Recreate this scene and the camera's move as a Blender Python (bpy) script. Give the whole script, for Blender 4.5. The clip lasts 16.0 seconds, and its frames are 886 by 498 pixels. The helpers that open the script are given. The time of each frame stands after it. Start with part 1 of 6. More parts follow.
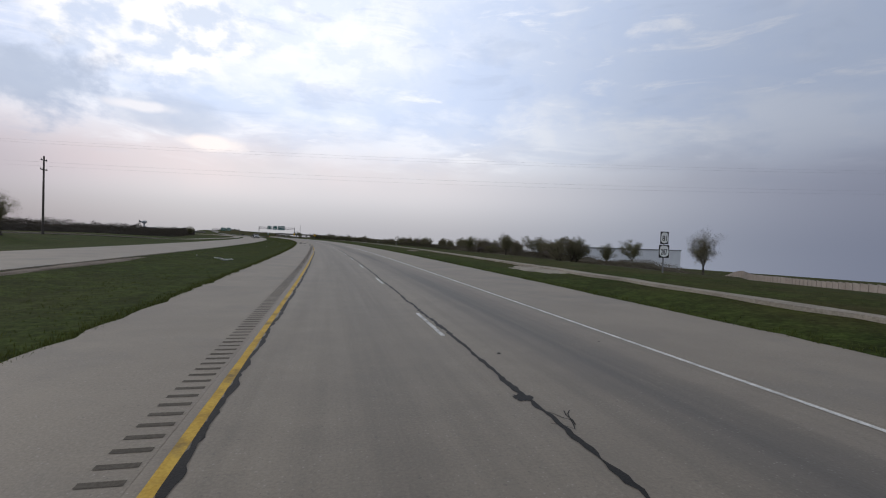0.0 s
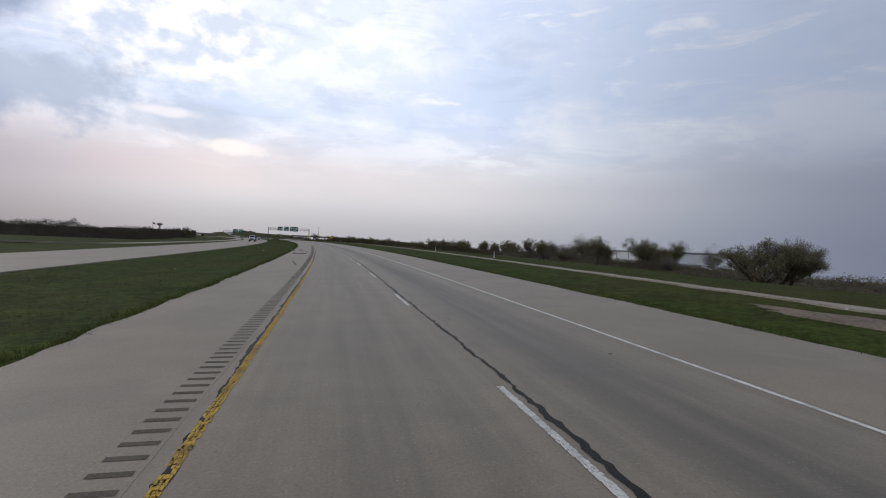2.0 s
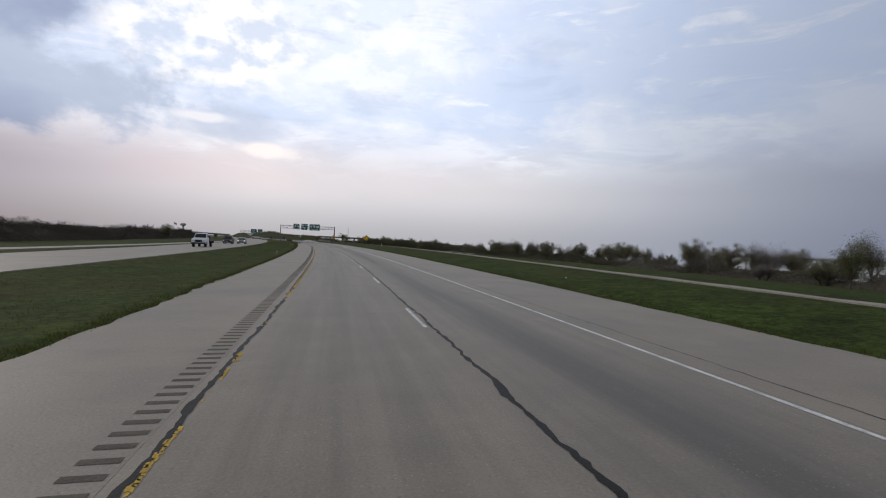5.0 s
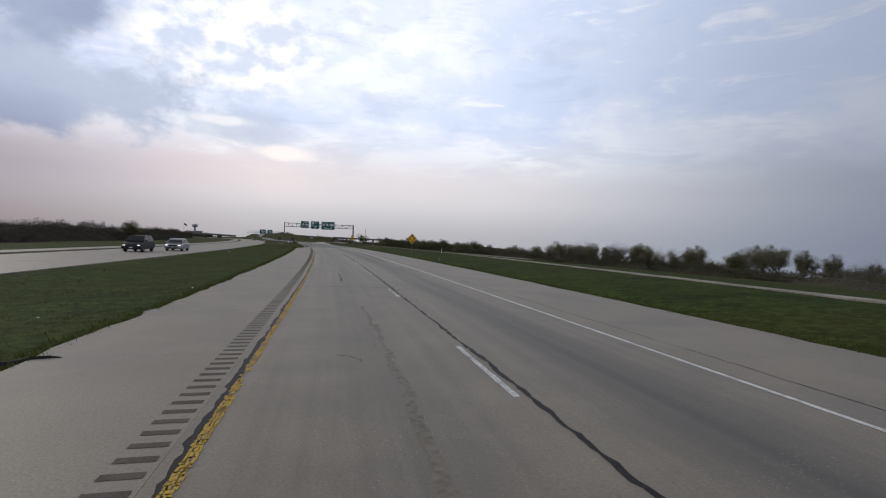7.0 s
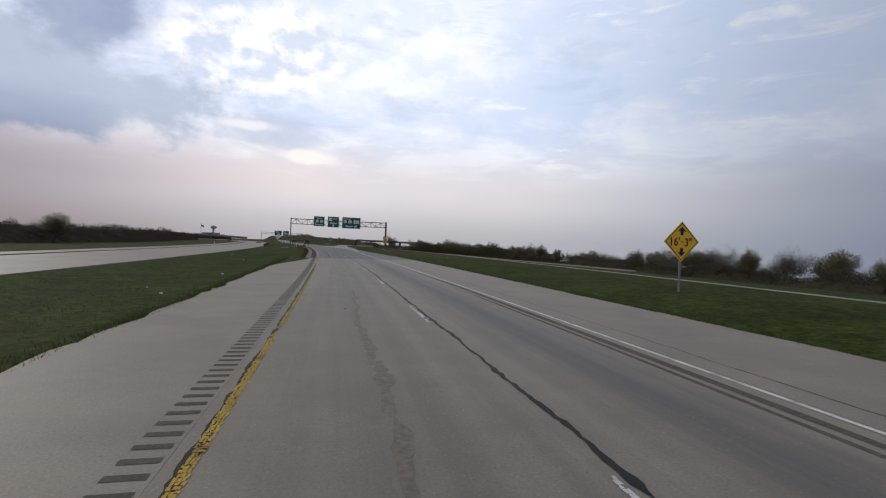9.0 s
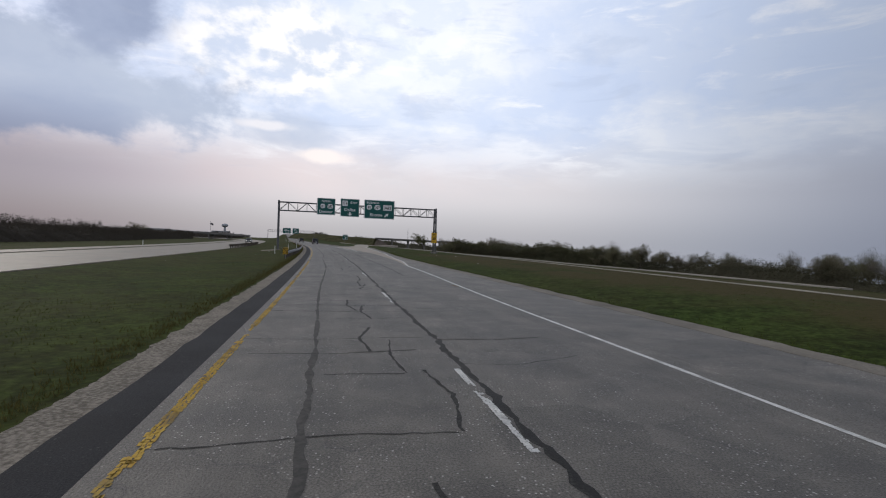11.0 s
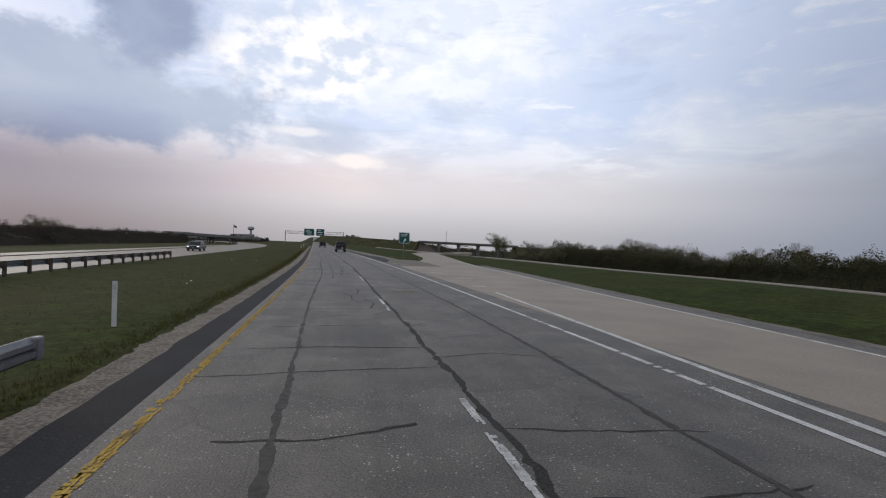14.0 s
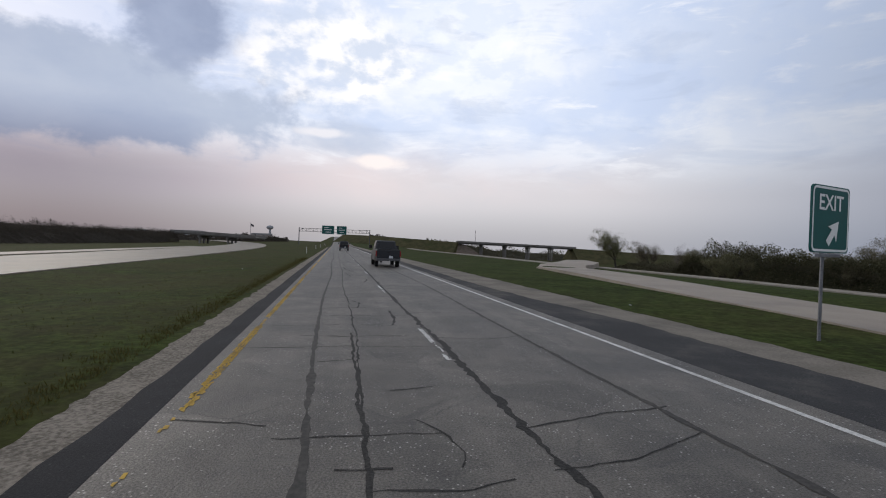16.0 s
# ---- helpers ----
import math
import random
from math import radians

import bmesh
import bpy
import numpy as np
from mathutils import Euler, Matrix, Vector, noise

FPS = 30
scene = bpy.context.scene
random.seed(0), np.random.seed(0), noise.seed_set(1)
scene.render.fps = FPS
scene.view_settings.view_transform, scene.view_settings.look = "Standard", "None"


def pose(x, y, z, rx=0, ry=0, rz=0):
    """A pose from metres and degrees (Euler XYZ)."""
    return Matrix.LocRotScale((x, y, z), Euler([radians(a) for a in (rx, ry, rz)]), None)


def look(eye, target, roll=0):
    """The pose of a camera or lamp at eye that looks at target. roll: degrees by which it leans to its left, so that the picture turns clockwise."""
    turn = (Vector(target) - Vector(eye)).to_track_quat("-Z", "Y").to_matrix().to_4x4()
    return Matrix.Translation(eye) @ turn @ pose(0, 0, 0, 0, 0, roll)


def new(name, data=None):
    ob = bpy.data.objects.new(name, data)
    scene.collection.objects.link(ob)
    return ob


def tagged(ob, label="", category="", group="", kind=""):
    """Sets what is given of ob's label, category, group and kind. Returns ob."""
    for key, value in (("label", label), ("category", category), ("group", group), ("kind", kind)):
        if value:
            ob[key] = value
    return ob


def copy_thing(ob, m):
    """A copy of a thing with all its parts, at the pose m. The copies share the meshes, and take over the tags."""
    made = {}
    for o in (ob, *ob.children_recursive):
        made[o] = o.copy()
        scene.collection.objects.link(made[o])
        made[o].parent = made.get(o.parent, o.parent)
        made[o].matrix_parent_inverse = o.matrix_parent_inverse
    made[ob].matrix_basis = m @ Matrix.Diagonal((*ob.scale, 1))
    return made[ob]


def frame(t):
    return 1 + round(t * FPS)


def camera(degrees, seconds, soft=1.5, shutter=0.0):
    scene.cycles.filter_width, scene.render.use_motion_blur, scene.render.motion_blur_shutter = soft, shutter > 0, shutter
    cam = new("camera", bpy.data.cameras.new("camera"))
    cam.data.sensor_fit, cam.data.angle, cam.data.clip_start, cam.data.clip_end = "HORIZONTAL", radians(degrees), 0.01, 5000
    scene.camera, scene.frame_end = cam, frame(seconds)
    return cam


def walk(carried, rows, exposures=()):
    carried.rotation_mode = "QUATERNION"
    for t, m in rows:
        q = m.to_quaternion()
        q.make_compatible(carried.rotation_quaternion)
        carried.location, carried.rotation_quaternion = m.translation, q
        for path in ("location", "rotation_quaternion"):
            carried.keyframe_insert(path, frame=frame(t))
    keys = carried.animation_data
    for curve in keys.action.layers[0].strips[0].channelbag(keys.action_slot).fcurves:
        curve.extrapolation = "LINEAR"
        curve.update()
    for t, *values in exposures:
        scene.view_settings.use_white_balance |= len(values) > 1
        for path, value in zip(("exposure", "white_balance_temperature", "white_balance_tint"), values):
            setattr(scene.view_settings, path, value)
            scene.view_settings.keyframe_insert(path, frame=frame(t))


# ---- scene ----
# ---------------------------------------------------------------- camera
cam = camera(85.4, 16.0, soft=1.1)

# seconds, x, y, z, yaw, pitch, roll
PATH = [
    (0.0, 0.0, 0.0, 1.943, -13.02, -1.04, -1.85),
    (0.5, -0.06, 15.44, 1.943, -12.35, -0.93, -1.9),
    (1.0, -0.23, 30.85, 1.943, -11.68, -0.94, -1.86),
    (1.5, -0.52, 46.23, 1.943, -11.11, -0.83, -1.88),
    (2.0, -0.93, 61.6, 1.943, -10.84, -0.84, -1.84),
    (2.5, -1.46, 76.93, 1.943, -10.49, -1.0, -1.75),
    (3.0, -2.13, 92.23, 1.943, -9.98, -0.98, -1.89),
    (3.5, -2.93, 107.51, 1.943, -9.44, -0.94, -1.84),
    (4.0, -3.87, 122.75, 1.943, -8.7, -0.92, -1.86),
    (4.75, -5.56, 145.55, 1.943, -7.78, -0.84, -1.86),
    (5.5, -7.58, 168.27, 1.943, -6.87, -0.77, -1.87),
    (6.5, -10.78, 198.44, 1.943, -5.9, -0.66, -1.9),
    (7.0, -12.58, 213.46, 1.943, -5.61, -0.72, -1.8),
    (7.5, -14.52, 228.45, 1.943, -5.27, -0.72, -1.9),
    (8.0, -16.6, 243.39, 1.943, -4.58, -0.68, -1.82),
    (8.5, -18.8, 258.29, 1.943, -3.71, -0.65, -1.84),
    (9.0, -21.13, 273.14, 1.943, -3.1, -0.45, -2.0),
    (9.75, -24.87, 295.34, 1.943, -2.45, -0.51, -1.88),
    (10.5, -28.88, 317.44, 1.943, -1.73, -0.64, -1.88),
    (11.25, -33.18, 339.43, 1.943, -0.98, -0.7, -1.87),
    (11.5, -34.68, 346.74, 1.943, -0.73, -0.62, -1.79),
    (12.0, -37.78, 361.31, 1.943, -0.32, -0.47, -1.79),
    (12.5, -41.02, 375.83, 1.943, 0.23, -0.42, -1.64),
    (13.0, -44.39, 390.29, 1.943, 1.0, -0.55, -1.5),
    (13.5, -47.92, 404.69, 1.943, 1.65, -0.35, -1.86),
    (14.0, -51.59, 419.03, 1.943, 2.36, -0.41, -1.76),
    (14.5, -55.41, 433.31, 1.943, 2.83, -0.4, -1.69),
    (15.0, -59.38, 447.52, 1.943, 3.51, -0.66, -1.87),
    (15.5, -63.5, 461.67, 1.943, 4.18, -0.67, -1.94),
    (16.0, -67.75, 475.75, 1.943, 4.86, -0.45, -1.95),
]
# the car drifts a little within its lane: seconds, metres to the right
DRIFT_T = (0, 1.5, 2, 3, 3.5, 4, 4.75, 5.5, 6.5, 7, 8, 8.5, 9, 9.75, 10.5, 11.25, 12, 12.5, 13, 14, 14.5, 15, 15.5, 16)
DRIFT_X = (0, .05, .04, .14, .2, .26, .25, .15, 0, -.04, .02, -.03, -.08, 0, .15, .3, .42, .45, .44, .36, .3, .17, .02, -.08)
rows = []
for t, x, y, z, w, p, r in PATH:
    d = float(np.interp(t, DRIFT_T, DRIFT_X))
    a = radians(w + 12.5)
    rows.append((t, pose(x + d * math.cos(a), y + d * math.sin(a), z, 90 + p, r, w)))
walk(cam, rows, [(0.0, 0.12, 6290.0, 10.0), (9.0, 0.1, 6290.0, 10.0), (16.0, 0.06, 6290.0, 10.0)])

# ---------------------------------------------------------------- sky and sun
SUN_AZ, SUN_EL = radians(48), radians(17)      # to the left of the first heading
sun_dir = Vector((-math.sin(SUN_AZ) * math.cos(SUN_EL), math.cos(SUN_AZ) * math.cos(SUN_EL), math.sin(SUN_EL)))
sun = new("sun", bpy.data.lights.new("sun", "SUN"))
sun.data.energy, sun.data.angle, sun.data.color = 0.7, radians(20), (1.0, 0.9, 0.78)
sun.matrix_world = look(sun_dir * 100, (0, 0, 0))


class Nodes:
    """Small builder for node trees."""

    def __init__(self, tree):
        self.t = tree
        tree.nodes.clear()

    def n(self, kind, ins=None, **props):
        nd = self.t.nodes.new(kind)
        for k, v in props.items():
            if k == "operation":
                nd.operation = v
            elif k == "blend":
                nd.blend_type = v
            elif k == "data":
                nd.data_type = v
            elif k == "dims":
                nd.noise_dimensions = v
        for k, v in (ins or {}).items():
            sock = nd.inputs[k]
            if isinstance(v, bpy.types.NodeSocket):
                self.t.links.new(v, sock)
            else:
                sock.default_value = v
        return nd

    def math(self, op, a, b=0.0, c=None, clamp=False):
        nd = self.n("ShaderNodeMath", operation=op)
        nd.use_clamp = clamp
        for i, v in enumerate((a, b) if c is None else (a, b, c)):
            if isinstance(v, bpy.types.NodeSocket):
                self.t.links.new(v, nd.inputs[i])
            else:
                nd.inputs[i].default_value = v
        return nd.outputs[0]

    def noise(self, vec, scale, detail=4.0, rough=0.55, distort=0.0):
        return self.n("ShaderNodeTexNoise", {"Vector": vec, "Scale": scale, "Detail": detail, "Roughness": rough, "Distortion": distort}).outputs[0]

    def ramp(self, fac, lo, hi):
        nd = self.n("ShaderNodeMapRange", {0: fac, 1: lo, 2: hi})
        nd.interpolation_type = "SMOOTHSTEP"
        return nd.outputs[0]

    def mix(self, fac, a, b, blend="MIX"):
        nd = self.n("ShaderNodeMix", data="RGBA", blend=blend)
        for i, v in ((0, fac), (6, a), (7, b)):
            if isinstance(v, bpy.types.NodeSocket):
                self.t.links.new(v, nd.inputs[i])
            else:
                nd.inputs[i].default_value = v
        return nd.outputs[2]


def rgb(r, g, b):
    return (r, g, b, 1.0)


world = bpy.data.worlds.new("sky")
scene.world = world
world.use_nodes = True
N = Nodes(world.node_tree)
way = N.n("ShaderNodeTexCoord").outputs["Generated"]
xyz = N.n("ShaderNodeSeparateXYZ", {0: way}).outputs
up = N.math("MAXIMUM", xyz[2], 0.0)
clear = N.n("ShaderNodeTexSky")
clear.sky_type, clear.sun_disc = "NISHITA", False
clear.sun_elevation, clear.sun_rotation = SUN_EL, -SUN_AZ
clear.air_density, clear.dust_density = 1.0, 2.0
clear_sky = N.mix(1.0, clear.outputs[0], rgb(0.055, 0.055, 0.058), "MULTIPLY")
# the cloud deck: seen as a flat layer, smaller towards the horizon
flat = N.math("ADD", up, 0.13)
deck = N.n("ShaderNodeCombineXYZ", {0: N.math("DIVIDE", xyz[0], flat), 1: N.math("DIVIDE", xyz[1], flat), 2: 0.0}).outputs[0]
billow = N.noise(deck, 0.9, 7.0, 0.56, 0.25)
soft_n = N.noise(deck, 0.36, 3.0, 0.5)


# the sky in angles: to the right of the first heading, and up
az = N.math("ARCTAN2", xyz[0], xyz[1])
el = N.math("ARCSINE", xyz[2])
angles = N.n("ShaderNodeCombineXYZ", {0: az, 1: N.math("MULTIPLY", el, 1.5), 2: 0.0}).outputs[0]
torn = N.noise(angles, 8.0, 8.0, 0.6, 0.15)
lumps = N.noise(angles, 4.0, 6.0, 0.55, 0.2)


def bank(a, e, ra, re, hard, fray):
    """1 inside a bank of cloud with a frayed edge, 0 outside: its middle and half sizes in degrees."""
    u = N.math("DIVIDE", N.math("SUBTRACT", az, radians(a)), radians(ra))
    v = N.math("DIVIDE", N.math("SUBTRACT", el, radians(e)), radians(re))
    d = N.math("SQRT", N.math("ADD", N.math("MULTIPLY", u, u), N.math("MULTIPLY", v, v)))
    d = N.math("ADD", d, N.math("MULTIPLY", N.math("SUBTRACT", torn, 0.5), fray))
    return N.ramp(d, 1.0, 1.0 - hard)


def ramp_up(lo, hi):
    return N.ramp(up, lo, hi)


# horizon haze, a warm low band, then a pale blue-white veil
haze = N.mix(ramp_up(0.0, 0.10), rgb(0.47, 0.46, 0.485), rgb(0.71, 0.68, 0.695))
veil = N.mix(ramp_up(0.12, 0.25), haze, rgb(0.62, 0.72, 0.93))
streaks = N.ramp(soft_n, 0.34, 0.64)
clouds = N.mix(N.math("MULTIPLY", N.math("ADD", N.math("MULTIPLY", N.ramp(billow, 0.43, 0.57), 0.6), N.math("MULTIPLY", streaks, 0.4)), ramp_up(0.09, 0.2)), veil, rgb(0.97, 0.98, 1.02))
thin = N.mix(0.1, clouds, clear_sky)
side = N.n("ShaderNodeVectorMath", {0: way, 1: Vector((0.93, 0.37, 0.0))}, operation="DOT_PRODUCT").outputs["Value"]
warm_band = N.math("MULTIPLY", N.math("MULTIPLY", ramp_up(0.05, 0.12), N.math("SUBTRACT", 1.0, ramp_up(0.13, 0.23))), N.math("SUBTRACT", 1.0, N.ramp(side, 0.0, 0.85)))
warm = N.mix(N.math("MULTIPLY", warm_band, N.ramp(lumps, 0.15, 0.8)), thin, rgb(0.83, 0.715, 0.70))
# brightest ahead and above, where the veil is thinnest
glow = N.mix(N.math("MULTIPLY", bank(-4, 22, 22, 13, 1.0, 0.9), 0.7), warm, rgb(1.02, 1.02, 1.03))
glow = N.mix(N.math("MULTIPLY", N.math("MULTIPLY", N.ramp(torn, 0.55, 0.42), ramp_up(0.14, 0.26)), 0.36), glow, rgb(0.56, 0.66, 0.88))
# wisps and small bright tufts drawn out along the veil
drawn = N.n("ShaderNodeVectorMath", {0: angles, 1: Vector((0.55, 1.5, 1.0))}, operation="MULTIPLY").outputs[0]
wisp = N.noise(drawn, 9.0, 8.0, 0.6, 0.5)
glow = N.mix(N.math("MULTIPLY", N.math("MULTIPLY", N.ramp(wisp, 0.54, 0.70), ramp_up(0.10, 0.2)), 0.7), glow, rgb(1.02, 1.0, 1.0))
glow = N.mix(N.math("MULTIPLY", N.math("MULTIPLY", N.ramp(wisp, 0.46, 0.32), ramp_up(0.08, 0.2)), 0.35), glow, rgb(0.50, 0.57, 0.72))
# away from the sun the deck is an even blue-grey
east = N.mix(N.math("MULTIPLY", N.ramp(side, 0.50, 1.02), 0.8), glow, rgb(0.24, 0.275, 0.345))
# heaped clouds to the left, lit from the sun's side: density here against density a little nearer the sun
nearer = N.n("ShaderNodeVectorMath", {0: angles, 1: Vector((-0.018, 0.026, 0.0))}, operation="ADD").outputs[0]
heap = N.noise(angles, 6.0, 9.0, 0.57, 0.12)
heap_lit = N.noise(nearer, 6.0, 9.0, 0.57, 0.12)
shade = N.ramp(N.math("SUBTRACT", heap, heap_lit), -0.07, 0.06)
puffs = N.mix(shade, rgb(0.70, 0.75, 0.85), rgb(1.08, 1.04, 1.01))
for a, e, ra, re in ((-19, 20.0, 13, 6.8), (-43, 25.0, 9, 4.5), (-33, 27.5, 18, 4.0)):
    lit = N.mix(N.math("MULTIPLY", bank(a, e, ra, re, 0.5, 1.3), N.math("ADD", 0.35, N.math("MULTIPLY", N.ramp(heap, 0.28, 0.60), 0.6))), lit if a != -19 else east, puffs)
# a broad grey-blue bank below them, torn along its top, with bright tufts at its near end, and one dark tower above it
lit = N.mix(N.math("MULTIPLY", bank(-44, 13.6, 25, 6.2, 0.36, 1.5), 0.92), lit, N.mix(N.ramp(lumps, 0.3, 0.7), rgb(0.43, 0.49, 0.62), rgb(0.53, 0.585, 0.69)))
lit = N.mix(N.math("MULTIPLY", bank(-17, 11.8, 7, 2.6, 0.6, 1.2), 0.6), lit, rgb(0.52, 0.57, 0.68))
lit = N.mix(N.math("MULTIPLY", bank(-13.0, 9.4, 4.5, 1.0, 0.7, 2.4), 0.85), lit, rgb(1.03, 0.92, 0.86))
lit = N.mix(N.math("MULTIPLY", bank(-19.5, 12.3, 4.0, 0.7, 0.7, 2.6), 0.7), lit, rgb(0.98, 0.93, 0.92))
lit = N.mix(N.math("MULTIPLY", bank(-34.0, 21.5, 6.2, 6.8, 0.5, 1.3), 0.92), lit, N.mix(N.ramp(lumps, 0.35, 0.65), rgb(0.29, 0.34, 0.475), rgb(0.40, 0.455, 0.59)))
# darkened to both sides of the bright gap, most low down, as lens vignette
low = N.math("SUBTRACT", 1.0, N.math("MULTIPLY", ramp_up(0.10, 0.24), 0.82))
left_dim = N.math("MULTIPLY", N.math("MULTIPLY", N.ramp(az, radians(-11), radians(-46)), low), 0.62)
right_dim = N.math("MULTIPLY", N.math("MULTIPLY", N.ramp(az, radians(26), radians(62)), low), 0.40)
vignette = N.math("SUBTRACT", 1.0, N.math("MAXIMUM", left_dim, right_dim))
lit = N.mix(1.0, lit, N.n("ShaderNodeCombineColor", {0: vignette, 1: vignette, 2: N.math("POWER", vignette, 0.82)}).outputs[0], "MULTIPLY")
# overhead, out of view, an added dark deck cuts the light on the ground
lit = N.mix(ramp_up(0.46, 0.75), lit, rgb(0.30, 0.305, 0.315))
background = N.n("ShaderNodeBackground", {"Color": lit, "Strength": 1.0}).outputs[0]
N.n("ShaderNodeOutputWorld", {"Surface": background})
# ---------------------------------------------------------------- materials
def surface(name, dark, light, scale=1.0, fine=30.0, rough=0.85, metal=0.0, bump=0.2, contrast=0.5, stain=None, stain_amount=0.4, stain_scale=0.15, spread=0.0, detail=5.0, gloss=0.12, oil=False, dry=False, flecks=0.0, broken=0.0):
    """A weathered surface: two scales of variation, an optional stain colour, fine relief. spread: how much single pieces differ."""
    m = bpy.data.materials.new(name)
    m.use_nodes = True
    k = Nodes(m.node_tree)
    pos = k.n("ShaderNodeNewGeometry").outputs["Position"] if spread == 0 else k.n("ShaderNodeTexCoord").outputs["Object"]
    big = k.noise(pos, scale, detail, 0.6)
    small = k.noise(pos, fine, 3.0, 0.6)
    fac = k.math("ADD", k.math("MULTIPLY", big, 1 - contrast), k.math("MULTIPLY", small, contrast))
    col = k.mix(k.ramp(fac, 0.36, 0.64), rgb(*dark), rgb(*light))
    if stain:
        spots = k.ramp(k.noise(pos, stain_scale, 6.0, 0.65), 0.48, 0.68)
        col = k.mix(k.math("MULTIPLY", spots, stain_amount), col, rgb(*stain))
    if oil:
        amount = k.n("ShaderNodeAttribute")
        amount.attribute_name = "oil"
        along = k.n("ShaderNodeAttribute")
        along.attribute_name = "road_line"
        lane = along.outputs["Vector"]
        patchy = k.ramp(k.noise(k.n("ShaderNodeVectorMath", {0: lane, 1: Vector((1.1, 0.035, 0.0))}, operation="MULTIPLY").outputs[0], 1.0, 6.0, 0.65), 0.1, 0.62)
        col = k.mix(k.math("MULTIPLY", amount.outputs["Fac"], patchy), col, rgb(0.06, 0.056, 0.052))
        # wear drawn out along the wheel tracks
        worn = k.ramp(k.noise(k.n("ShaderNodeVectorMath", {0: lane, 1: Vector((2.4, 0.05, 0.0))}, operation="MULTIPLY").outputs[0], 1.0, 5.0, 0.6), 0.30, 0.70)
        v = k.math("ADD", 0.88, k.math("MULTIPLY", worn, 0.22))
        col = k.mix(1.0, col, k.n("ShaderNodeCombineColor", {0: v, 1: v, 2: v}).outputs[0], "MULTIPLY")
    if dry:
        amount = k.n("ShaderNodeAttribute")
        amount.attribute_name = "dry"
        clump = k.ramp(k.noise(pos, 2.2, 6.0, 0.65), 0.36, 0.64)
        v = k.math("ADD", 0.66, k.math("MULTIPLY", clump, 0.62))
        col = k.mix(1.0, col, k.n("ShaderNodeCombineColor", {0: v, 1: v, 2: v}).outputs[0], "MULTIPLY")
        patchy = k.ramp(k.noise(pos, 0.16, 7.0, 0.7), 0.25, 0.65)
        straw = k.mix(small, rgb(0.036, 0.032, 0.012), rgb(0.095, 0.078, 0.034))
        col = k.mix(k.math("MULTIPLY", amount.outputs["Fac"], patchy), col, straw)
    if flecks:
        cell = k.n("ShaderNodeTexVoronoi", {"Vector": pos, "Scale": 22.0})
        chip = k.math("MULTIPLY", k.ramp(cell.outputs["Distance"], 0.30, 0.12), k.ramp(k.n("ShaderNodeSeparateColor", {0: cell.outputs["Color"]}).outputs[0], 0.50, 0.62))
        chip = k.math("MULTIPLY", chip, k.ramp(k.noise(pos, 0.9, 6.0, 0.75), 0.40, 0.60))
        col = k.mix(k.math("MULTIPLY", chip, flecks), col, rgb(0.50, 0.475, 0.44))
        pit = k.math("MULTIPLY", k.ramp(k.noise(pos, 14.0, 4.0, 0.7), 0.60, 0.70), 0.25 + 0.4 * flecks)
        col = k.mix(pit, col, rgb(0.05, 0.048, 0.045))
    if broken:
        # old pavement split into blocks by hairline cracks
        warp = k.n("ShaderNodeTexNoise", {"Vector": pos, "Scale": 1.3, "Detail": 5.0, "Roughness": 0.6}).outputs["Color"]
        bent = k.n("ShaderNodeVectorMath", {0: pos, 1: k.n("ShaderNodeVectorMath", {0: warp, 1: Vector((0.7, 0.7, 0.0))}, operation="MULTIPLY").outputs[0]}, operation="ADD").outputs[0]
        for scale, wide, lo, hi in ((0.75, 0.016, 0.46, 0.62), (2.3, 0.03, 0.56, 0.68)):
            web_edges = k.n("ShaderNodeTexVoronoi", {"Vector": bent, "Scale": scale})
            web_edges.feature = "DISTANCE_TO_EDGE"
            line = k.ramp(web_edges.outputs["Distance"], wide, wide * 0.25)
            here = k.ramp(k.noise(pos, 0.3, 4.0, 0.6), lo, hi)
            col = k.mix(k.math("MULTIPLY", k.math("MULTIPLY", line, here), broken), col, rgb(0.035, 0.034, 0.033))
        block = k.n("ShaderNodeTexVoronoi", {"Vector": bent, "Scale": 0.75})
        tone = k.n("ShaderNodeSeparateColor", {0: block.outputs["Color"]}).outputs[0]
        v = k.math("ADD", 0.86, k.math("MULTIPLY", tone, 0.28))
        col = k.mix(1.0, col, k.n("ShaderNodeCombineColor", {0: v, 1: v, 2: v}).outputs[0], "MULTIPLY")
    if spread:
        r = k.n("ShaderNodeObjectInfo").outputs["Random"]
        v = k.math("ADD", 1 - spread, k.math("MULTIPLY", r, 2 * spread))
        col = k.mix(1.0, col, k.n("ShaderNodeCombineColor", {0: v, 1: v, 2: v}).outputs[0], "MULTIPLY")
    b = k.n("ShaderNodeBump", {"Strength": bump, "Distance": 0.02, "Height": small}).outputs[0]
    r2 = k.math("ADD", rough - 0.08, k.math("MULTIPLY", big, 0.16), clamp=True)
    p = k.n("ShaderNodeBsdfPrincipled", {"Base Color": col, "Roughness": r2, "Metallic": metal, "Normal": b, "Specular IOR Level": 0.5 if metal else gloss})
    k.n("ShaderNodeOutputMaterial", {"Surface": p.outputs[0]})
    return m


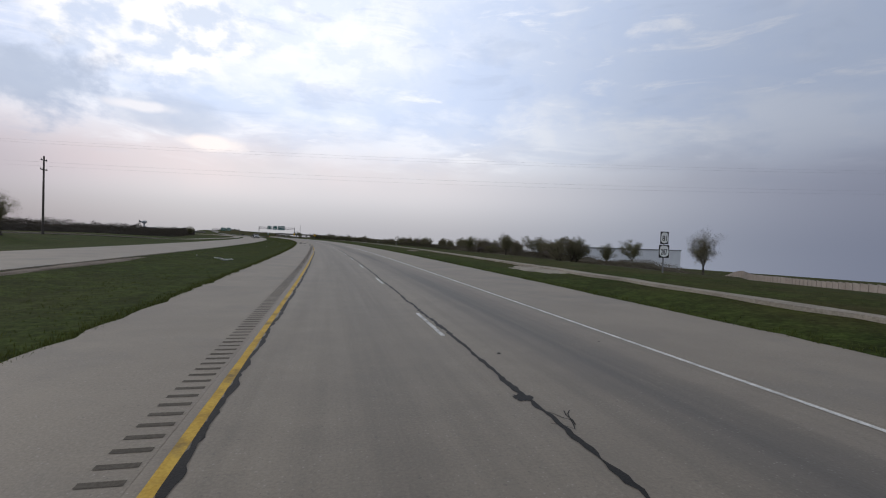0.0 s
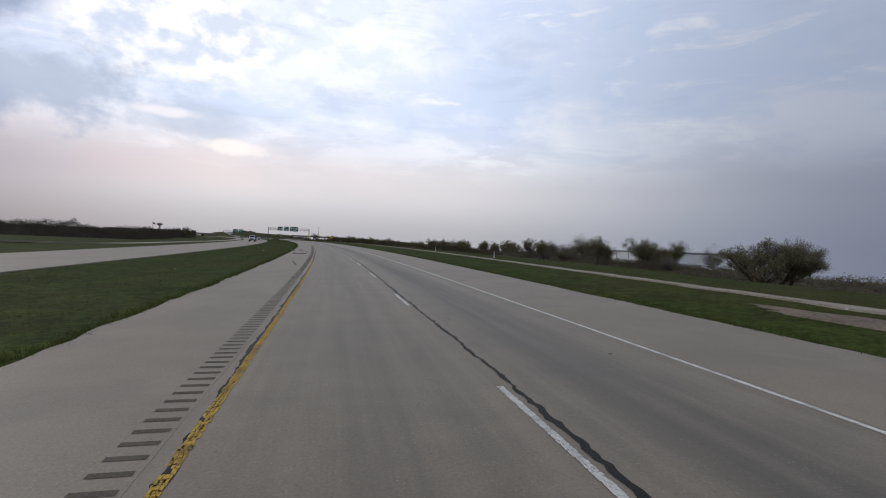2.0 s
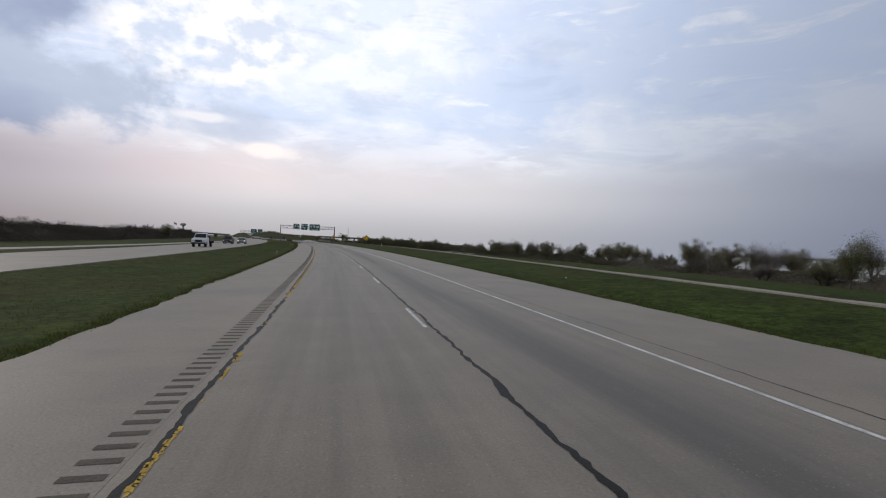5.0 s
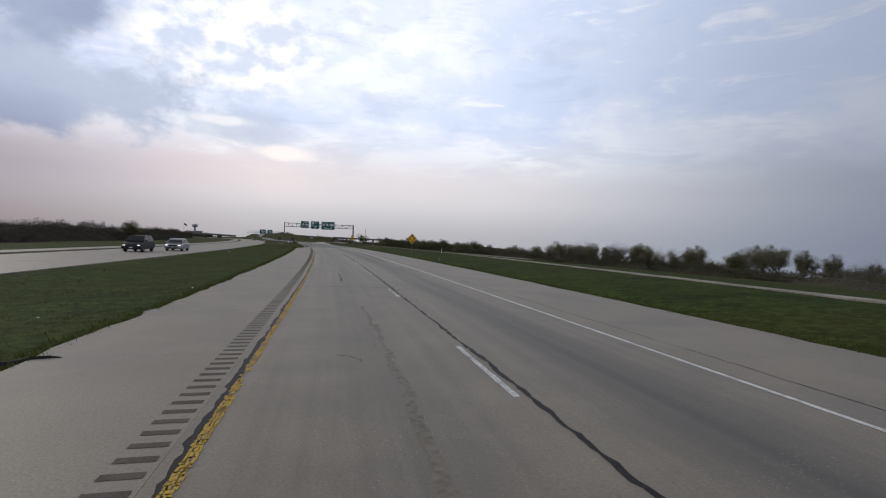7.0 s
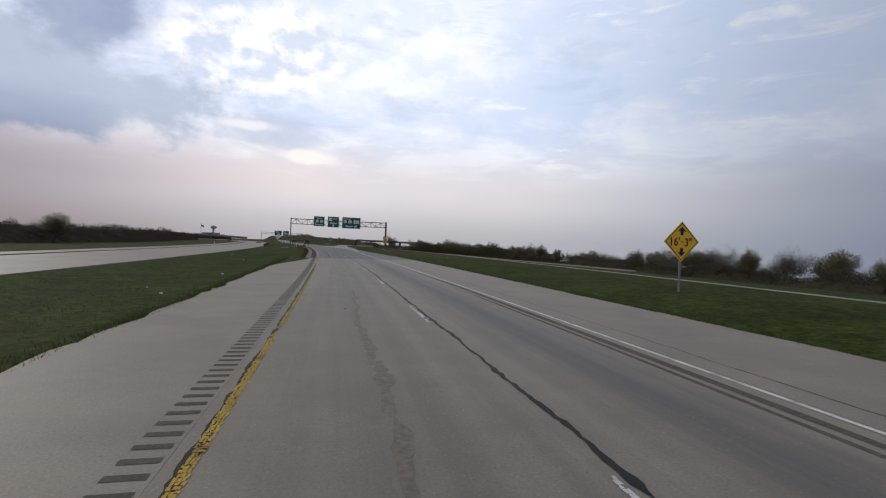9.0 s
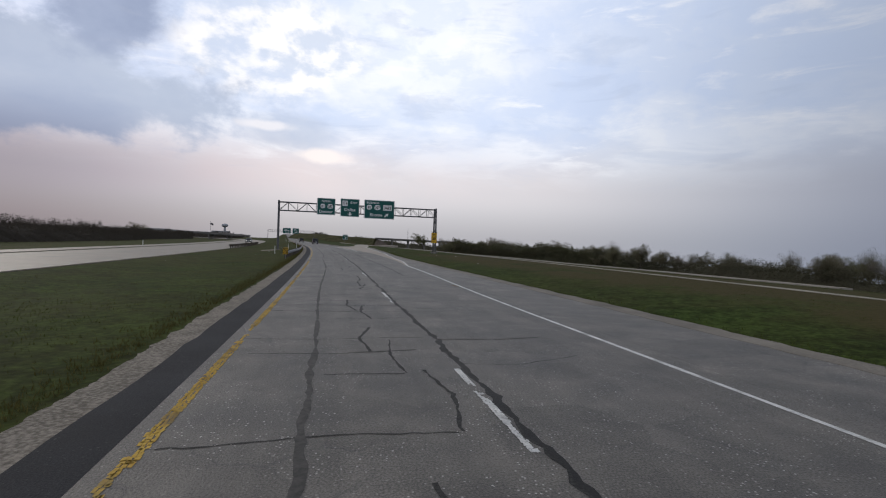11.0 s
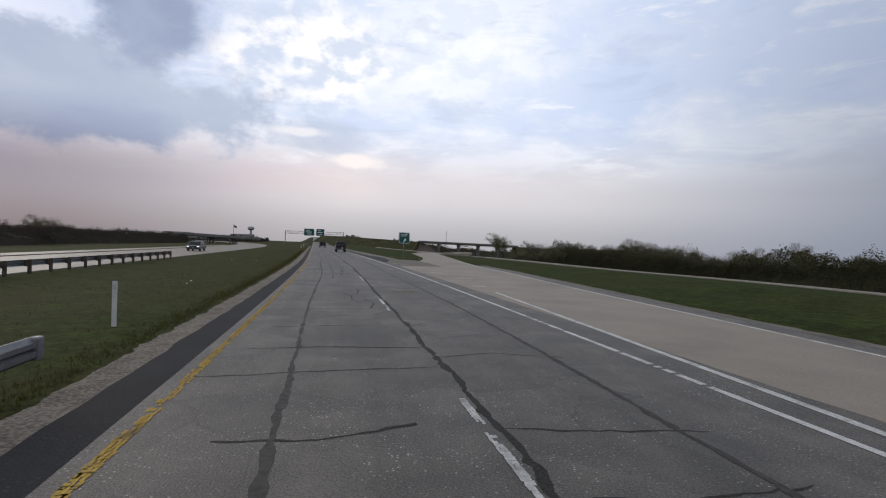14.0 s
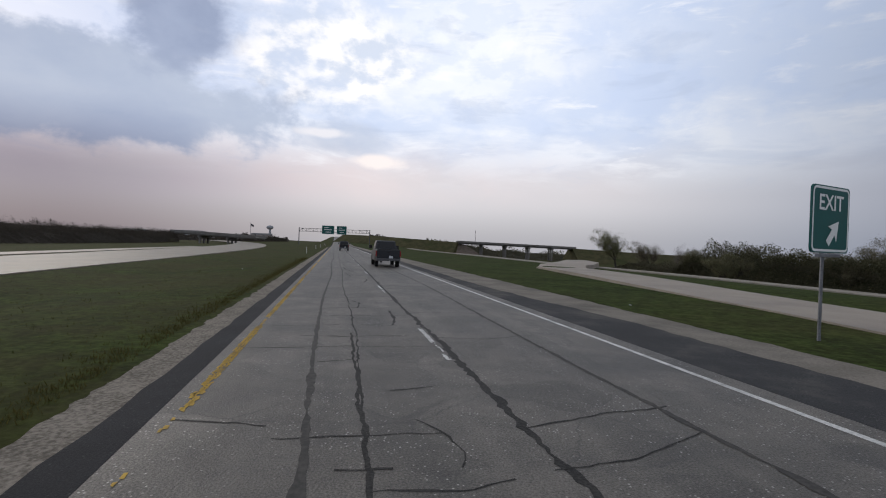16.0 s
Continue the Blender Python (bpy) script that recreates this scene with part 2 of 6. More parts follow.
def plain(name, colour, rough=0.5, metal=0.0, coat=0.0, grime=0.15, glow=None, strength=0.0):
    m = bpy.data.materials.new(name)
    m.use_nodes = True
    k = Nodes(m.node_tree)
    pos = k.n("ShaderNodeTexCoord").outputs["Object"]
    dirt = k.noise(pos, 3.0, 5.0, 0.6)
    col = k.mix(k.math("MULTIPLY", k.ramp(dirt, 0.35, 0.75), grime), rgb(*colour), rgb(*[c * 0.55 + 0.03 for c in colour]))
    p = k.n("ShaderNodeBsdfPrincipled", {"Base Color": col, "Roughness": k.math("ADD", rough, k.math("MULTIPLY", dirt, 0.12)), "Metallic": metal, "Coat Weight": coat, "Specular IOR Level": 0.35})
    if glow:
        p.inputs["Emission Color"].default_value, p.inputs["Emission Strength"].default_value = rgb(*glow), strength
    k.n("ShaderNodeOutputMaterial", {"Surface": p.outputs[0]})
    return m


def leafy(name, a, b, c):
    """Leaves and twigs: every island its own tone."""
    m = bpy.data.materials.new(name)
    m.use_nodes = True
    k = Nodes(m.node_tree)
    r = k.n("ShaderNodeNewGeometry").outputs["Random Per Island"]
    o = k.n("ShaderNodeObjectInfo").outputs["Random"]
    col = k.mix(r, rgb(*a), rgb(*b))
    col = k.mix(k.math("MULTIPLY", o, 0.7), col, rgb(*c))
    p = k.n("ShaderNodeBsdfPrincipled", {"Base Color": col, "Roughness": 0.8, "Specular IOR Level": 0.1})
    through_light = k.n("ShaderNodeBsdfTranslucent", {"Color": col})
    both = k.n("ShaderNodeMixShader", {0: 0.42, 1: p.outputs[0], 2: through_light.outputs[0]})
    k.n("ShaderNodeOutputMaterial", {"Surface": both.outputs[0]})
    return m


M_concrete = surface("concrete_pavement", (0.186, 0.158, 0.121), (0.246, 0.211, 0.163), 0.9, 30.0, 0.62, bump=0.3, gloss=0.5, stain=(0.13, 0.12, 0.108), stain_amount=0.22, stain_scale=0.22, oil=True, flecks=0.3)
M_shoulder = surface("concrete_shoulder", (0.198, 0.168, 0.129), (0.272, 0.234, 0.183), 0.4, 30.0, 0.65, bump=0.25, gloss=0.5, stain=(0.15, 0.14, 0.125), stain_amount=0.45, stain_scale=0.3, flecks=0.3)
M_asphalt = surface("worn_asphalt", (0.060, 0.054, 0.045), (0.190, 0.172, 0.147), 1.1, 45.0, 0.62, bump=0.7, contrast=0.62, stain=(0.06, 0.058, 0.056), stain_amount=0.5, stain_scale=0.35, oil=True, flecks=1.0, gloss=0.5, broken=0.5)
M_asphalt_black = surface("fresh_black_asphalt", (0.020, 0.021, 0.024), (0.042, 0.043, 0.047), 0.6, 50.0, 0.85, bump=0.5, contrast=0.5, flecks=0.1)
M_asphalt_new = surface("dark_asphalt", (0.036, 0.036, 0.038), (0.075, 0.075, 0.076), 0.6, 50.0, 0.85, bump=0.5, contrast=0.6, stain=(0.13, 0.12, 0.105), stain_amount=0.5, stain_scale=0.6, flecks=0.2)
M_gravel = surface("gravel_edge", (0.12, 0.105, 0.085), (0.31, 0.275, 0.23), 1.6, 20.0, 0.95, bump=0.9, contrast=0.65)
M_tar = surface("tar_seal", (0.012, 0.0115, 0.011), (0.030, 0.028, 0.026), 2.0, 40.0, 0.6, bump=0.2)
M_seal = surface("old_crack_seal", (0.022, 0.021, 0.020), (0.060, 0.057, 0.053), 1.5, 30.0, 0.7, bump=0.3, contrast=0.6)
M_streak = surface("worn_streak", (0.130, 0.112, 0.088), (0.205, 0.176, 0.137), 1.2, 9.0, 0.7, contrast=0.7, gloss=0.4)
M_seam = surface("faded_seam", (0.036, 0.034, 0.031), (0.080, 0.074, 0.066), 1.2, 12.0, 0.75, contrast=0.6, gloss=0.3)
M_skid = surface("rubber_mark", (0.085, 0.075, 0.062), (0.145, 0.127, 0.104), 1.2, 16.0, 0.85, contrast=0.6)
M_white = surface("road_paint_white", (0.52, 0.52, 0.50), (0.78, 0.77, 0.74), 3.0, 25.0, 0.7, bump=0.2, stain=(0.2, 0.195, 0.18), stain_amount=0.6, stain_scale=2.0)
M_yellow = surface("road_paint_yellow", (0.46, 0.285, 0.045), (0.62, 0.41, 0.075), 3.0, 25.0, 0.7, bump=0.2, stain=(0.12, 0.10, 0.07), stain_amount=0.7, stain_scale=1.4)
M_groove_shade = surface("rumble_groove_shade", (0.09, 0.079, 0.064), (0.14, 0.124, 0.102), 2.0, 30.0, 0.9)
M_blade = leafy("grass_blades", (0.030, 0.052, 0.007), (0.095, 0.122, 0.026), (0.075, 0.072, 0.028))
M_blade_dry = leafy("dry_grass_blades", (0.035, 0.040, 0.008), (0.11, 0.10, 0.032), (0.09, 0.075, 0.03))
M_grass = surface("spring_grass", (0.016, 0.029, 0.006), (0.054, 0.080, 0.017), 0.35, 7.0, 0.95, bump=1.0, contrast=0.55, stain=(0.058, 0.056, 0.018), stain_amount=0.5, stain_scale=0.07, gloss=0.03, dry=True)
M_exit = surface("pale_beige_concrete", (0.27, 0.225, 0.178), (0.36, 0.305, 0.242), 0.4, 25.0, 0.68, bump=0.25, gloss=0.45, stain=(0.19, 0.165, 0.135), stain_amount=0.6, stain_scale=0.16, flecks=0.2)
M_apron = surface("gore_gravel", (0.17, 0.152, 0.128), (0.27, 0.245, 0.21), 0.7, 20.0, 0.95, bump=0.6, stain=(0.09, 0.085, 0.078), stain_amount=0.5, stain_scale=0.5)
M_dirt = surface("pale_dirt_road", (0.23, 0.205, 0.17), (0.36, 0.33, 0.28), 0.5, 12.0, 0.95, bump=0.4)
M_steel = surface("galvanised_steel", (0.15, 0.155, 0.165), (0.24, 0.245, 0.255), 1.5, 25.0, 0.55, metal=0.6, bump=0.05)
M_steel_dark = surface("weathered_gantry_steel", (0.07, 0.072, 0.075), (0.13, 0.13, 0.135), 2.0, 20.0, 0.6, metal=0.4, bump=0.08)
M_wood = surface("weathered_timber", (0.05, 0.042, 0.034), (0.13, 0.11, 0.09), 3.0, 30.0, 0.9, bump=0.4)
M_green = plain("sign_green", (0.003, 0.092, 0.080), 0.45, grime=0.3)
M_letter = plain("sign_white", (0.78, 0.80, 0.78), 0.5)
M_yellow_sign = plain("sign_yellow", (0.72, 0.42, 0.015), 0.45, grime=0.15)
M_black = plain("sign_black", (0.012, 0.012, 0.012), 0.6)
M_bark = surface("bark", (0.035, 0.030, 0.026), (0.10, 0.088, 0.075), 4.0, 40.0, 0.95, bump=0.6)
M_leaf = leafy("spring_leaves", (0.092, 0.096, 0.047), (0.21, 0.20, 0.11), (0.185, 0.155, 0.12))
M_twig = leafy("bare_twigs", (0.12, 0.104, 0.092), (0.24, 0.21, 0.185), (0.17, 0.15, 0.12))
M_bridge = surface("bridge_concrete", (0.15, 0.142, 0.13), (0.24, 0.23, 0.21), 0.6, 15.0, 0.9, bump=0.2, stain=(0.12, 0.11, 0.10), stain_amount=0.5)
M_wall = surface("pale_wall_panels", (0.26, 0.225, 0.20), (0.36, 0.32, 0.285), 0.3, 10.0, 0.9)

M_brush = leafy("brown_brush", (0.045, 0.039, 0.033), (0.09, 0.078, 0.065), (0.065, 0.058, 0.046))
M_under = leafy("brown_undergrowth", (0.085, 0.074, 0.058), (0.19, 0.165, 0.13), (0.13, 0.12, 0.08))
M_brush_green = leafy("green_brush", (0.058, 0.060, 0.033), (0.14, 0.134, 0.076), (0.10, 0.09, 0.066))
M_tyre = plain("tyre_rubber", (0.015, 0.015, 0.015), 0.85)
M_glass_dark = plain("tinted_glass", (0.006, 0.007, 0.008), 0.3, grime=0.05)
M_chrome = plain("chrome", (0.55, 0.55, 0.56), 0.25, metal=0.9)
M_rim = plain("alloy_rim", (0.30, 0.30, 0.31), 0.4, metal=0.7)
M_grey_paint = plain("dark_grey_paint", (0.020, 0.022, 0.027), 0.45, coat=0.0)
M_black_paint = plain("black_paint", (0.012, 0.012, 0.014), 0.45, coat=0.0)
M_white_paint = plain("white_paint", (0.62, 0.63, 0.64), 0.35, coat=0.4)
M_silver_paint = plain("silver_paint", (0.34, 0.36, 0.38), 0.35, metal=0.4, coat=0.4)
M_dark_silver = plain("dark_silver_paint", (0.10, 0.108, 0.118), 0.35, metal=0.4, coat=0.4)
M_trim = plain("black_trim", (0.02, 0.02, 0.02), 0.7)
M_red_lamp = plain("tail_lamp_red", (0.22, 0.012, 0.012), 0.25, coat=0.5)
M_head_lamp = plain("headlamp_lit", (0.8, 0.8, 0.75), 0.2, glow=(1.0, 0.93, 0.8), strength=1.1)
M_lamp_clear = plain("lamp_lens", (0.5, 0.5, 0.5), 0.15, coat=0.5)
M_plate = plain("plate_white", (0.6, 0.62, 0.64), 0.5)
M_rubber = plain("tyre_scrap", (0.012, 0.011, 0.011), 0.9)
M_post_white = plain("delineator_white", (0.62, 0.62, 0.58), 0.6, grime=0.4)
M_cable = plain("cable", (0.03, 0.03, 0.03), 0.7)
M_pole = surface("pole_timber", (0.045, 0.040, 0.035), (0.10, 0.09, 0.08), 3.0, 25.0, 0.9, bump=0.3)
M_warehouse = surface("warehouse_panels", (0.58, 0.60, 0.62), (0.68, 0.70, 0.72), 0.2, 6.0, 0.7)
M_tank = plain("water_tower_paint", (0.34, 0.35, 0.37), 0.5)
M_bank = surface("dry_bank_grass", (0.045, 0.044, 0.020), (0.10, 0.092, 0.045), 0.3, 5.0, 0.95, bump=0.8, stain=(0.03, 0.045, 0.012), stain_amount=0.5, stain_scale=0.08)
M_earth = surface("bare_earth", (0.13, 0.105, 0.085), (0.22, 0.185, 0.15), 0.5, 8.0, 0.95, bump=0.6)
M_pothole = surface("brown_pothole_fill", (0.12, 0.095, 0.07), (0.22, 0.18, 0.135), 2.0, 25.0, 0.95, bump=0.8)
M_bumper = plain("dull_bumper_steel", (0.10, 0.10, 0.105), 0.5, metal=0.3)
# ---------------------------------------------------------------- the road's line
# heading in radians every 60 m, then straight on
HEAD_S = (-300, 0, 60, 120, 180, 240, 300, 360, 420, 480, 500, 3000)
HEAD_A = (-0.14, 0.0, 0.0293, 0.0648, 0.1026, 0.1403, 0.1772, 0.2142, 0.2540, 0.3007, 0.304, 0.304)
LINE_S = np.arange(-300, 3001, 2.0)
LINE_T = np.interp(LINE_S, HEAD_S, HEAD_A)
LINE_X = np.concatenate([[0], np.cumsum(-np.sin((LINE_T[1:] + LINE_T[:-1]) / 2) * 2)])
LINE_Y = np.concatenate([[0], np.cumsum(np.cos((LINE_T[1:] + LINE_T[:-1]) / 2) * 2)])
LINE_X += 0.51 - LINE_X[150]
LINE_Y -= LINE_Y[150]


def smooth(a, b, v):
    t = min(1.0, max(0.0, (v - a) / (b - a)))
    return t * t * (3 - 2 * t)


def climb(s, x=0.0):
    """Our carriageway climbs a hill beyond the second gantry; the land beside it does not."""
    return (7.5 * smooth(720, 1050, s) - 6.0 * smooth(1150, 1700, s)) * smooth(-20, -3, x) * (1 - smooth(30, 120, x))


def at(s, x, z=0.0):
    """World place from metres along the road, metres to the right of the left lane's middle, height."""
    a = float(np.interp(s, LINE_S, LINE_T))
    return Vector((float(np.interp(s, LINE_S, LINE_X)) + x * math.cos(a), float(np.interp(s, LINE_S, LINE_Y)) + x * math.sin(a), z + climb(s, x)))


def turn(s):
    return math.degrees(float(np.interp(s, LINE_S, LINE_T)))


def put(s, x, z=0.0, rz=0.0):
    p = at(s, x, z)
    return pose(p.x, p.y, p.z, 0, 0, turn(s) + rz)


PROFILE_X = (-900, -420, -200, -120, -60, -32, -27, -25, -14.5, -12.5, -10, -7.5, -5.0, 9.5, 11, 14, 19, 24, 60, 150, 200, 300, 900, 3500)
PROFILE_Z = (14, 6, 0.5, -0.8, -0.6, -0.25, -0.1, -0.06, -0.06, -0.12, -0.3, -0.12, -0.05, -0.05, 0.12, 0.34, 0.36, 0.1, -2.2, -7.5, -14.0, -26.0, -75.0, -160.0)


def ground_z(s, x):
    z = float(np.interp(x, PROFILE_X, PROFILE_Z))
    if 9.5 < x < 24:
        k = smooth(385, 425, s) * (1 - smooth(20, 24, x))
        z = z * (1 - k) - 0.06 * k
    if x > 60:
        z += (max(z, -6.5) - z) * smooth(620, 740, s) * (1 - smooth(190, 330, x))
    # a hollow along the far wall at first
    z -= 1.7 * smooth(34, 60, x) * (1 - smooth(95, 190, s)) * (1 - smooth(130, 170, x))
    # the field beyond the oncoming road lies higher at first
    z += 1.5 * smooth(-38, -58, x) * (1 - smooth(150, 260, s)) * (1 - smooth(-110, -180, x))
    u = noise.noise(Vector((s * 0.02, x * 0.05, 0.0))) * 0.25 * smooth(24, 60, abs(x - 2)) + noise.noise(Vector((s * 0.004, x * 0.006, 5.0))) * 1.5 * smooth(60, 300, abs(x))
    return z + u


# ---------------------------------------------------------------- mesh helpers
def mesh_from(name, verts, faces, material=None):
    me = bpy.data.meshes.new(name)
    me.from_pydata([tuple(v) for v in verts], [], faces)
    me.update()
    if material:
        me.materials.append(material)
    return me


def part(name, bm, material, parent, label=""):
    """Link a bmesh as one mesh object under a thing."""
    me = bpy.data.meshes.new(name)
    bm.to_mesh(me)
    bm.free()
    me.materials.append(material)
    ob = new(name, me)
    ob.parent = parent
    return tagged(ob, label)


def solo(name, bm, material, label="", category="", group="", kind=""):
    me = bpy.data.meshes.new(name)
    bm.to_mesh(me)
    bm.free()
    me.materials.append(material)
    return tagged(new(name, me), label, category, group, kind)


def box(bm, x0, x1, y0, y1, z0, z1, bevel=0.0, m=None):
    r = bmesh.ops.create_cube(bm, size=1)
    vs = r["verts"]
    bmesh.ops.scale(bm, vec=(x1 - x0, y1 - y0, z1 - z0), verts=vs)
    bmesh.ops.translate(bm, vec=((x0 + x1) / 2, (y0 + y1) / 2, (z0 + z1) / 2), verts=vs)
    if m is not None:
        bmesh.ops.transform(bm, matrix=m, verts=vs)
    if bevel:
        es = list({e for v in vs for e in v.link_edges})
        bmesh.ops.bevel(bm, geom=es, offset=bevel, segments=2, affect="EDGES", profile=0.6)
    return bm


def rod(bm, a, b, r, n=8, r2=None):
    """A round bar from a to b."""
    a, b = Vector(a), Vector(b)
    d = b - a
    m = Matrix.Translation((a + b) / 2) @ d.to_track_quat("Z", "Y").to_matrix().to_4x4()
    bmesh.ops.create_cone(bm, cap_ends=True, segments=n, radius1=r, radius2=r if r2 is None else r2, depth=d.length, matrix=m)
    return bm


def ribbon(name, edges, s0, s1, z, thick, material, step=2.0, kind="structure", label="", category="", ragged=0.0, seed=0.0):
    """A strip of pavement with depth. edges(s) gives its left and right side."""
    verts, faces = [], []
    n = max(1, int(round((s1 - s0) / step)))
    for i in range(n + 1):
        s = s0 + (s1 - s0) * i / n
        a, b = edges(s)
        if ragged:
            ra, rb = ragged if isinstance(ragged, tuple) else (ragged, ragged)
            a += (noise.noise(Vector((s * 1.7, seed, 0.3))) + 0.6 * noise.noise(Vector((s * 0.31, seed, 4.3))) + 0.7 * noise.noise(Vector((s * 6.3, seed, 2.1)))) * ra
            b += (noise.noise(Vector((s * 1.9, seed, 7.7))) + 0.6 * noise.noise(Vector((s * 0.27, seed, 1.3))) + 0.7 * noise.noise(Vector((s * 6.9, seed, 5.1)))) * rb
        top = z(s) if callable(z) else z
        verts += [at(s, a, top), at(s, b, top), at(s, b, top - thick), at(s, a, top - thick)]
        if i:
            q = 4 * i
            faces += [(q - 4, q - 3, q + 1, q), (q - 3, q - 2, q + 2, q + 1), (q - 1, q - 4, q, q + 3)]
    faces += [(0, 3, 2, 1), (4 * n, 4 * n + 1, 4 * n + 2, 4 * n + 3)]
    ob = new(name, mesh_from(name, verts, faces, material))
    return tagged(ob, label, category, "", kind)


# ---------------------------------------------------------------- the ground, one sheet to the horizon
def dryness(s, x):
    """How far the grass has turned to straw: most in the far fields, along the median past the join and in the field before the exit."""
    if abs(x) >= 60:
        return 0.75
    d = 0.25 + 0.35 * smooth(325, 400, s) * (1 - smooth(4, 9, x))
    field = 1.7 * smooth(10.5, 15, x) * smooth(318, 345, s) * (1 - smooth(396, 425, s))
    edge = 0.45 * smooth(11, 13, x) * (1 - smooth(60, 110, s))
    return max(d, field, d + edge)


def build_ground():
    xs = [-3500, -2200, -1400, -900, -650, -480, -350, -260, -200, -150, -115, -90, -72, -60, -50, -42, -36, -32, -28.5, -26, -25.05, -14.45, -13, -11.5, -10, -8.5, -7, -5.8, -5.0, 9.4, 10.2, 11, 12, 13, 14.5, 16, 18, 20, 22, 25, 30, 36, 44, 54, 66, 80, 100, 125, 155, 200, 270, 360, 480, 650, 900, 1400, 2200, 3500]
    ss = [-280, -200, -140] + list(range(-100, 760, 4)) + list(range(760, 1200, 20)) + [1250, 1320, 1400, 1500, 1650, 1850, 2100, 2500, 3000]
    verts = [at(s, x, ground_z(s, x)) for s in ss for x in xs]
    w = len(xs)
    faces = [(j * w + i, j * w + i + 1, (j + 1) * w + i + 1, (j + 1) * w + i) for j in range(len(ss) - 1) for i in range(w - 1)]
    ob = new("ground", mesh_from("ground", verts, faces, M_grass))
    layer = ob.data.attributes.new("dry", "FLOAT", "POINT")
    for j, s in enumerate(ss):
        for i, x in enumerate(xs):
            layer.data[j * w + i].value = dryness(s, x)
    for p in ob.data.polygons:
        p.use_smooth = True
    return tagged(ob, "spring grass verge and fields in patchy green and straw", "ground", "", "structure")


build_ground()

# ---------------------------------------------------------------- carriageways
JOIN = 331.0        # the concrete ends here and old asphalt begins


def exit_edge(s):
    """Right side of the pavement, which widens into the exit lane."""
    return float(np.interp(s, (-300, 230, 331, 372, 390, 401, 410, 424, 432, 446, 459, 470), (9.6, 9.9, 9.6, 8.9, 9.1, 9.5, 10.4, 11.5, 12.1, 13.4, 14.9, 15.8)))


def exit_left(s):
    """Where the beige concrete of the exit lane begins."""
    return float(np.interp(s, (373, 380, 388, 396, 404, 410, 414, 430, 440), (6.1, 6.65, 6.9, 7.05, 7.3, 7.2, 6.9, 6.6, 6.4)))


def exit_right(s):
    """Where it ends; its white edge line runs just inside."""
    return float(np.interp(s, (373, 381, 388, 394, 400, 404, 410, 418, 428, 440, 446, 459, 466), (6.35, 7.3, 7.6, 8.1, 8.5, 8.95, 9.5, 9.9, 10.8, 11.7, 12.2, 13.7, 14.3)))


def lanes(name, x0, x1, s0, s1, material, label, tracks):
    """A carriageway slab whose 'oil' value is high along the tracks (x, half width, strength)."""
    xs = sorted({round(x0 + (x1 - x0) * i / 20, 3) for i in range(21)})
    n = max(1, int((s1 - s0) / 4))
    verts, faces, oil, line = [], [], [], []
    for i in range(n + 1):
        s = s0 + (s1 - s0) * i / n
        for x in xs:
            verts.append(at(s, x, 0.0))
            line.append((x, s, 0.0))
            wob = 0.12 * math.sin(s * 0.06) + 0.1 * math.sin(s * 0.023 + 1)
            oil.append(min(1.0, sum(k * math.exp(-((x - c - wob) / h) ** 2) for c, h, k in tracks)))
        verts += [at(s, x1, -0.3), at(s, x0, -0.3)]
        oil += [0.0, 0.0]
        line += [(x1, s, 0.0), (x0, s, 0.0)]
        if i:
            w = len(xs) + 2
            faces += [((i - 1) * w + k, (i - 1) * w + (k + 1) % w, i * w + (k + 1) % w, i * w + k) for k in range(w)]
    me = mesh_from(name, verts, faces, material)
    layer = me.attributes.new("oil", "FLOAT", "POINT")
    for k, v in enumerate(oil):
        layer.data[k].value = v
    layer = me.attributes.new("road_line", "FLOAT_VECTOR", "POINT")
    for k, v in enumerate(line):
        layer.data[k].vector = v
    return tagged(new(name, me), label, "road", "", "structure")


lanes("road", -1.95, 5.6, -280, JOIN, M_concrete, "pale worn concrete carriageway with two lanes", ((3.65, 0.75, 0.75), (0.1, 0.9, 0.22)))
ribbon("shoulder_left", lambda s: (-5.0 + 2.4 * smooth(310, 331, s), -1.954), -280, JOIN, 0.0, 0.3, M_shoulder, 0.7, label="pale concrete inner shoulder with a crumbling grass edge", category="shoulder", ragged=(0.16, 0.0))
ribbon("shoulder_right", lambda s: (5.604, exit_edge(s)), -280, JOIN, 0.0, 0.3, M_shoulder, 0.7, label="pale concrete outer shoulder", category="shoulder", ragged=(0.0, 0.14), seed=3.0)
lanes("road_asphalt", -2.0, 6.0, JOIN + 0.004, 1600, M_asphalt, "old grey asphalt carriageway full of sealed cracks", ((3.7, 0.8, 0.3), (-0.8, 0.4, 0.25), (0.9, 0.4, 0.25)))
ribbon("shoulder_strip", lambda s: (-2.62 + 0.17 * smooth(430, 480, s), -2.004), JOIN + 0.004, 1000, 0.0, 0.25, M_asphalt_black, 0.7, label="narrow dark asphalt inner shoulder", category="shoulder", ragged=(0.06, 0.0))
ribbon("gravel_strip", lambda s: (-3.15 + 0.15 * smooth(430, 480, s), -2.60 + 0.17 * smooth(430, 480, s)), JOIN + 0.004, 640, -0.012, 0.2, M_gravel, 0.12, label="pale gravel edge beside the asphalt", category="gravel", ragged=(0.11, 0.05))
ribbon("shoulder_right_worn", lambda s: (6.004, exit_edge(s)), JOIN + 0.004, 373, 0.0, 0.3, M_asphalt, 1.0, label="grey worn outer shoulder widening towards the exit", category="shoulder", ragged=(0.0, 0.05))
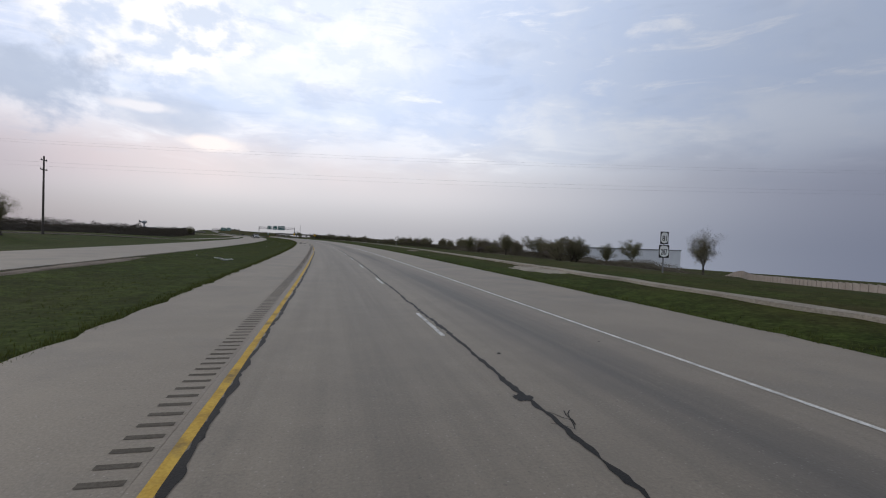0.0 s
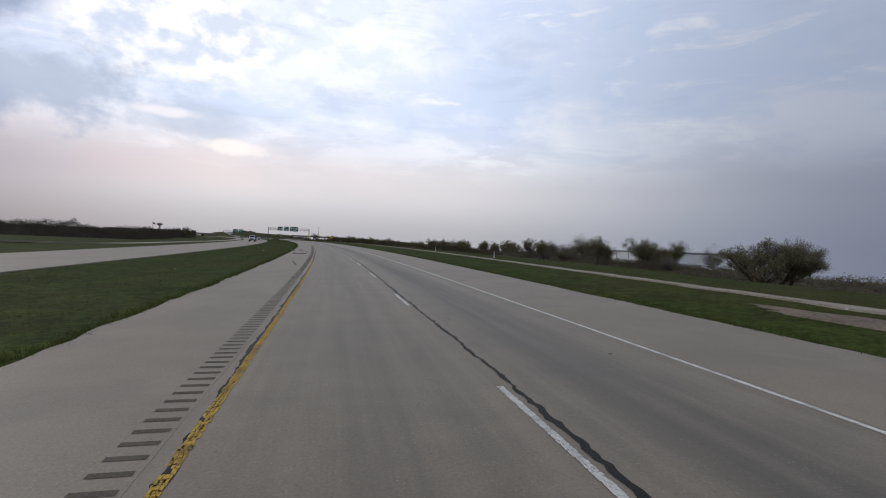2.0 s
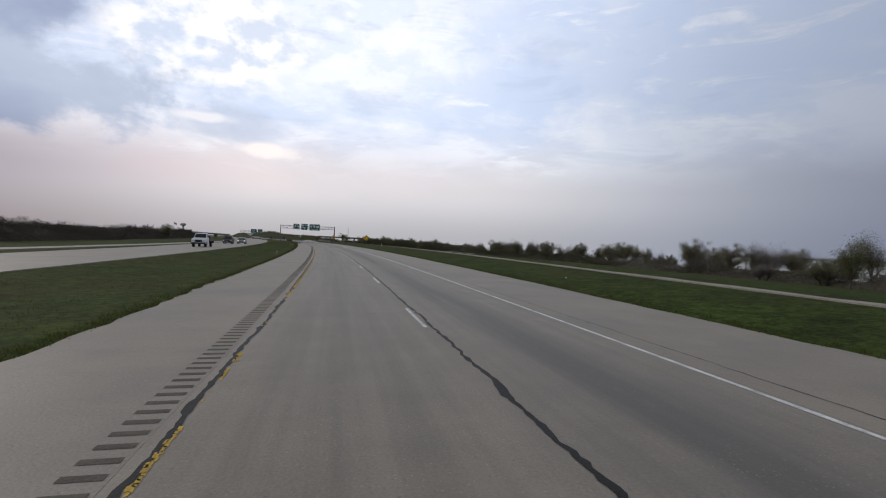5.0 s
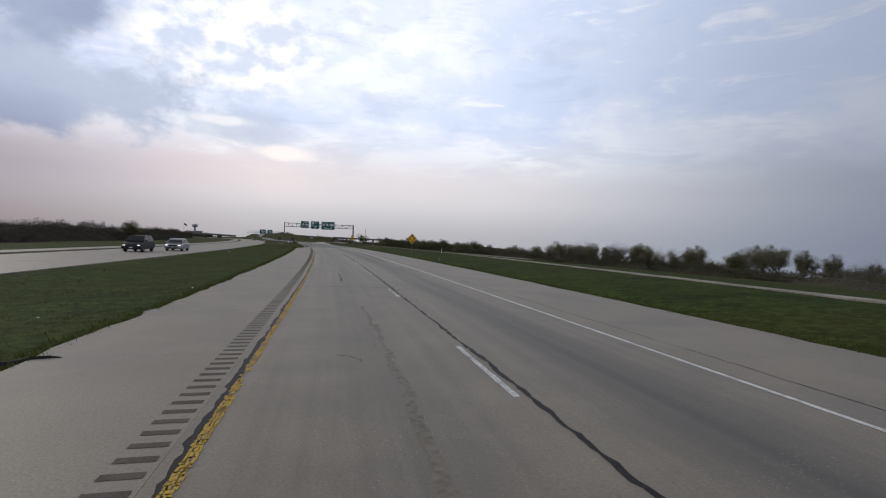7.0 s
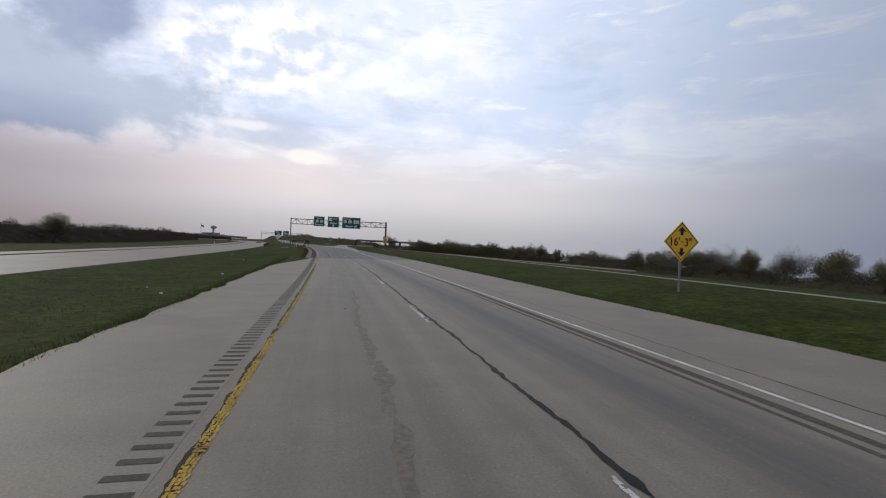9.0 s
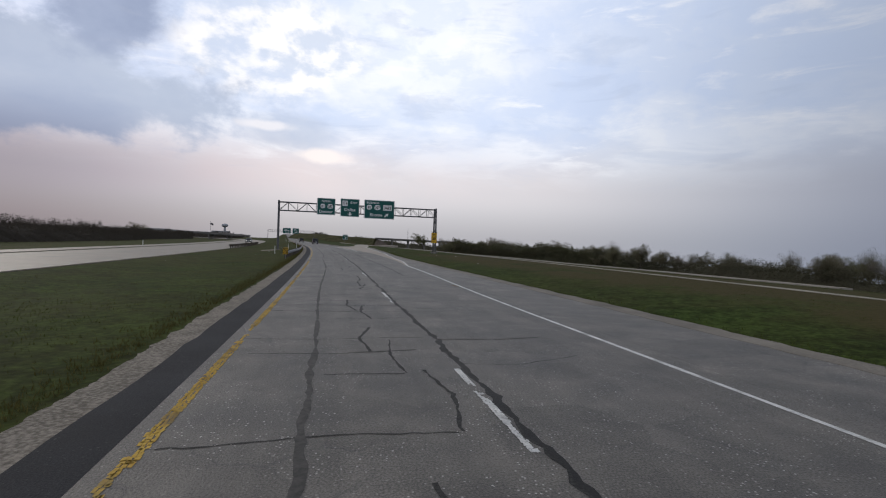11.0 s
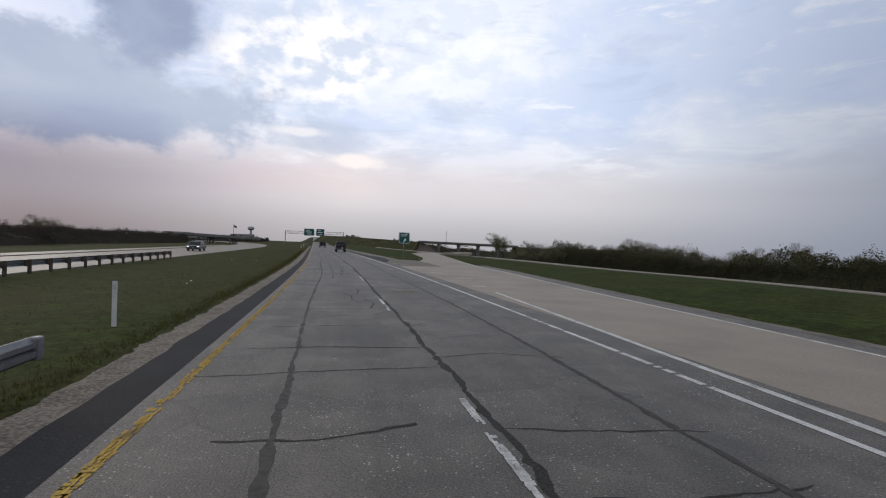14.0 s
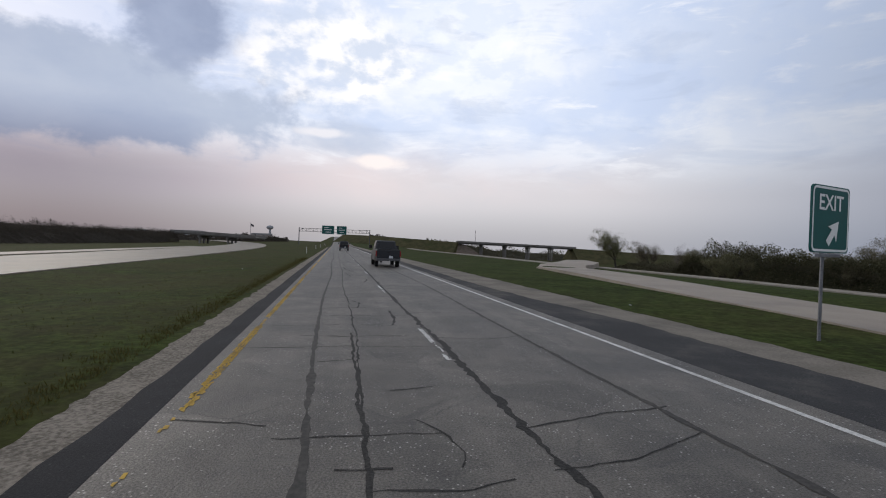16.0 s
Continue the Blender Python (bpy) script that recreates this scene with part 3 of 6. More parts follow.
ribbon("gravel_edge_right", lambda s: (exit_edge(s) - 0.7 + 0.35 * smooth(385, 400, s), exit_edge(s) + 0.05), JOIN + 0.004, 470, 0.008, 0.25, M_apron, 0.4, label="pale gravel margin between outer shoulder and grass", category="gravel", ragged=(0.07, 0.12), seed=5.0)
ribbon("shoulder_joint_strip", lambda s: (6.004, exit_left(s)), 373.004, 474, 0.0, 0.3, M_asphalt, 0.7, label="grey asphalt strip between the lane and the exit", category="shoulder", ragged=0.0)
ribbon("exit_lane", lambda s: (exit_left(s) - 0.05, exit_right(s)), 373.004, 466, 0.004, 0.3, M_exit, 0.5, label="pale beige concrete exit lane widening to the right", category="road", ragged=(0.07, 0.0))
ribbon("exit_lane_shoulder", lambda s: (exit_right(s) - 0.1, exit_edge(s)), 373.004, 470, 0.0, 0.3, M_asphalt, 0.7, label="grey asphalt shoulder beside the exit lane", category="shoulder", ragged=(0.0, 0.06))


def ramp_sides(s):
    return (float(np.interp(s, (466, 480, 484, 497, 508, 518, 528, 540, 552, 566), (10.4, 11.0, 12.3, 15.3, 16.7, 18.2, 19.8, 26.0, 34.0, 42.5))),
            float(np.interp(s, (466, 470, 480, 490, 500, 514, 526, 533, 540, 552, 566), (14.2, 14.8, 16.6, 18.6, 20.5, 22.6, 24.4, 28.0, 33.0, 41.0, 46.5))))


ribbon("exit_ramp", ramp_sides, 466.004, 566, lambda s: max(0.002, max(ground_z(s, x) for x in ramp_sides(s)) + 0.05), 0.6, M_exit, 2.0, label="pale concrete exit ramp curving away to the right", category="road")
ribbon("gore_apron", lambda s: (6.38, ramp_sides(s)[0] - 0.03 - 1.5 * smooth(480, 483.5, s)), 466.004, 483.5, 0.0, 0.25, M_apron, 0.5, label="brownish worn gore between lane and ramp", category="shoulder")
ribbon("shoulder_right_asphalt", lambda s: (6.004, 6.42 + 1.1 * smooth(474, 481, s) + 0.4 * smooth(480, 489, s) - 1.0 * smooth(490, 508, s)), 474.004, 1000, 0.003, 0.25, M_asphalt_new, 0.5, label="dark asphalt outer shoulder past the exit", category="shoulder", ragged=(0.0, 0.12))
ribbon("gravel_strip_right", lambda s: (7.7 - 0.8 * smooth(490, 508, s), 9.3 - 0.6 * smooth(500, 560, s)), 483.504, 1000, -0.008, 0.2, M_apron, 0.3, label="pale gravel edge past the exit", category="gravel", ragged=0.12, seed=2.0)
def oncoming(s):
    bend = max(0.0, s - 540) ** 2 / 1500
    return -24.9 - bend * 1.05, -14.6 - bend


ribbon("road_oncoming", oncoming, -280, 860, lambda s: 0.0 if s < 540 else max(0.0, ground_z(s, oncoming(s)[0]), ground_z(s, oncoming(s)[1])) + 0.03, 0.3, M_shoulder, 2.0, label="pale concrete carriageway of the oncoming traffic", category="road", ragged=0.06)


def frontage_sides(s):
    a = float(np.interp(s, (-280, 12, 60, 240, 310, 400, 470), (10.9, 12.2, 13.5, 17.4, 20.0, 23.5, 27.0)))
    return a + 0.5, a + 1.25


def frontage_left(s):
    a = float(np.interp(s, (-280, 100, 170, 260, 330, 800), (-90, -62, -38, -30.5, -29.0, -30.0)))
    return a, a + 3.0


ribbon("frontage_road", frontage_sides, -280, 430, lambda s: ground_z(s, frontage_sides(s)[0] + 1) + 0.06, 0.2, M_dirt, 1.5, label="pale gravel frontage track along the verge", category="road", ragged=0.25)
ribbon("frontage_road_far", frontage_left, -280, 590, lambda s: max(ground_z(s, frontage_left(s)[0]), ground_z(s, frontage_left(s)[1])) + 0.08, 0.25, M_shoulder, 3.0, label="pale frontage road beyond the oncoming carriageway", category="road")


# ---------------------------------------------------------------- painted lines, built as thin raised paint
def worn_line(name, x, width, s0, s1, material, label, gaps=0.0, step=0.5, seed=0.0, kind="structure"):
    """A long line with frayed sides; gaps: the share that is worn away."""
    verts, faces = [], []
    n = int((s1 - s0) / step)
    lx = x if callable(x) else (lambda s: x)
    for i in range(n):
        a = s0 + (s1 - s0) * i / n
        b = s0 + (s1 - s0) * (i + 1) / n
        if gaps and 0.5 + (0.9 if step > 0.15 else 0.35) * noise.noise(Vector((a * 0.35, seed, 2.0))) + (0.25 if step > 0.15 else 0.75) * noise.noise(Vector((a * (2.1 if step > 0.15 else 9.0), seed, 9.0))) < gaps:
            continue
        wa, wb = (width / 2 * (1 + 0.18 * noise.noise(Vector((u * 2.3, seed, 1.0)))) for u in (a, b))
        q = len(verts)
        verts += [at(a, lx(a) - wa, 0.005), at(a, lx(a) + wa, 0.005), at(b, lx(b) + wb, 0.005), at(b, lx(b) - wb, 0.005)]
        faces.append((q, q + 1, q + 2, q + 3))
    return tagged(new(name, mesh_from(name, verts, faces, material)), label, "road marking", "", kind)


worn_line("edge_line_yellow", lambda s: -1.78 + 0.06 * smooth(60, 90, s), 0.12, -60, 50, M_yellow, "yellow edge line beside the rumble strip", 0.0, 0.4)
worn_line("edge_line_yellow", lambda s: -1.76 + 0.03 * noise.noise(Vector((s, 3.0, 0))), 0.11, 520, 800, M_yellow, "thin rest of a yellow edge line, far ahead", 0.4, 0.3, 4.0)
worn_line("edge_line_white", 5.48, 0.095, -60, 340, M_white, "white edge line of the right lane", 0.0, 0.5, 1.0)
worn_line("edge_line_white", lambda s: 5.48 + 0.6 * smooth(346, 372, s) if s < 373 else min(exit_right(s) - 0.12, 14.1) + 0.14 * max(0.0, s - 466), 0.11, 340, 480, M_white, "white edge line bending out to the exit lane", 0.0, 0.5, 1.0)
worn_line("edge_line_white", 5.55, 0.125, 427, 470, M_white, "broken white edge line beside the exit lane", 0.27, 0.11, 6.0)
worn_line("edge_line_white", 5.55, 0.115, 470, 900, M_white, "thick worn white edge line past the exit", 0.0, 0.3, 6.0)



def flaked_line(name, x, width, s0, s1, keep, material, label, seed):
    """A line of paint of which ragged flakes are left."""
    rg = random.Random(seed)
    verts, faces = [], []
    s = s0
    while s < s1:
        step = rg.uniform(0.04, 0.09)
        for k in range(3):
            c = x + width * (k - 1) / 3 + width * rg.uniform(-.1, .1)
            worn = noise.noise(Vector((s * 0.5, c * 2, seed))) + 0.8 * noise.noise(Vector((s * 4.5, c * 14, seed))) + 0.25 * (k == 1)
            if worn < keep:
                continue
            h = width / 6 * rg.uniform(0.8, 1.35)
            q = len(verts)
            verts += [at(s + rg.uniform(-.02, .02), c - h * rg.uniform(.6, 1.1), 0.005), at(s + rg.uniform(-.02, .02), c + h * rg.uniform(.6, 1.1), 0.005), at(s + step + rg.uniform(-.01, .03), c + h * rg.uniform(.5, 1.1), 0.005), at(s + step + rg.uniform(-.01, .03), c - h * rg.uniform(.5, 1.1), 0.005)]
            faces.append((q, q + 1, q + 2, q + 3))
        s += step
    return tagged(new(name, mesh_from(name, verts, faces, material)), label, "road marking", "", "stuff")


for a, b, keep in ((50, 104, -0.38), (104, 170, 0.42), (170, JOIN, -0.34)):
    flaked_line("edge_line_yellow", -1.74, 0.11, a, b, keep, M_yellow, "worn yellow edge line beside the rumble strip", 7)
flaked_line("edge_line_yellow", -1.76, 0.13, JOIN, 520, -0.16, M_yellow, "flaking yellow edge line on old asphalt", 4)
def flaked_dash(seed, keep):
    """A dash of which only flakes are left."""
    rg = random.Random(seed)
    verts, faces = [], []
    for i in range(40):
        for k in range(3):
            y, x = -1.5 + i * 0.075, -0.045 + k * 0.03
            if noise.noise(Vector((y * 1.4, x * 8, seed))) + 0.5 * noise.noise(Vector((y * 6, x * 20, seed))) > keep:
                continue
            q = len(verts)
            verts += [(x + rg.uniform(-.012, .004), y, 0.006), (x + 0.03 + rg.uniform(-.004, .012), y + rg.uniform(-.02, .02), 0.006), (x + 0.03 + rg.uniform(-.01, .012), y + 0.075, 0.006), (x + rg.uniform(-.01, .01), y + 0.075, 0.006)]
            faces.append((q, q + 1, q + 2, q + 3))
    return mesh_from("lane_dash", verts, faces, M_white)


# fresh ones on the concrete, then worn thin, then flakes along the tar on the old asphalt
dashes = {"kept": [flaked_dash(20 + k, 0.75) for k in range(3)], "thin": [flaked_dash(30 + k, -0.02) for k in range(3)], "flakes": [flaked_dash(k, 0.20 - 0.10 * k) for k in range(4)]}
for i, s in enumerate([10.95 + 11.07 * i for i in range(-4, 29)]):
    d = tagged(new("lane_dash", dashes["kept" if s < 232 else "thin"][i % 3]), "white lane dash painted on the concrete" if s < 232 else "white lane dash worn thin beside the tar joint", "road marking", "lane dashes", "stuff")
    d.matrix_world = put(s, 1.77)
for i, s in enumerate([361.45 + 11.07 * i for i in range(-2, 10)] + [491.85 + 11.07 * i for i in range(-1, 20)]):
    d = tagged(new("lane_dash", dashes["flakes"][i % 4]), "flaking white lane dash on old asphalt", "road marking", "worn lane dashes", "stuff")
    d.matrix_world = put(s, 1.79)

# ---------------------------------------------------------------- sealed joints and cracks
def crack(verts, faces, path, width, seed, wander=1.0):
    """A wandering ribbon of tar along points (s, x)."""
    last = None
    lift = 0.0024 + 0.0022 * ((seed * 0.618 + width * 7.3) % 1.0)
    for i in range(len(path) - 1):
        (s0, x0), (s1, x1) = path[i], path[i + 1]
        n = max(2, int(math.hypot(s1 - s0, x1 - x0) / (0.11 if s0 < 520 else 0.5)))
        for j in range(n + (i == len(path) - 2)):
            t = j / n
            s, x = s0 + (s1 - s0) * t, x0 + (x1 - x0) * t
            d = Vector((s1 - s0, x1 - x0)).normalized()
            k = noise.noise(Vector((s * 0.9, x * 0.9, seed))) * 0.09 + noise.noise(Vector((s * 3.1, x * 3.1, seed))) * 0.05 + noise.noise(Vector((s * 9.1, x * 9.1, seed))) * 0.05
            k *= wander
            s, x = s - d.y * k, x + d.x * k
            w = width * (0.5 + 0.8 * abs(noise.noise(Vector((s * 1.3, x * 1.3, seed + 3)))) + 0.6 * noise.noise(Vector((s * 5, x * 5, seed)))) / 2
            w = max(w, 0.006)
            q = len(verts)
            verts += [at(s - d.y * w, x + d.x * w, lift), at(s + d.y * w, x - d.x * w, lift)]
            if last is not None:
                faces.append((last, last + 1, q + 1, q))
            last = q


def cracks(name, lines, label, wander=1.0, material=None):
    verts, faces = [], []
    for i, (path, w) in enumerate(lines):
        crack(verts, faces, path, w, i * 1.37, wander)
    return tagged(new(name, mesh_from(name, verts, faces, material or M_tar)), label, "crack seal", "", "stuff")


rng = random.Random(4)
cracks("joint_seal", [([(-60 + 10 * i, 1.93 + 0.03 * math.sin(i * 2.1)) for i in range(41)], 0.11)], "dark tar along the joint between the lanes", 0.7)
cracks("joint_seal", [([(-60 + 10 * i, (-1.66 if i < 13 else -1.80) + 0.03 * math.sin(i * 1.7)) for i in range(40)], 0.13)], "dark tar along the yellow edge line", 0.5)
cracks("joint_seal", [([(JOIN + 10 * i, 1.9 + 0.05 * math.sin(i * 2.1)) for i in range(60)], 0.15)], "thick dark tar between the asphalt lanes", 0.9, M_seal)
cracks("joint_seal", [([(104 + 10 * i, 6.2 + 0.08 * math.sin(i * 0.7)) for i in range(23)], 0.035)], "thin dark joint on the outer shoulder", 0.5)
web = []


def seal(width, *paths):
    """Sealed cracks along points (s, x)."""
    web.extend((list(p), width) for p in paths)


seal(0.094, [(360.2, 1.3), (357.8, 1.3), (356.3, 1.1), (355.1, 1.1), (354.3, 1.1), (353.8, 1.2), (353.2, 1.0), (352.8, 1.1)],
     [(355.3, 1.3), (354.9, 1.3), (354.4, 1.2)],
     [(353.3, 1.5), (353.0, 1.3), (352.8, 1.1)])
seal(0.032, [(355.1, -1.6), (354.9, -1.0), (354.7, -0.4), (354.4, 1.0), (354.3, 1.8)],
     [(355.8, -0.4), (355.4, 1.3)],
     [(357.6, -1.4), (357.6, -0.2), (357.1, 0.9)],
     [(355.4, 2.1), (355.4, 2.5)],
     [(360.5, 0.1), (360.2, 1.5)])
seal(0.043, [(355.0, 5.2), (354.5, 4.7), (354.2, 4.4), (353.7, 3.4), (353.3, 2.5)],
     [(353.6, 3.4), (353.4, 3.4), (353.3, 3.9), (352.9, 4.1)])
seal(0.050, [(380.4, 1.4), (376.9, 1.1), (375.8, 1.2), (374.6, 0.9)])
seal(0.029, [(375.1, -0.3), (374.6, 1.0)],
     [(375.9, 1.2), (376.0, 1.8)],
     [(372.1, 3.2), (372.1, 4.0)],
     [(372.9, -1.5), (372.7, -0.8), (372.2, -0.4), (372.0, -0.1)])
seal(0.029, [(384.1, 0.2), (383.9, 0.9), (383.7, 1.5)],
     [(385.5, 1.9), (385.3, 2.5)],
     [(384.9, 3.0), (384.6, 3.4), (384.3, 3.7)],
     [(389.0, -1.7), (388.8, 0.4)],
     [(388.5, 1.4), (388.4, 1.8)])
seal(0.072, [(410.4, 5.5), (404.6, 5.2), (400.3, 4.4), (398.8, 4.1), (398.1, 4.1)],
     [(398.4, 1.2), (397.8, 1.2), (397.4, 1.3)])
seal(0.036, [(402.8, -1.6), (402.3, -0.8), (402.1, 0.7)],
     [(401.9, -0.3), (401.2, 1.7)],
     [(400.9, -0.3), (400.5, 0.3), (400.3, 1.0)],
     [(400.2, -1.6), (400.1, -0.7)],
     [(399.5, 0.3), (399.5, 0.8), (400.2, 1.5)])
seal(0.050, [(399.6, -1.2), (398.9, -0.2), (398.7, 0.5), (398.4, 1.1), (398.6, 1.8), (398.8, 2.5), (398.6, 3.9)],
     [(402.8, 3.2), (401.6, 3.4), (400.8, 3.0), (399.9, 2.9), (399.6, 4.0)],
     [(401.6, 3.4), (401.5, 4.0)])
seal(0.043, [(418.2, -1.6), (417.8, -1.0), (417.3, -0.2), (417.0, 0.4), (417.2, 1.6)],
     [(417.0, 0.4), (416.2, 0.3)],
     [(416.3, -0.3), (416.0, 1.7)],
     [(415.7, 0.3), (415.4, 0.9), (415.6, 1.6)],
     [(417.3, 1.9), (417.4, 3.2)])
seal(0.058, [(418.8, 2.9), (417.7, 3.4), (416.3, 3.1), (415.7, 3.2), (415.4, 3.2)],
     [(417.7, 3.4), (417.9, 4.2), (416.5, 3.9), (416.2, 3.2)])
seal(0.072, [(443.9, 1.2), (442.9, 1.2), (442.1, 1.1), (441.9, 1.0)])
seal(0.036, [(446.6, -1.7), (446.1, -0.4), (446.0, 1.3)],
     [(445.3, -0.3), (445.3, 0.4), (444.6, 1.1), (444.4, 1.9)],
     [(444.3, -1.6), (444.1, -0.9), (443.8, -0.1)],
     [(443.0, 0.2), (443.0, 1.2), (443.1, 1.6)],
     [(442.8, 0.0), (442.8, 0.5)],
     [(447.0, 2.1), (447.0, 3.2)],
     [(445.5, 2.0), (445.2, 3.7)],
     [(443.5, 4.1), (443.8, 5.4)])
seal(0.065, [(462.6, 1.2), (460.1, 0.9), (458.8, 1.0), (457.8, 1.1), (457.0, 1.0), (456.6, 1.0)],
     [(458.6, -0.5), (457.9, -0.7)])
seal(0.032, [(459.8, -0.6), (459.5, 0.5), (459.7, 0.9)],
     [(458.9, 1.0), (458.9, 1.8)],
     [(458.5, 0.0), (458.4, 0.8)],
     [(457.4, 0.1), (457.5, 0.6), (457.5, 1.1)],
     [(459.4, 1.7), (459.5, 2.9)],
     [(459.3, -1.0), (459.2, 0.4)],
     [(462.2, 1.2), (462.0, 1.7)])
seal(0.072, [(474.8, 0.8), (474.0, 0.9), (473.0, 0.9), (472.1, 0.8), (471.8, 0.9), (471.3, 0.8)])
seal(0.032, [(473.8, -0.2), (473.5, 1.5)],
     [(473.2, -0.1), (473.1, 0.9)],
     [(471.9, -0.0), (471.8, 0.4), (471.9, 1.5)],
     [(474.0, 1.9), (473.7, 3.0), (473.7, 3.6), (473.0, 3.9), (473.0, 4.5), (473.3, 5.1)],
     [(471.2, 2.3), (471.5, 3.0), (471.6, 3.7)],
     [(474.6, -0.4), (474.4, 0.7)])
seal(0.072, [(492.9, 0.2), (489.1, 0.2), (487.5, 0.2), (486.4, 0.2), (486.1, 0.2)])
seal(0.036, [(488.0, -1.8), (487.7, -0.8)],
     [(487.4, -0.7), (487.3, 0.2), (487.3, 1.0)],
     [(487.7, 0.8), (487.3, 1.0), (486.8, 1.1), (486.5, 1.0)],
     [(486.2, 0.2), (486.1, 1.0), (486.2, 1.4)],
     [(486.6, -0.1), (486.6, 0.4)],
     [(488.8, 0.6), (488.9, 1.2)],
     [(487.3, 1.9), (487.6, 3.0), (487.7, 4.0)],
     [(486.3, 1.8), (486.4, 2.6), (486.7, 3.3), (486.9, 3.8)],
     [(490.4, -0.4), (490.5, 0.2)])
BUSY = ((352, 360), (370, 377), (384, 390), (397, 404), (415, 419), (441, 447), (456, 462), (471, 476), (485, 491))
s = JOIN + 4
while s < 640:
    # elsewhere, cracks across the left lane and the right lane, and short wandering long ones
    if not any(a < s < b for a, b in BUSY):
        a, b = (-1.8, 1.8) if rng.random() < 0.5 else (-1.8 + rng.random() * 1.8, 1.8 - rng.random())
        web.append(([(s, a), (s + rng.uniform(-.2, .2), (a + b) / 2), (s + rng.uniform(-.3, .3), b)], rng.uniform(0.03, 0.06)))
        if rng.random() < 0.45:
            t = s + rng.uniform(0.3, 1.2)
            web.append(([(t, 2.0), (t + rng.uniform(-.3, .3), 3.0), (t + rng.uniform(-.6, .6), 4.2)], rng.uniform(0.025, 0.05)))
        if rng.random() < 0.3:
            x = rng.uniform(0.5, 1.3)
            web.append(([(s, x), (s + 1.2, x + rng.uniform(-.25, .25)), (s + 2.4, x + rng.uniform(-.3, .3))], rng.uniform(0.05, 0.10)))
    s += rng.uniform(0.9, 2.4)
cracks("faded_seam", [([(JOIN + 30 + 6 * i, 3.95 + 0.12 * math.sin(i * 1.1)) for i in range(36)], 0.13), ([(JOIN + 6 * i, -0.45 + 0.1 * math.sin(i * 1.3)) for i in range(40)], 0.11)], "broad faded seams along the asphalt lanes", 0.35, M_seam)
web.append(([(450 + 6 * i, 0.25 + 0.08 * math.sin(i * 1.9)) for i in range(20)], 0.05))
cracks("crack_seal", web, "web of dark sealed cracks over the old asphalt", 0.6, M_seal)
small = []
for i in range(30):
    s, x = rng.uniform(0, JOIN), rng.choice((1.9, 1.9, 1.9, rng.uniform(-1.5, 5)))
    small.append(([(s, x), (s + rng.uniform(-.5, .5), x + rng.uniform(.1, .3)), (s + rng.uniform(-.7, .7), x + rng.uniform(.25, .45))], rng.uniform(0.012, 0.03)))
small.append(([(234.4, -0.75), (234.2, 0.6), (234.05, 1.9)], 0.05))
small.append(([(236.9, 0.04), (238, 0.0), (239.3, -0.03), (242.1, -0.06)], 0.10))
cracks("worn_streak", [([(s + 1.1 * i, x + 0.05 * math.sin(s + 2.3 * i)) for i in range(4)], w) for s, x, w in ((216.0, 0.36, 0.24), (219.0, 0.40, 0.2), (222.0, 0.42, 0.18), (225.0, 0.36, 0.14), (276.0, 0.10, 0.22), (279.0, 0.12, 0.26), (282.0, 0.06, 0.24), (285.0, 0.02, 0.2), (288.0, 0.1, 0.16), (291.0, 0.18, 0.14))], "pitted grey streaks worn into the inner lane", 0.4, M_streak)
cracks("hairline_crack", small, "thin dark cracks branching off the concrete joints")

# ---------------------------------------------------------------- rumble strip in the inner shoulder: dark strips stand for the shade in its cuts
bm = bmesh.new()
bmesh.ops.create_grid(bm, x_segments=1, y_segments=2, size=0.5)
for v in bm.verts:
    v.co = (v.co.x * 0.34, v.co.y * 0.09, 0.004 if abs(v.co.y) > 0.1 else 0.0025)
groove_mesh = bpy.data.meshes.new("groove")
bm.to_mesh(groove_mesh)
bm.free()
groove_mesh.materials.append(M_groove_shade)
rumble = tagged(new("rumble_strip"), "row of rumble bars in the inner concrete shoulder, the cuts' shade as dark strips", "rumble strip", "", "structure")
for i in range(300):
    g = new("groove", groove_mesh)
    g.parent = rumble
    g.matrix_world = put(2 + 0.30 * i, -2.17)
verts, faces = [], []
for i in range(795):
    s = 2 + 0.30 * (300 + i)
    q = len(verts)
    verts += [at(s - 0.055, -2.34, 0.004), at(s - 0.055, -2.0, 0.004), at(s + 0.055, -2.0, 0.004), at(s + 0.055, -2.34, 0.004)]
    faces.append((q, q + 1, q + 2, q + 3))
far = new("far_grooves", mesh_from("far_grooves", verts, faces, M_groove_shade))
far.parent = rumble
tagged(far, kind="stuff")


# ---------------------------------------------------------------- grass along the edges and in the median
def blades(name, count, place, size, seed, label, material=None):
    """Tufts of grass: thin upright triangles in small groups."""
    rg = random.Random(seed)
    verts, faces = [], []
    for _ in range(count):
        s, x = place(rg)
        base = at(s, x, ground_z(s, x) - 0.01)
        for _ in range(4):
            h = size * rg.uniform(.5, 1.3)
            a = rg.uniform(0, 6.28)
            o = base + Vector((rg.gauss(0, .06), rg.gauss(0, .06), 0))
            w = Vector((math.cos(a), math.sin(a), 0)) * h * 0.14
            q = len(verts)
            verts += [o - w, o + w, o + Vector((rg.gauss(0, .35) * h, rg.gauss(0, .35) * h, h))]
            faces.append((q, q + 1, q + 2))
    return tagged(new(name, mesh_from(name, verts, faces, material or M_blade)), label, "grass", "", "stuff")


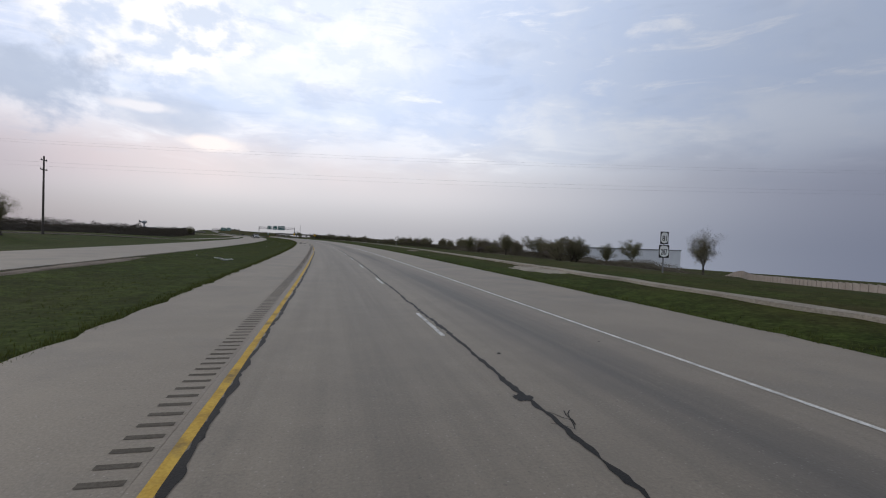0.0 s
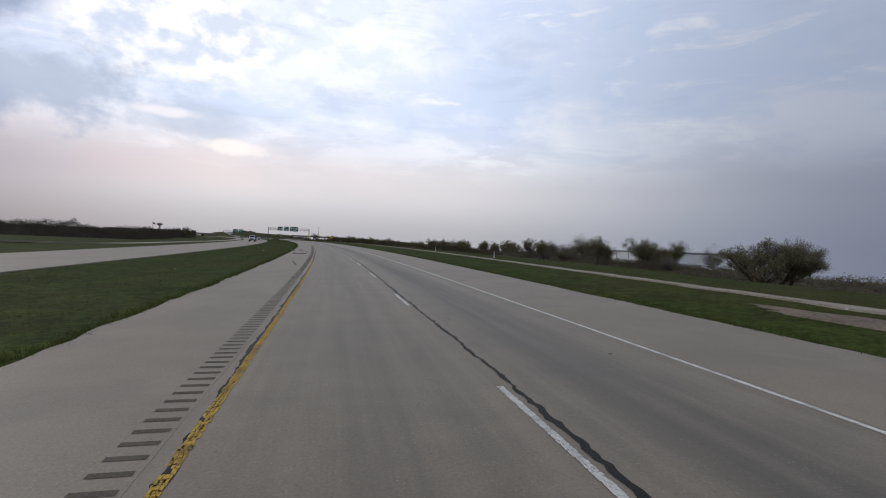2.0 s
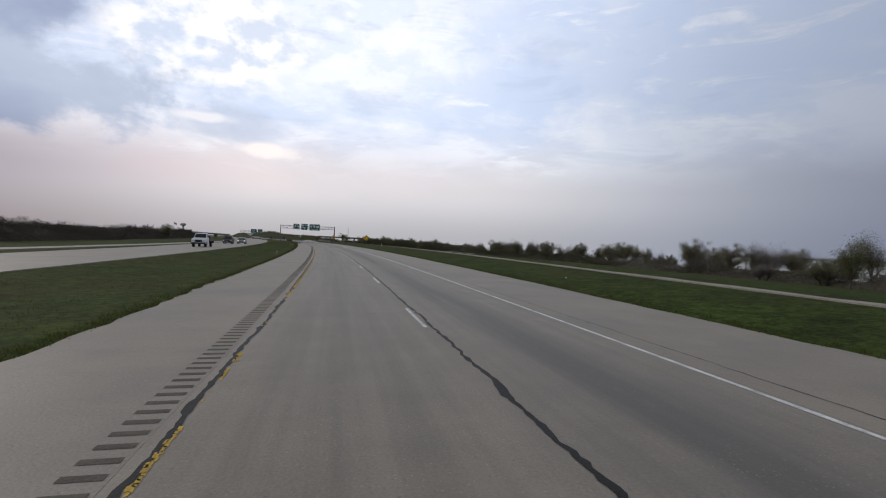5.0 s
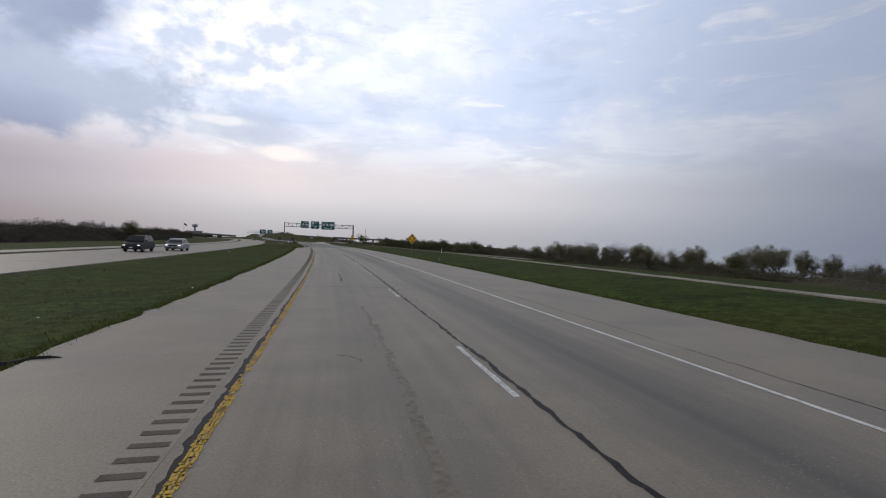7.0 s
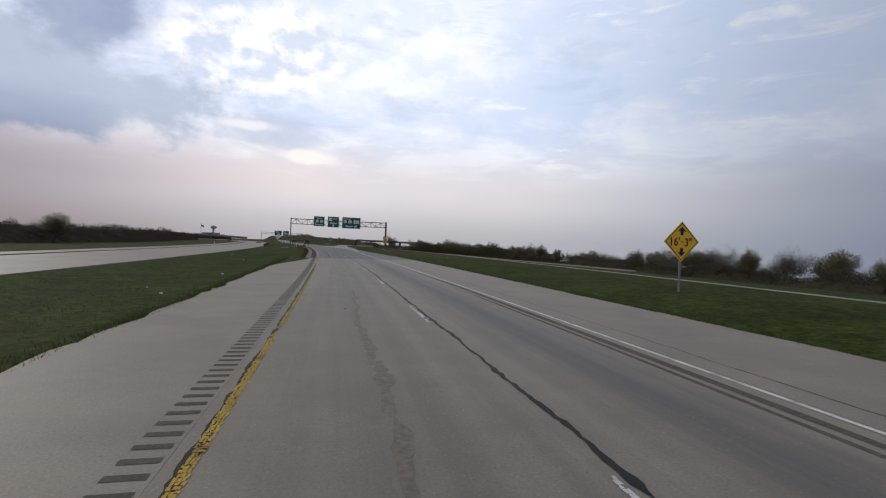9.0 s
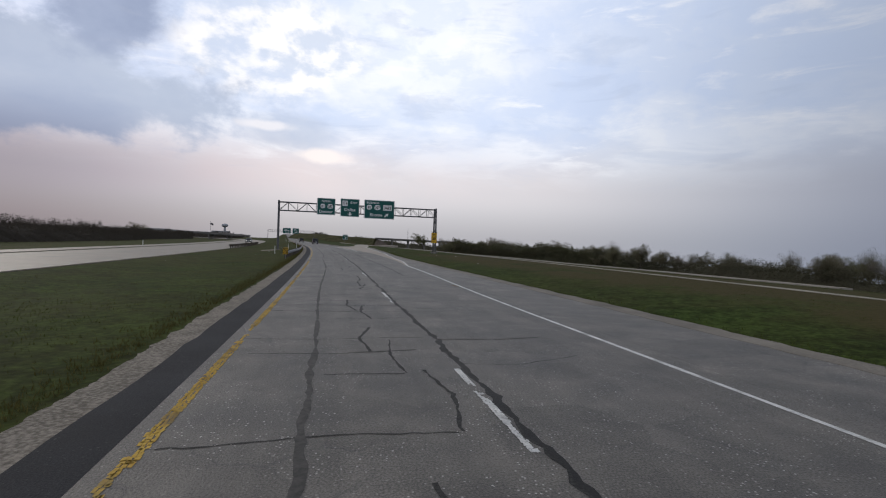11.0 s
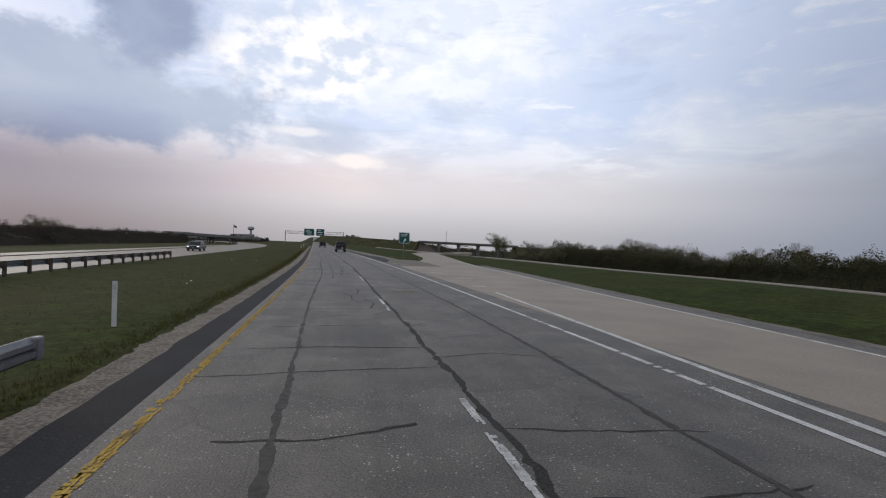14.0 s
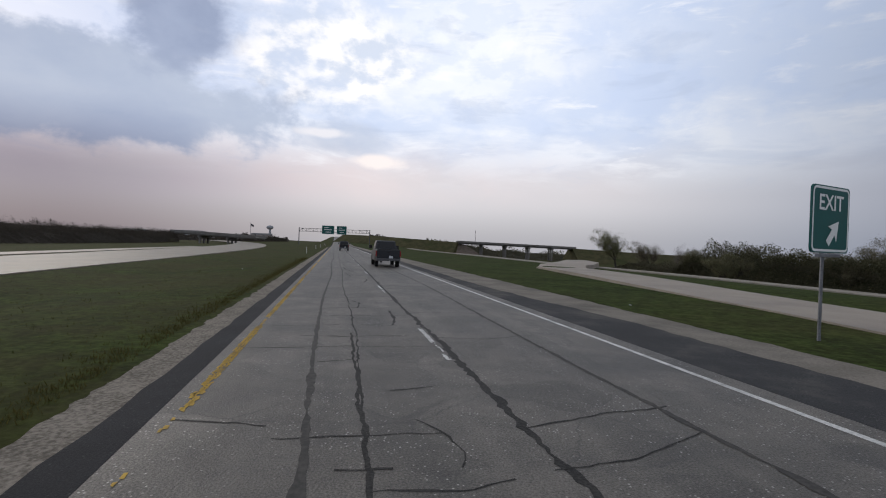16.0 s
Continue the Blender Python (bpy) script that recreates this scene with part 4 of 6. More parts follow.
blades("grass", 16000, lambda r: (r.uniform(2, 330), -4.93 - abs(r.gauss(0, .28))), 0.085, 1, "green grass tufts crowding the inner shoulder")
blades("grass", 9000, lambda r: (lambda s: (s, exit_edge(s) - 0.05 + abs(r.gauss(0, .3))))(r.uniform(2, 440)), 0.085, 2, "green grass tufts crowding the outer shoulder")
blades("grass", 9000, lambda r: (r.uniform(332, 540), -3.35 - abs(r.gauss(0, .3)) + 0.2 * smooth(430, 480, 440)), 0.07, 3, "ragged grass tufts along the gravel edge", M_blade_dry)
blades("grass", 12000, lambda r: (r.uniform(332, 540), -3.4 - r.random() ** 2 * 9.5), 0.05, 6, "patchy straw-coloured grass in the median", M_blade_dry)
blades("grass", 34000, lambda r: (r.uniform(0, 350), r.uniform(-14.2, -5.2)), 0.055, 4, "thick spring grass in the median")
blades("grass", 20000, lambda r: (r.uniform(0, 440), r.uniform(10.2, 20)), 0.05, 5, "short grass on the outer verge")
def service_sides(s):
    c = float(np.interp(s, (400, 460, 518, 540, 566, 582, 601, 620, 660, 760), (92, 72, 54, 47.5, 44.5, 43, 40, 38, 37, 40)))
    return c, c + 3.6


ribbon("service_road", service_sides, 400, 760, lambda s: max(ground_z(s, service_sides(s)[0]), ground_z(s, service_sides(s)[1])) + 0.12, 0.8, M_dirt, 3.0, label="pale narrow service road that the ramp joins", category="road")

# ---------------------------------------------------------------- gore lines, potholes
worn_line("gore_line", lambda s: float(np.interp(s, (418, 424, 432, 449), (5.75, 6.0, 6.4, 7.35))), 0.15, 418, 443, M_white, "worn white line along the exit lane", 0.0, 0.12, 8.0)


def blotch(name, s, x, ls, lx, material, label, seed):
    """A flat patch with a frayed outline."""
    pts = []
    for i in range(40):
        a = 2 * math.pi * i / 40
        k = 1 + 0.45 * noise.noise(Vector((math.cos(a) * 1.7, math.sin(a) * 1.7, seed))) + 0.3 * noise.noise(Vector((math.cos(a) * 6, math.sin(a) * 6, seed)))
        pts.append(at(s + math.sin(a) * ls * k, x + math.cos(a) * lx * k, 0.0045))
    return tagged(new(name, mesh_from(name, pts, [tuple(range(40))], material)), label, "road patch", "road patches")


blotch("pothole_patch", 442.95, 3.05, 0.30, 0.50, M_pothole, "brown filled pothole in the old asphalt", 1.0)
for s, x, w in ((471.0, 6.75, 0.4), (468.4, 7.05, 0.4), (462.4, 6.75, 0.35), (446.0, 7.2, 0.45), (451.5, 8.0, 0.7), (456.5, 7.4, 0.6)):
    blotch("chevron_bar", s, x, 0.13, w, M_white, "remnant of a white gore bar", s)
blotch("tar_patch", 415.4, 1.8, 0.7, 0.13, M_seal, "long swelling of tar on the lane joint", 6.0)
blotch("tar_patch", 456.9, 1.85, 0.8, 0.13, M_seal, "long swelling of tar on the lane joint", 7.0)
blotch("tar_patch", 474.2, 0.95, 0.5, 0.12, M_seal, "rough dark patch in the inner lane", 8.0)
blotch("pothole_patch", 354.95, 5.5, 0.45, 0.22, M_pothole, "brown broken patch eating into the white line", 9.0)
blotch("tar_patch", 386.2, 2.95, 0.25, 0.35, M_seal, "dark tar patch on the old asphalt", 2.0)
blotch("tar_patch", 396.5, 4.2, 0.4, 0.35, M_seal, "dark tar patch on the old asphalt", 3.0)
blotch("tar_patch", 5.6, 1.88, 0.15, 0.12, M_tar, "small dark tar blot on the lane joint", 4.0)
blotch("tar_patch", 249.3, 1.97, 0.20, 0.11, M_tar, "small dark tar blot on the lane joint", 5.0)


def bare_patch(s, x, ls, lx, material, label, seed):
    """Bare ground with a frayed outline that follows the lie of the land."""
    verts, faces = [at(s, x, ground_z(s, x) + 0.05)], []
    for ring in (0.35, 0.7, 1.0):
        for i in range(36):
            a = 2 * math.pi * i / 36
            k = ring * (1 + 0.5 * noise.noise(Vector((math.cos(a) * 1.7, math.sin(a) * 1.7, seed))) + 0.35 * noise.noise(Vector((math.cos(a) * 6, math.sin(a) * 6, seed))))
            u, v = s + math.sin(a) * ls * k, x + math.cos(a) * lx * k
            verts.append(at(u, v, ground_z(u, v) + (0.05 if ring < 1 else 0.0)))
    faces += [(0, 1 + i, 1 + (i + 1) % 36) for i in range(36)]
    for r in (1, 37):
        faces += [(r + i, r + 36 + i, r + 36 + (i + 1) % 36, r + (i + 1) % 36) for i in range(36)]
    return tagged(new("bare_patch", mesh_from("bare_patch", verts, faces, material)), label, "bare earth", "bare patches")


bare_patch(419.5, -8.6, 4.5, 1.3, M_gravel, "pale rubble and earth round the gantry footing", 1.0)
bare_patch(31.0, -13.9, 9.0, 0.5, M_earth, "bare brown earth beside the oncoming carriageway", 2.0)
bare_patch(29.0, 12.6, 3.2, 0.9, M_dirt, "pale worn earth where the track meets the verge", 3.0)
bare_patch(71.0, 12.6, 3.5, 0.6, M_earth, "bare brown earth beside the gravel track", 4.0)

# ---------------------------------------------------------------- rubber marks on the concrete
def tyre_mark(path, width, label):
    """A thin film of rubber along points (s, x), fading to a point at both ends."""
    verts, faces = [], []
    n = 60
    for i in range(n + 1):
        u = i / n * (len(path) - 1)
        k = min(len(path) - 2, int(u))
        s = path[k][0] + (path[k + 1][0] - path[k][0]) * (u - k)
        x = path[k][1] + (path[k + 1][1] - path[k][1]) * (u - k)
        w = width / 2 * min(1.0, 5 * i / n + 0.05, 5 * (n - i) / n + 0.05) * (1 + 0.35 * noise.noise(Vector((s * 2, x, 1.0))))
        verts += [at(s, x - w, 0.003), at(s, x + w, 0.003)]
        if i:
            faces.append((2 * i - 2, 2 * i - 1, 2 * i + 1, 2 * i))
    return tagged(new("tyre_mark", mesh_from("tyre_mark", verts, faces, M_skid)), label, "tyre mark", "tyre marks")


tyre_mark([(96.2, -2.75), (99.1, -3.0), (103.7, -3.5)], 0.13, "dark rubber skid mark on the inner shoulder")
tyre_mark([(256, 4.6), (268, 4.95), (282, 5.1), (296, 5.2), (312, 5.1)], 0.2, "dark rubber band along the outer lane beside the white line")
tyre_mark([(262, 4.35), (272, 4.7), (284, 4.85), (298, 4.9)], 0.1, "dark rubber band along the outer lane beside the white line")
# ---------------------------------------------------------------- lettering
def text_mesh(body, height, width=None, bold=0.0):
    """Letters as a flat mesh in the x-z plane, middle at the origin."""
    cu = bpy.data.curves.new("letters", "FONT")
    cu.body, cu.size, cu.align_x, cu.align_y, cu.offset, cu.resolution_u = body, 1.0, "LEFT", "BOTTOM_BASELINE", bold, 3
    tmp = bpy.data.objects.new("letters", cu)
    scene.collection.objects.link(tmp)
    me = bpy.data.meshes.new_from_object(tmp.evaluated_get(bpy.context.evaluated_depsgraph_get()))
    bpy.data.objects.remove(tmp)
    xs, ys = [v.co.x for v in me.vertices], [v.co.y for v in me.vertices]
    k = height / 0.70
    kx = k if width is None else width / (max(xs) - min(xs))
    cx = (max(xs) + min(xs)) / 2
    for v in me.vertices:
        v.co = ((v.co.x - cx) * kx, 0.0, v.co.y * k - height / 2)
    return me


def letters(body, x, y, z, height, parent, material, width=None, bold=0.012, name="lettering"):
    me = text_mesh(body, height, width, bold)
    me.materials.append(material)
    ob = new(name, me)
    ob.parent = parent
    ob.matrix_basis = pose(x, y, z)
    return ob


def outline_plate(bm, pts, y0, y1):
    """A plate with the outline pts (x, z), between depths y0 and y1."""
    a = [bm.verts.new((x, y0, z)) for x, z in pts]
    b = [bm.verts.new((x, y1, z)) for x, z in pts]
    bm.faces.new(a)
    bm.faces.new(b[::-1])
    for i in range(len(pts)):
        j = (i + 1) % len(pts)
        bm.faces.new((a[j], a[i], b[i], b[j]))
    bmesh.ops.recalc_face_normals(bm, faces=bm.faces)
    return bm


def round_rect(w, h, r, n=4, cx=0.0, cz=0.0):
    pts = []
    for sx, sz, a0 in ((1, 1, 0), (-1, 1, 90), (-1, -1, 180), (1, -1, 270)):
        for i in range(n + 1):
            a = radians(a0 + 90 * i / n)
            pts.append((cx + sx * (w / 2 - r) + r * math.cos(a), cz + sz * (h / 2 - r) + r * math.sin(a)))
    return pts


def frame_band(bm, w, h, r, t, y, cx=0.0, cz=0.0):
    """A thin rounded border, lying flat at depth y."""
    o, i = round_rect(w, h, r, 4, cx, cz), round_rect(w - 2 * t, h - 2 * t, max(r - t, 0.01), 4, cx, cz)
    a = [bm.verts.new((x, y, z)) for x, z in o]
    b = [bm.verts.new((x, y, z)) for x, z in i]
    for k in range(len(o)):
        j = (k + 1) % len(o)
        bm.faces.new((a[k], a[j], b[j], b[k]))
    return bm


def us_shield(w, h, cx, cz):
    """Outline of a highway route shield."""
    half = [(0.0, 0.46), (0.16, 0.5), (0.34, 0.42), (0.42, 0.36), (0.44, 0.2), (0.5, -0.02), (0.47, -0.25), (0.34, -0.4), (0.14, -0.45), (0.0, -0.5)]
    pts = half + [(-x, z) for x, z in half[-2:0:-1]]
    return [(cx + x * w, cz + z * h) for x, z in pts]


def arrow_pts(length, width, cx, cz, deg):
    base = [(-0.17, -0.5), (0.17, -0.5), (0.17, 0.02), (0.5, -0.08), (0.0, 0.5), (-0.5, -0.08), (-0.17, 0.02)]
    a = radians(deg)
    out = []
    for x, z in base:
        x, z = x * width, z * length
        out.append((cx + x * math.cos(a) + z * math.sin(a), cz - x * math.sin(a) + z * math.cos(a)))
    return out


def green_panel(name, w, h, label):
    """A green sign with a white border, its middle at the origin, facing -y."""
    root = new(name)
    tagged(root, label, "road sign", "")
    bm = bmesh.new()
    outline_plate(bm, round_rect(w, h, 0.12), -0.02, 0.02)
    part("panel", bm, M_green, root)
    bm = bmesh.new()
    frame_band(bm, w - 0.06, h - 0.06, 0.14, 0.055, -0.025)
    part("border", bm, M_letter, root, "white border")
    for i in range(max(2, int(w / 1.3))):
        x = -w / 2 + w * (i + 0.5) / max(2, int(w / 1.3))
        bm = bmesh.new()
        box(bm, x - 0.04, x + 0.04, 0.021, 0.12, -h / 2 + 0.1, h / 2 - 0.1)
        part("back_rail", bm, M_steel, root, "galvanised stiffener")
    return root


def shield(root, kind, number, w, h, cx, cz, th, tw=None):
    bm = bmesh.new()
    outline_plate(bm, us_shield(w, h, cx, cz) if kind == "us" else round_rect(w, h, 0.05, 3, cx, cz), -0.034, -0.0255)
    sh = part("route_shield", bm, M_letter, root, "white route shield")
    letters(number, cx, -0.038, cz - (0.02 if kind == "us" else 0.04), th, sh, M_black, tw, 0.02)
    return sh


def mark(root, pts, material, name="arrow", y0=-0.034, y1=-0.0255):
    bm = bmesh.new()
    outline_plate(bm, pts, y0, y1)
    return part(name, bm, material, root)


def sign_north():
    r = green_panel("guide_sign", 3.3, 3.05, "green guide sign, NORTH 81 287 Decatur, on the gantry")
    letters("N", -0.62, -0.03, 1.0, 0.42, r, M_letter)
    letters("ORTH", 0.2, -0.03, 0.965, 0.34, r, M_letter)
    shield(r, "us", "81", 0.86, 0.86, -0.62, 0.05, 0.44, 0.5)
    shield(r, "us", "287", 1.06, 0.86, 0.72, 0.05, 0.44, 0.78)
    letters("Decatur", 0, -0.03, -0.92, 0.5, r, M_letter, 2.45)
    return r


def sign_east():
    r = green_panel("guide_sign", 3.3, 3.1, "green guide sign, 114 EAST Dallas with an arrow, on the gantry")
    shield(r, "state", "114", 0.92, 0.92, -0.88, 0.75, 0.46, 0.72)
    bm = bmesh.new()
    box(bm, -1.16, -0.6, -0.040, -0.0345, 1.06, 1.12)
    part("small_lettering", bm, M_black, r)
    letters("E", 0.2, -0.03, 0.92, 0.42, r, M_letter)
    letters("AST", 0.82, -0.03, 0.885, 0.34, r, M_letter)
    letters("Dallas", 0, -0.03, -0.32, 0.5, r, M_letter, 1.95)
    mark(r, arrow_pts(0.62, 0.85, 0, -1.1, 180), M_letter)
    return r


def sign_business():
    r = green_panel("guide_sign", 5.2, 3.15, "green guide sign, BUSINESS 81 287 3433 Rhome, on the gantry")
    letters("BUSINESS", -1.15, -0.03, 1.12, 0.34, r, M_letter, 2.1)
    shield(r, "us", "81", 0.86, 0.86, -1.75, 0.32, 0.44, 0.5)
    shield(r, "us", "287", 1.06, 0.86, -0.35, 0.32, 0.44, 0.78)
    shield(r, "state", "3433", 1.5, 0.95, 1.4, 0.35, 0.48, 1.2)
    bm = bmesh.new()
    box(bm, 1.0, 1.8, -0.040, -0.0345, 0.68, 0.74)
    part("small_lettering", bm, M_black, r)
    letters("Rhome", -0.55, -0.03, -0.9, 0.52, r, M_letter, 2.1)
    mark(r, arrow_pts(0.9, 0.62, 1.25, -0.9, 50), M_letter)
    return r


# ---------------------------------------------------------------- sign gantries
def truss(bm, a, b, hgt, depth, bays, r):
    """Box truss along x from a to b, its top chords at z=0."""
    for y in (-depth / 2, depth / 2):
        for z in (0.0, -hgt):
            rod(bm, (a, y, z), (b, y, z), r, 6)
        for i in range(bays + 1):
            x = a + (b - a) * i / bays
            rod(bm, (x, y, 0), (x, y, -hgt), r * 0.6, 5)
            if i < bays:
                x2 = a + (b - a) * (i + 1) / bays
                rod(bm, (x, y, 0 if i % 2 else -hgt), (x2, y, -hgt if i % 2 else 0), r * 0.55, 5)
    for i in range(bays + 1):
        x = a + (b - a) * i / bays
        for z in (0.0, -hgt):
            rod(bm, (x, -depth / 2, z), (x, depth / 2, z), r * 0.5, 5)
    return bm


def gantry(name, left, right, top, hgt, depth, s, label, bays, ground_l=0.0, ground_r=0.0):
    g = tagged(new(name), label, "gantry", "sign gantries")
    g.matrix_world = put(s, 0.0)
    bm = bmesh.new()
    truss(bm, left, right, hgt, depth, bays, 0.075)
    bmesh.ops.translate(bm, vec=(0, 0, top), verts=bm.verts)
    part("truss", bm, M_steel_dark, g)
    for x, gz in ((left, ground_l), (right, ground_r)):
        pier = bmesh.new()
        for dy in (-0.9, 0.9):
            rod(pier, (x, dy, gz), (x, dy * 0.62, top + 0.25), 0.15, 10)
        n = 5
        for i in range(n):
            z0, z1 = gz + 0.6 + (top - gz - 0.9) * i / n, gz + 0.6 + (top - gz - 0.9) * (i + 1) / n
            k0, k1 = 0.9 - 0.34 * z0 / top, 0.9 - 0.34 * z1 / top
            sgn = 1 if i % 2 else -1
            rod(pier, (x, -sgn * k0, z0), (x, sgn * k1, z1), 0.055, 6)
            rod(pier, (x, -k1, z1), (x, k1, z1), 0.055, 6)
        part("pier", pier, M_steel_dark, g)
        for dy in (-0.9, 0.9):
            foot = bmesh.new()
            box(foot, x - 0.35, x + 0.35, dy - 0.35, dy + 0.35, gz - 0.3, gz + 0.14, 0.03)
            part("footing", foot, M_bridge, g, "concrete footing")
    return g


G1 = 421.3
gantry("sign_gantry", -7.4, 20.55, 8.15, 1.45, 1.3, G1, "dark steel truss gantry spanning the road, with three signs", 18, -0.15, 0.1)
for maker, x, z, kx, kz in ((sign_north, 0.5, 7.7, 0.94, 0.95), (sign_east, 4.6, 7.68, 1.0, 1.02), (sign_business, 9.85, 7.62, 1.05, 1.06)):
    r = maker()
    r["group"] = "gantry signs"
    r.matrix_world = put(G1 - 0.86, x, z) @ Matrix.Diagonal((kx, 1, kz, 1))

G2 = 727.5
gantry("sign_gantry", -18.0, 16.3, 8.0, 1.5, 1.3, G2, "far dark steel truss gantry spanning the road", 20, -0.3, -0.2)
for x, w, lab in ((-4.2, 5.9, "far green guide sign on the second gantry"), (2.4, 4.8, "far green guide sign with pale lettering on the second gantry")):
    r = green_panel("guide_sign", w, 4.2, lab)
    bm = bmesh.new()
    box(bm, -w * 0.30, w * 0.05, -0.034, -0.0255, 0.95, 1.25)
    part("lettering", bm, M_letter, r)
    bm = bmesh.new()
    box(bm, -w * 0.32, w * 0.30, -0.034, -0.0255, -0.1, 0.25)
    part("lettering", bm, M_letter, r)
    bm = bmesh.new()
    box(bm, -w * 0.2, w * 0.25, -0.034, -0.0255, -1.25, -0.95)
    part("lettering", bm, M_letter, r)
    r["group"] = "gantry signs"
    r.matrix_world = put(G2 - 0.86, x, 7.6)

# ---------------------------------------------------------------- trees
def limb(verts, faces, a, b, ra, rb, n=5):
    d = (b - a).normalized()
    u = d.orthogonal().normalized()
    v = d.cross(u)
    q = len(verts)
    for c, r in ((a, ra), (b, rb)):
        for i in range(n):
            t = 2 * math.pi * i / n
            verts.append(c + u * (math.cos(t) * r) + v * (math.sin(t) * r))
    for i in range(n):
        j = (i + 1) % n
        faces.append((q + i, q + j, q + n + j, q + n + i))


def leaf_at(lv, lf, p, s, rg, slim=0.5):
    u = Vector((rg.gauss(0, 1), rg.gauss(0, 1), rg.gauss(0, .7))).normalized()
    v = u.orthogonal().normalized()
    v = (v * math.cos(s * 50) + u.cross(v) * math.sin(s * 50)).normalized()
    q = len(lv)
    lv += [p - u * s, p - v * s * slim, p + u * s, p + v * s * slim]
    lf.append((q, q + 1, q + 2, q + 3))


def wood(rg, height, base, levels, wide):
    """Trunk, limbs and twigs; returns the mesh lists and the twig ends."""
    wv, wf, ends = [], [], []

    def branch(p, d, length, r, level):
        for _ in range(3):
            d = (d + Vector((rg.gauss(0, .14), rg.gauss(0, .14), rg.gauss(0.05, .08)))).normalized()
            q = p + d * (length / 3)
            limb(wv, wf, p, q, r, r * 0.82, 6 if level == 0 else 4)
            p, r = q, r * 0.82
            if 0 < level < levels:
                a = rg.uniform(0, 6.28)
                nd = (d + Vector((math.cos(a), math.sin(a), rg.uniform(-.1, .5))) * rg.uniform(.5, 1.0)).normalized()
                branch(p, nd, length * rg.uniform(.4, .62), r * 0.55, level + 1)
        ends.append(p)
        if level < levels:
            for k in range(rg.choice((2, 3)) if level else 5):
                a = rg.uniform(0, 6.28) if level else 6.28 * k / 5 + rg.uniform(-.4, .4)
                nd = (d * 0.9 + Vector((math.cos(a), math.sin(a), 0.3)) * wide * rg.uniform(.4, 1.0)).normalized()
                branch(p, nd, length * rg.uniform(.6, .9) * (1.5 if level == 0 else 1), r * 0.62, level + 1)

    for stem in range(1 if base > 0.1 else 4):
        a = rg.uniform(0, 6.28)
        lean = Vector((rg.gauss(0, .06), rg.gauss(0, .06), 1)) if base > 0.1 else Vector((math.cos(a) * .6, math.sin(a) * .6, 1)).normalized()
        branch(Vector((0.2 * math.cos(a) * (base < 0.1), 0.2 * math.sin(a) * (base < 0.1), -0.25)), lean, height * max(base, 0.12), height * 0.02, 0)
    k = height * 0.97 / max(v.z for v in wv)
    return [v * k for v in wv], wf, [p * k for p in ends]


def tree(kind, seed, height, base, levels, wide, leaves, leaf, gaps, label, foliage, slim=0.6):
    rg = random.Random(seed)
    wv, wf, ends = wood(rg, height, base, levels, wide)
    lv, lf = [], []
    low = height * base * 0.9
    rx = height * (0.30 if base > 0.1 else 0.46) * (0.8 + 0.3 * wide)
    n = 0
    while n < leaves:
        if rg.random() < (0.6 if gaps < -0.05 else 0.9):
            p = rg.choice(ends) + Vector((rg.gauss(0, 1), rg.gauss(0, 1), rg.gauss(0, 1))) * height * 0.038
        else:
            d = Vector((rg.gauss(0, 1), rg.gauss(0, 1), rg.gauss(0, 1))).normalized() * rg.random() ** 0.4
            p = Vector((d.x * rx, d.y * rx, low + (height - low) * (0.5 + 0.5 * d.z)))
            bulge = noise.noise(Vector((p.x, p.y, p.z)) * (3.2 / height) * 1.6 + Vector((seed, 0, 0)))
            if bulge < gaps or d.length > 0.86 + 0.35 * bulge:
                n += 0.15
                continue
        if p.z < low:
            continue
        leaf_at(lv, lf, p, leaf * rg.uniform(.5, 1.4), rg, slim)
        n += 1
    t = tagged(new(kind), label, kind, "roadside trees")
    w = new("trunk" if kind == "tree" else "stem", mesh_from("trunk", wv, wf, M_bark))
    c = new("crown", mesh_from("crown", lv, lf, foliage))
    w.parent = c.parent = t
    return t


# kinds with their heights
KINDS = [
    (tree("tree", 11, 9.0, 0.18, 3, 0.8, 24000, 0.062, 0.0, "half-bare tree in thin spring leaf", M_leaf), 9.0),
    (tree("tree", 12, 8.0, 0.2, 4, 0.9, 13000, 0.085, 0.02, "bare-branched spreading tree with few leaves", M_twig, 0.2), 8.0),
    (tree("bush", 13, 5.0, 0.0, 2, 1.0, 22000, 0.066, -0.2, "dense dark green bush", M_leaf), 5.0),
    (tree("bush", 14, 4.2, 0.0, 3, 1.0, 17000, 0.085, -0.12, "brown twiggy thicket bush", M_twig, 0.22), 4.2),
    (tree("tree", 15, 7.0, 0.12, 3, 0.8, 24000, 0.064, -0.1, "round green tree in fresh leaf", M_leaf), 7.0),
    (tree("tree", 16, 7.5, 0.14, 3, 0.7, 20000, 0.06, 0.0, "thin grey-green tree with open crown", M_leaf), 7.5),
    (tree("tree", 19, 9.0, 0.14, 4, 0.5, 13000, 0.062, 0.02, "upright oval tree in thin spring leaf", M_leaf), 9.0),
]


def plant(i, s, x, height, turn_by=0.0):
    src, h = KINDS[i]
    k = height / h
    m = put(s, x, ground_z(s, x) - 0.05, turn_by) @ Matrix.Diagonal((k * 1.08, k * 1.08, k, 1))
    c = copy_thing(src, m)
    c.matrix_basis = m
    return c


rg = random.Random(21)
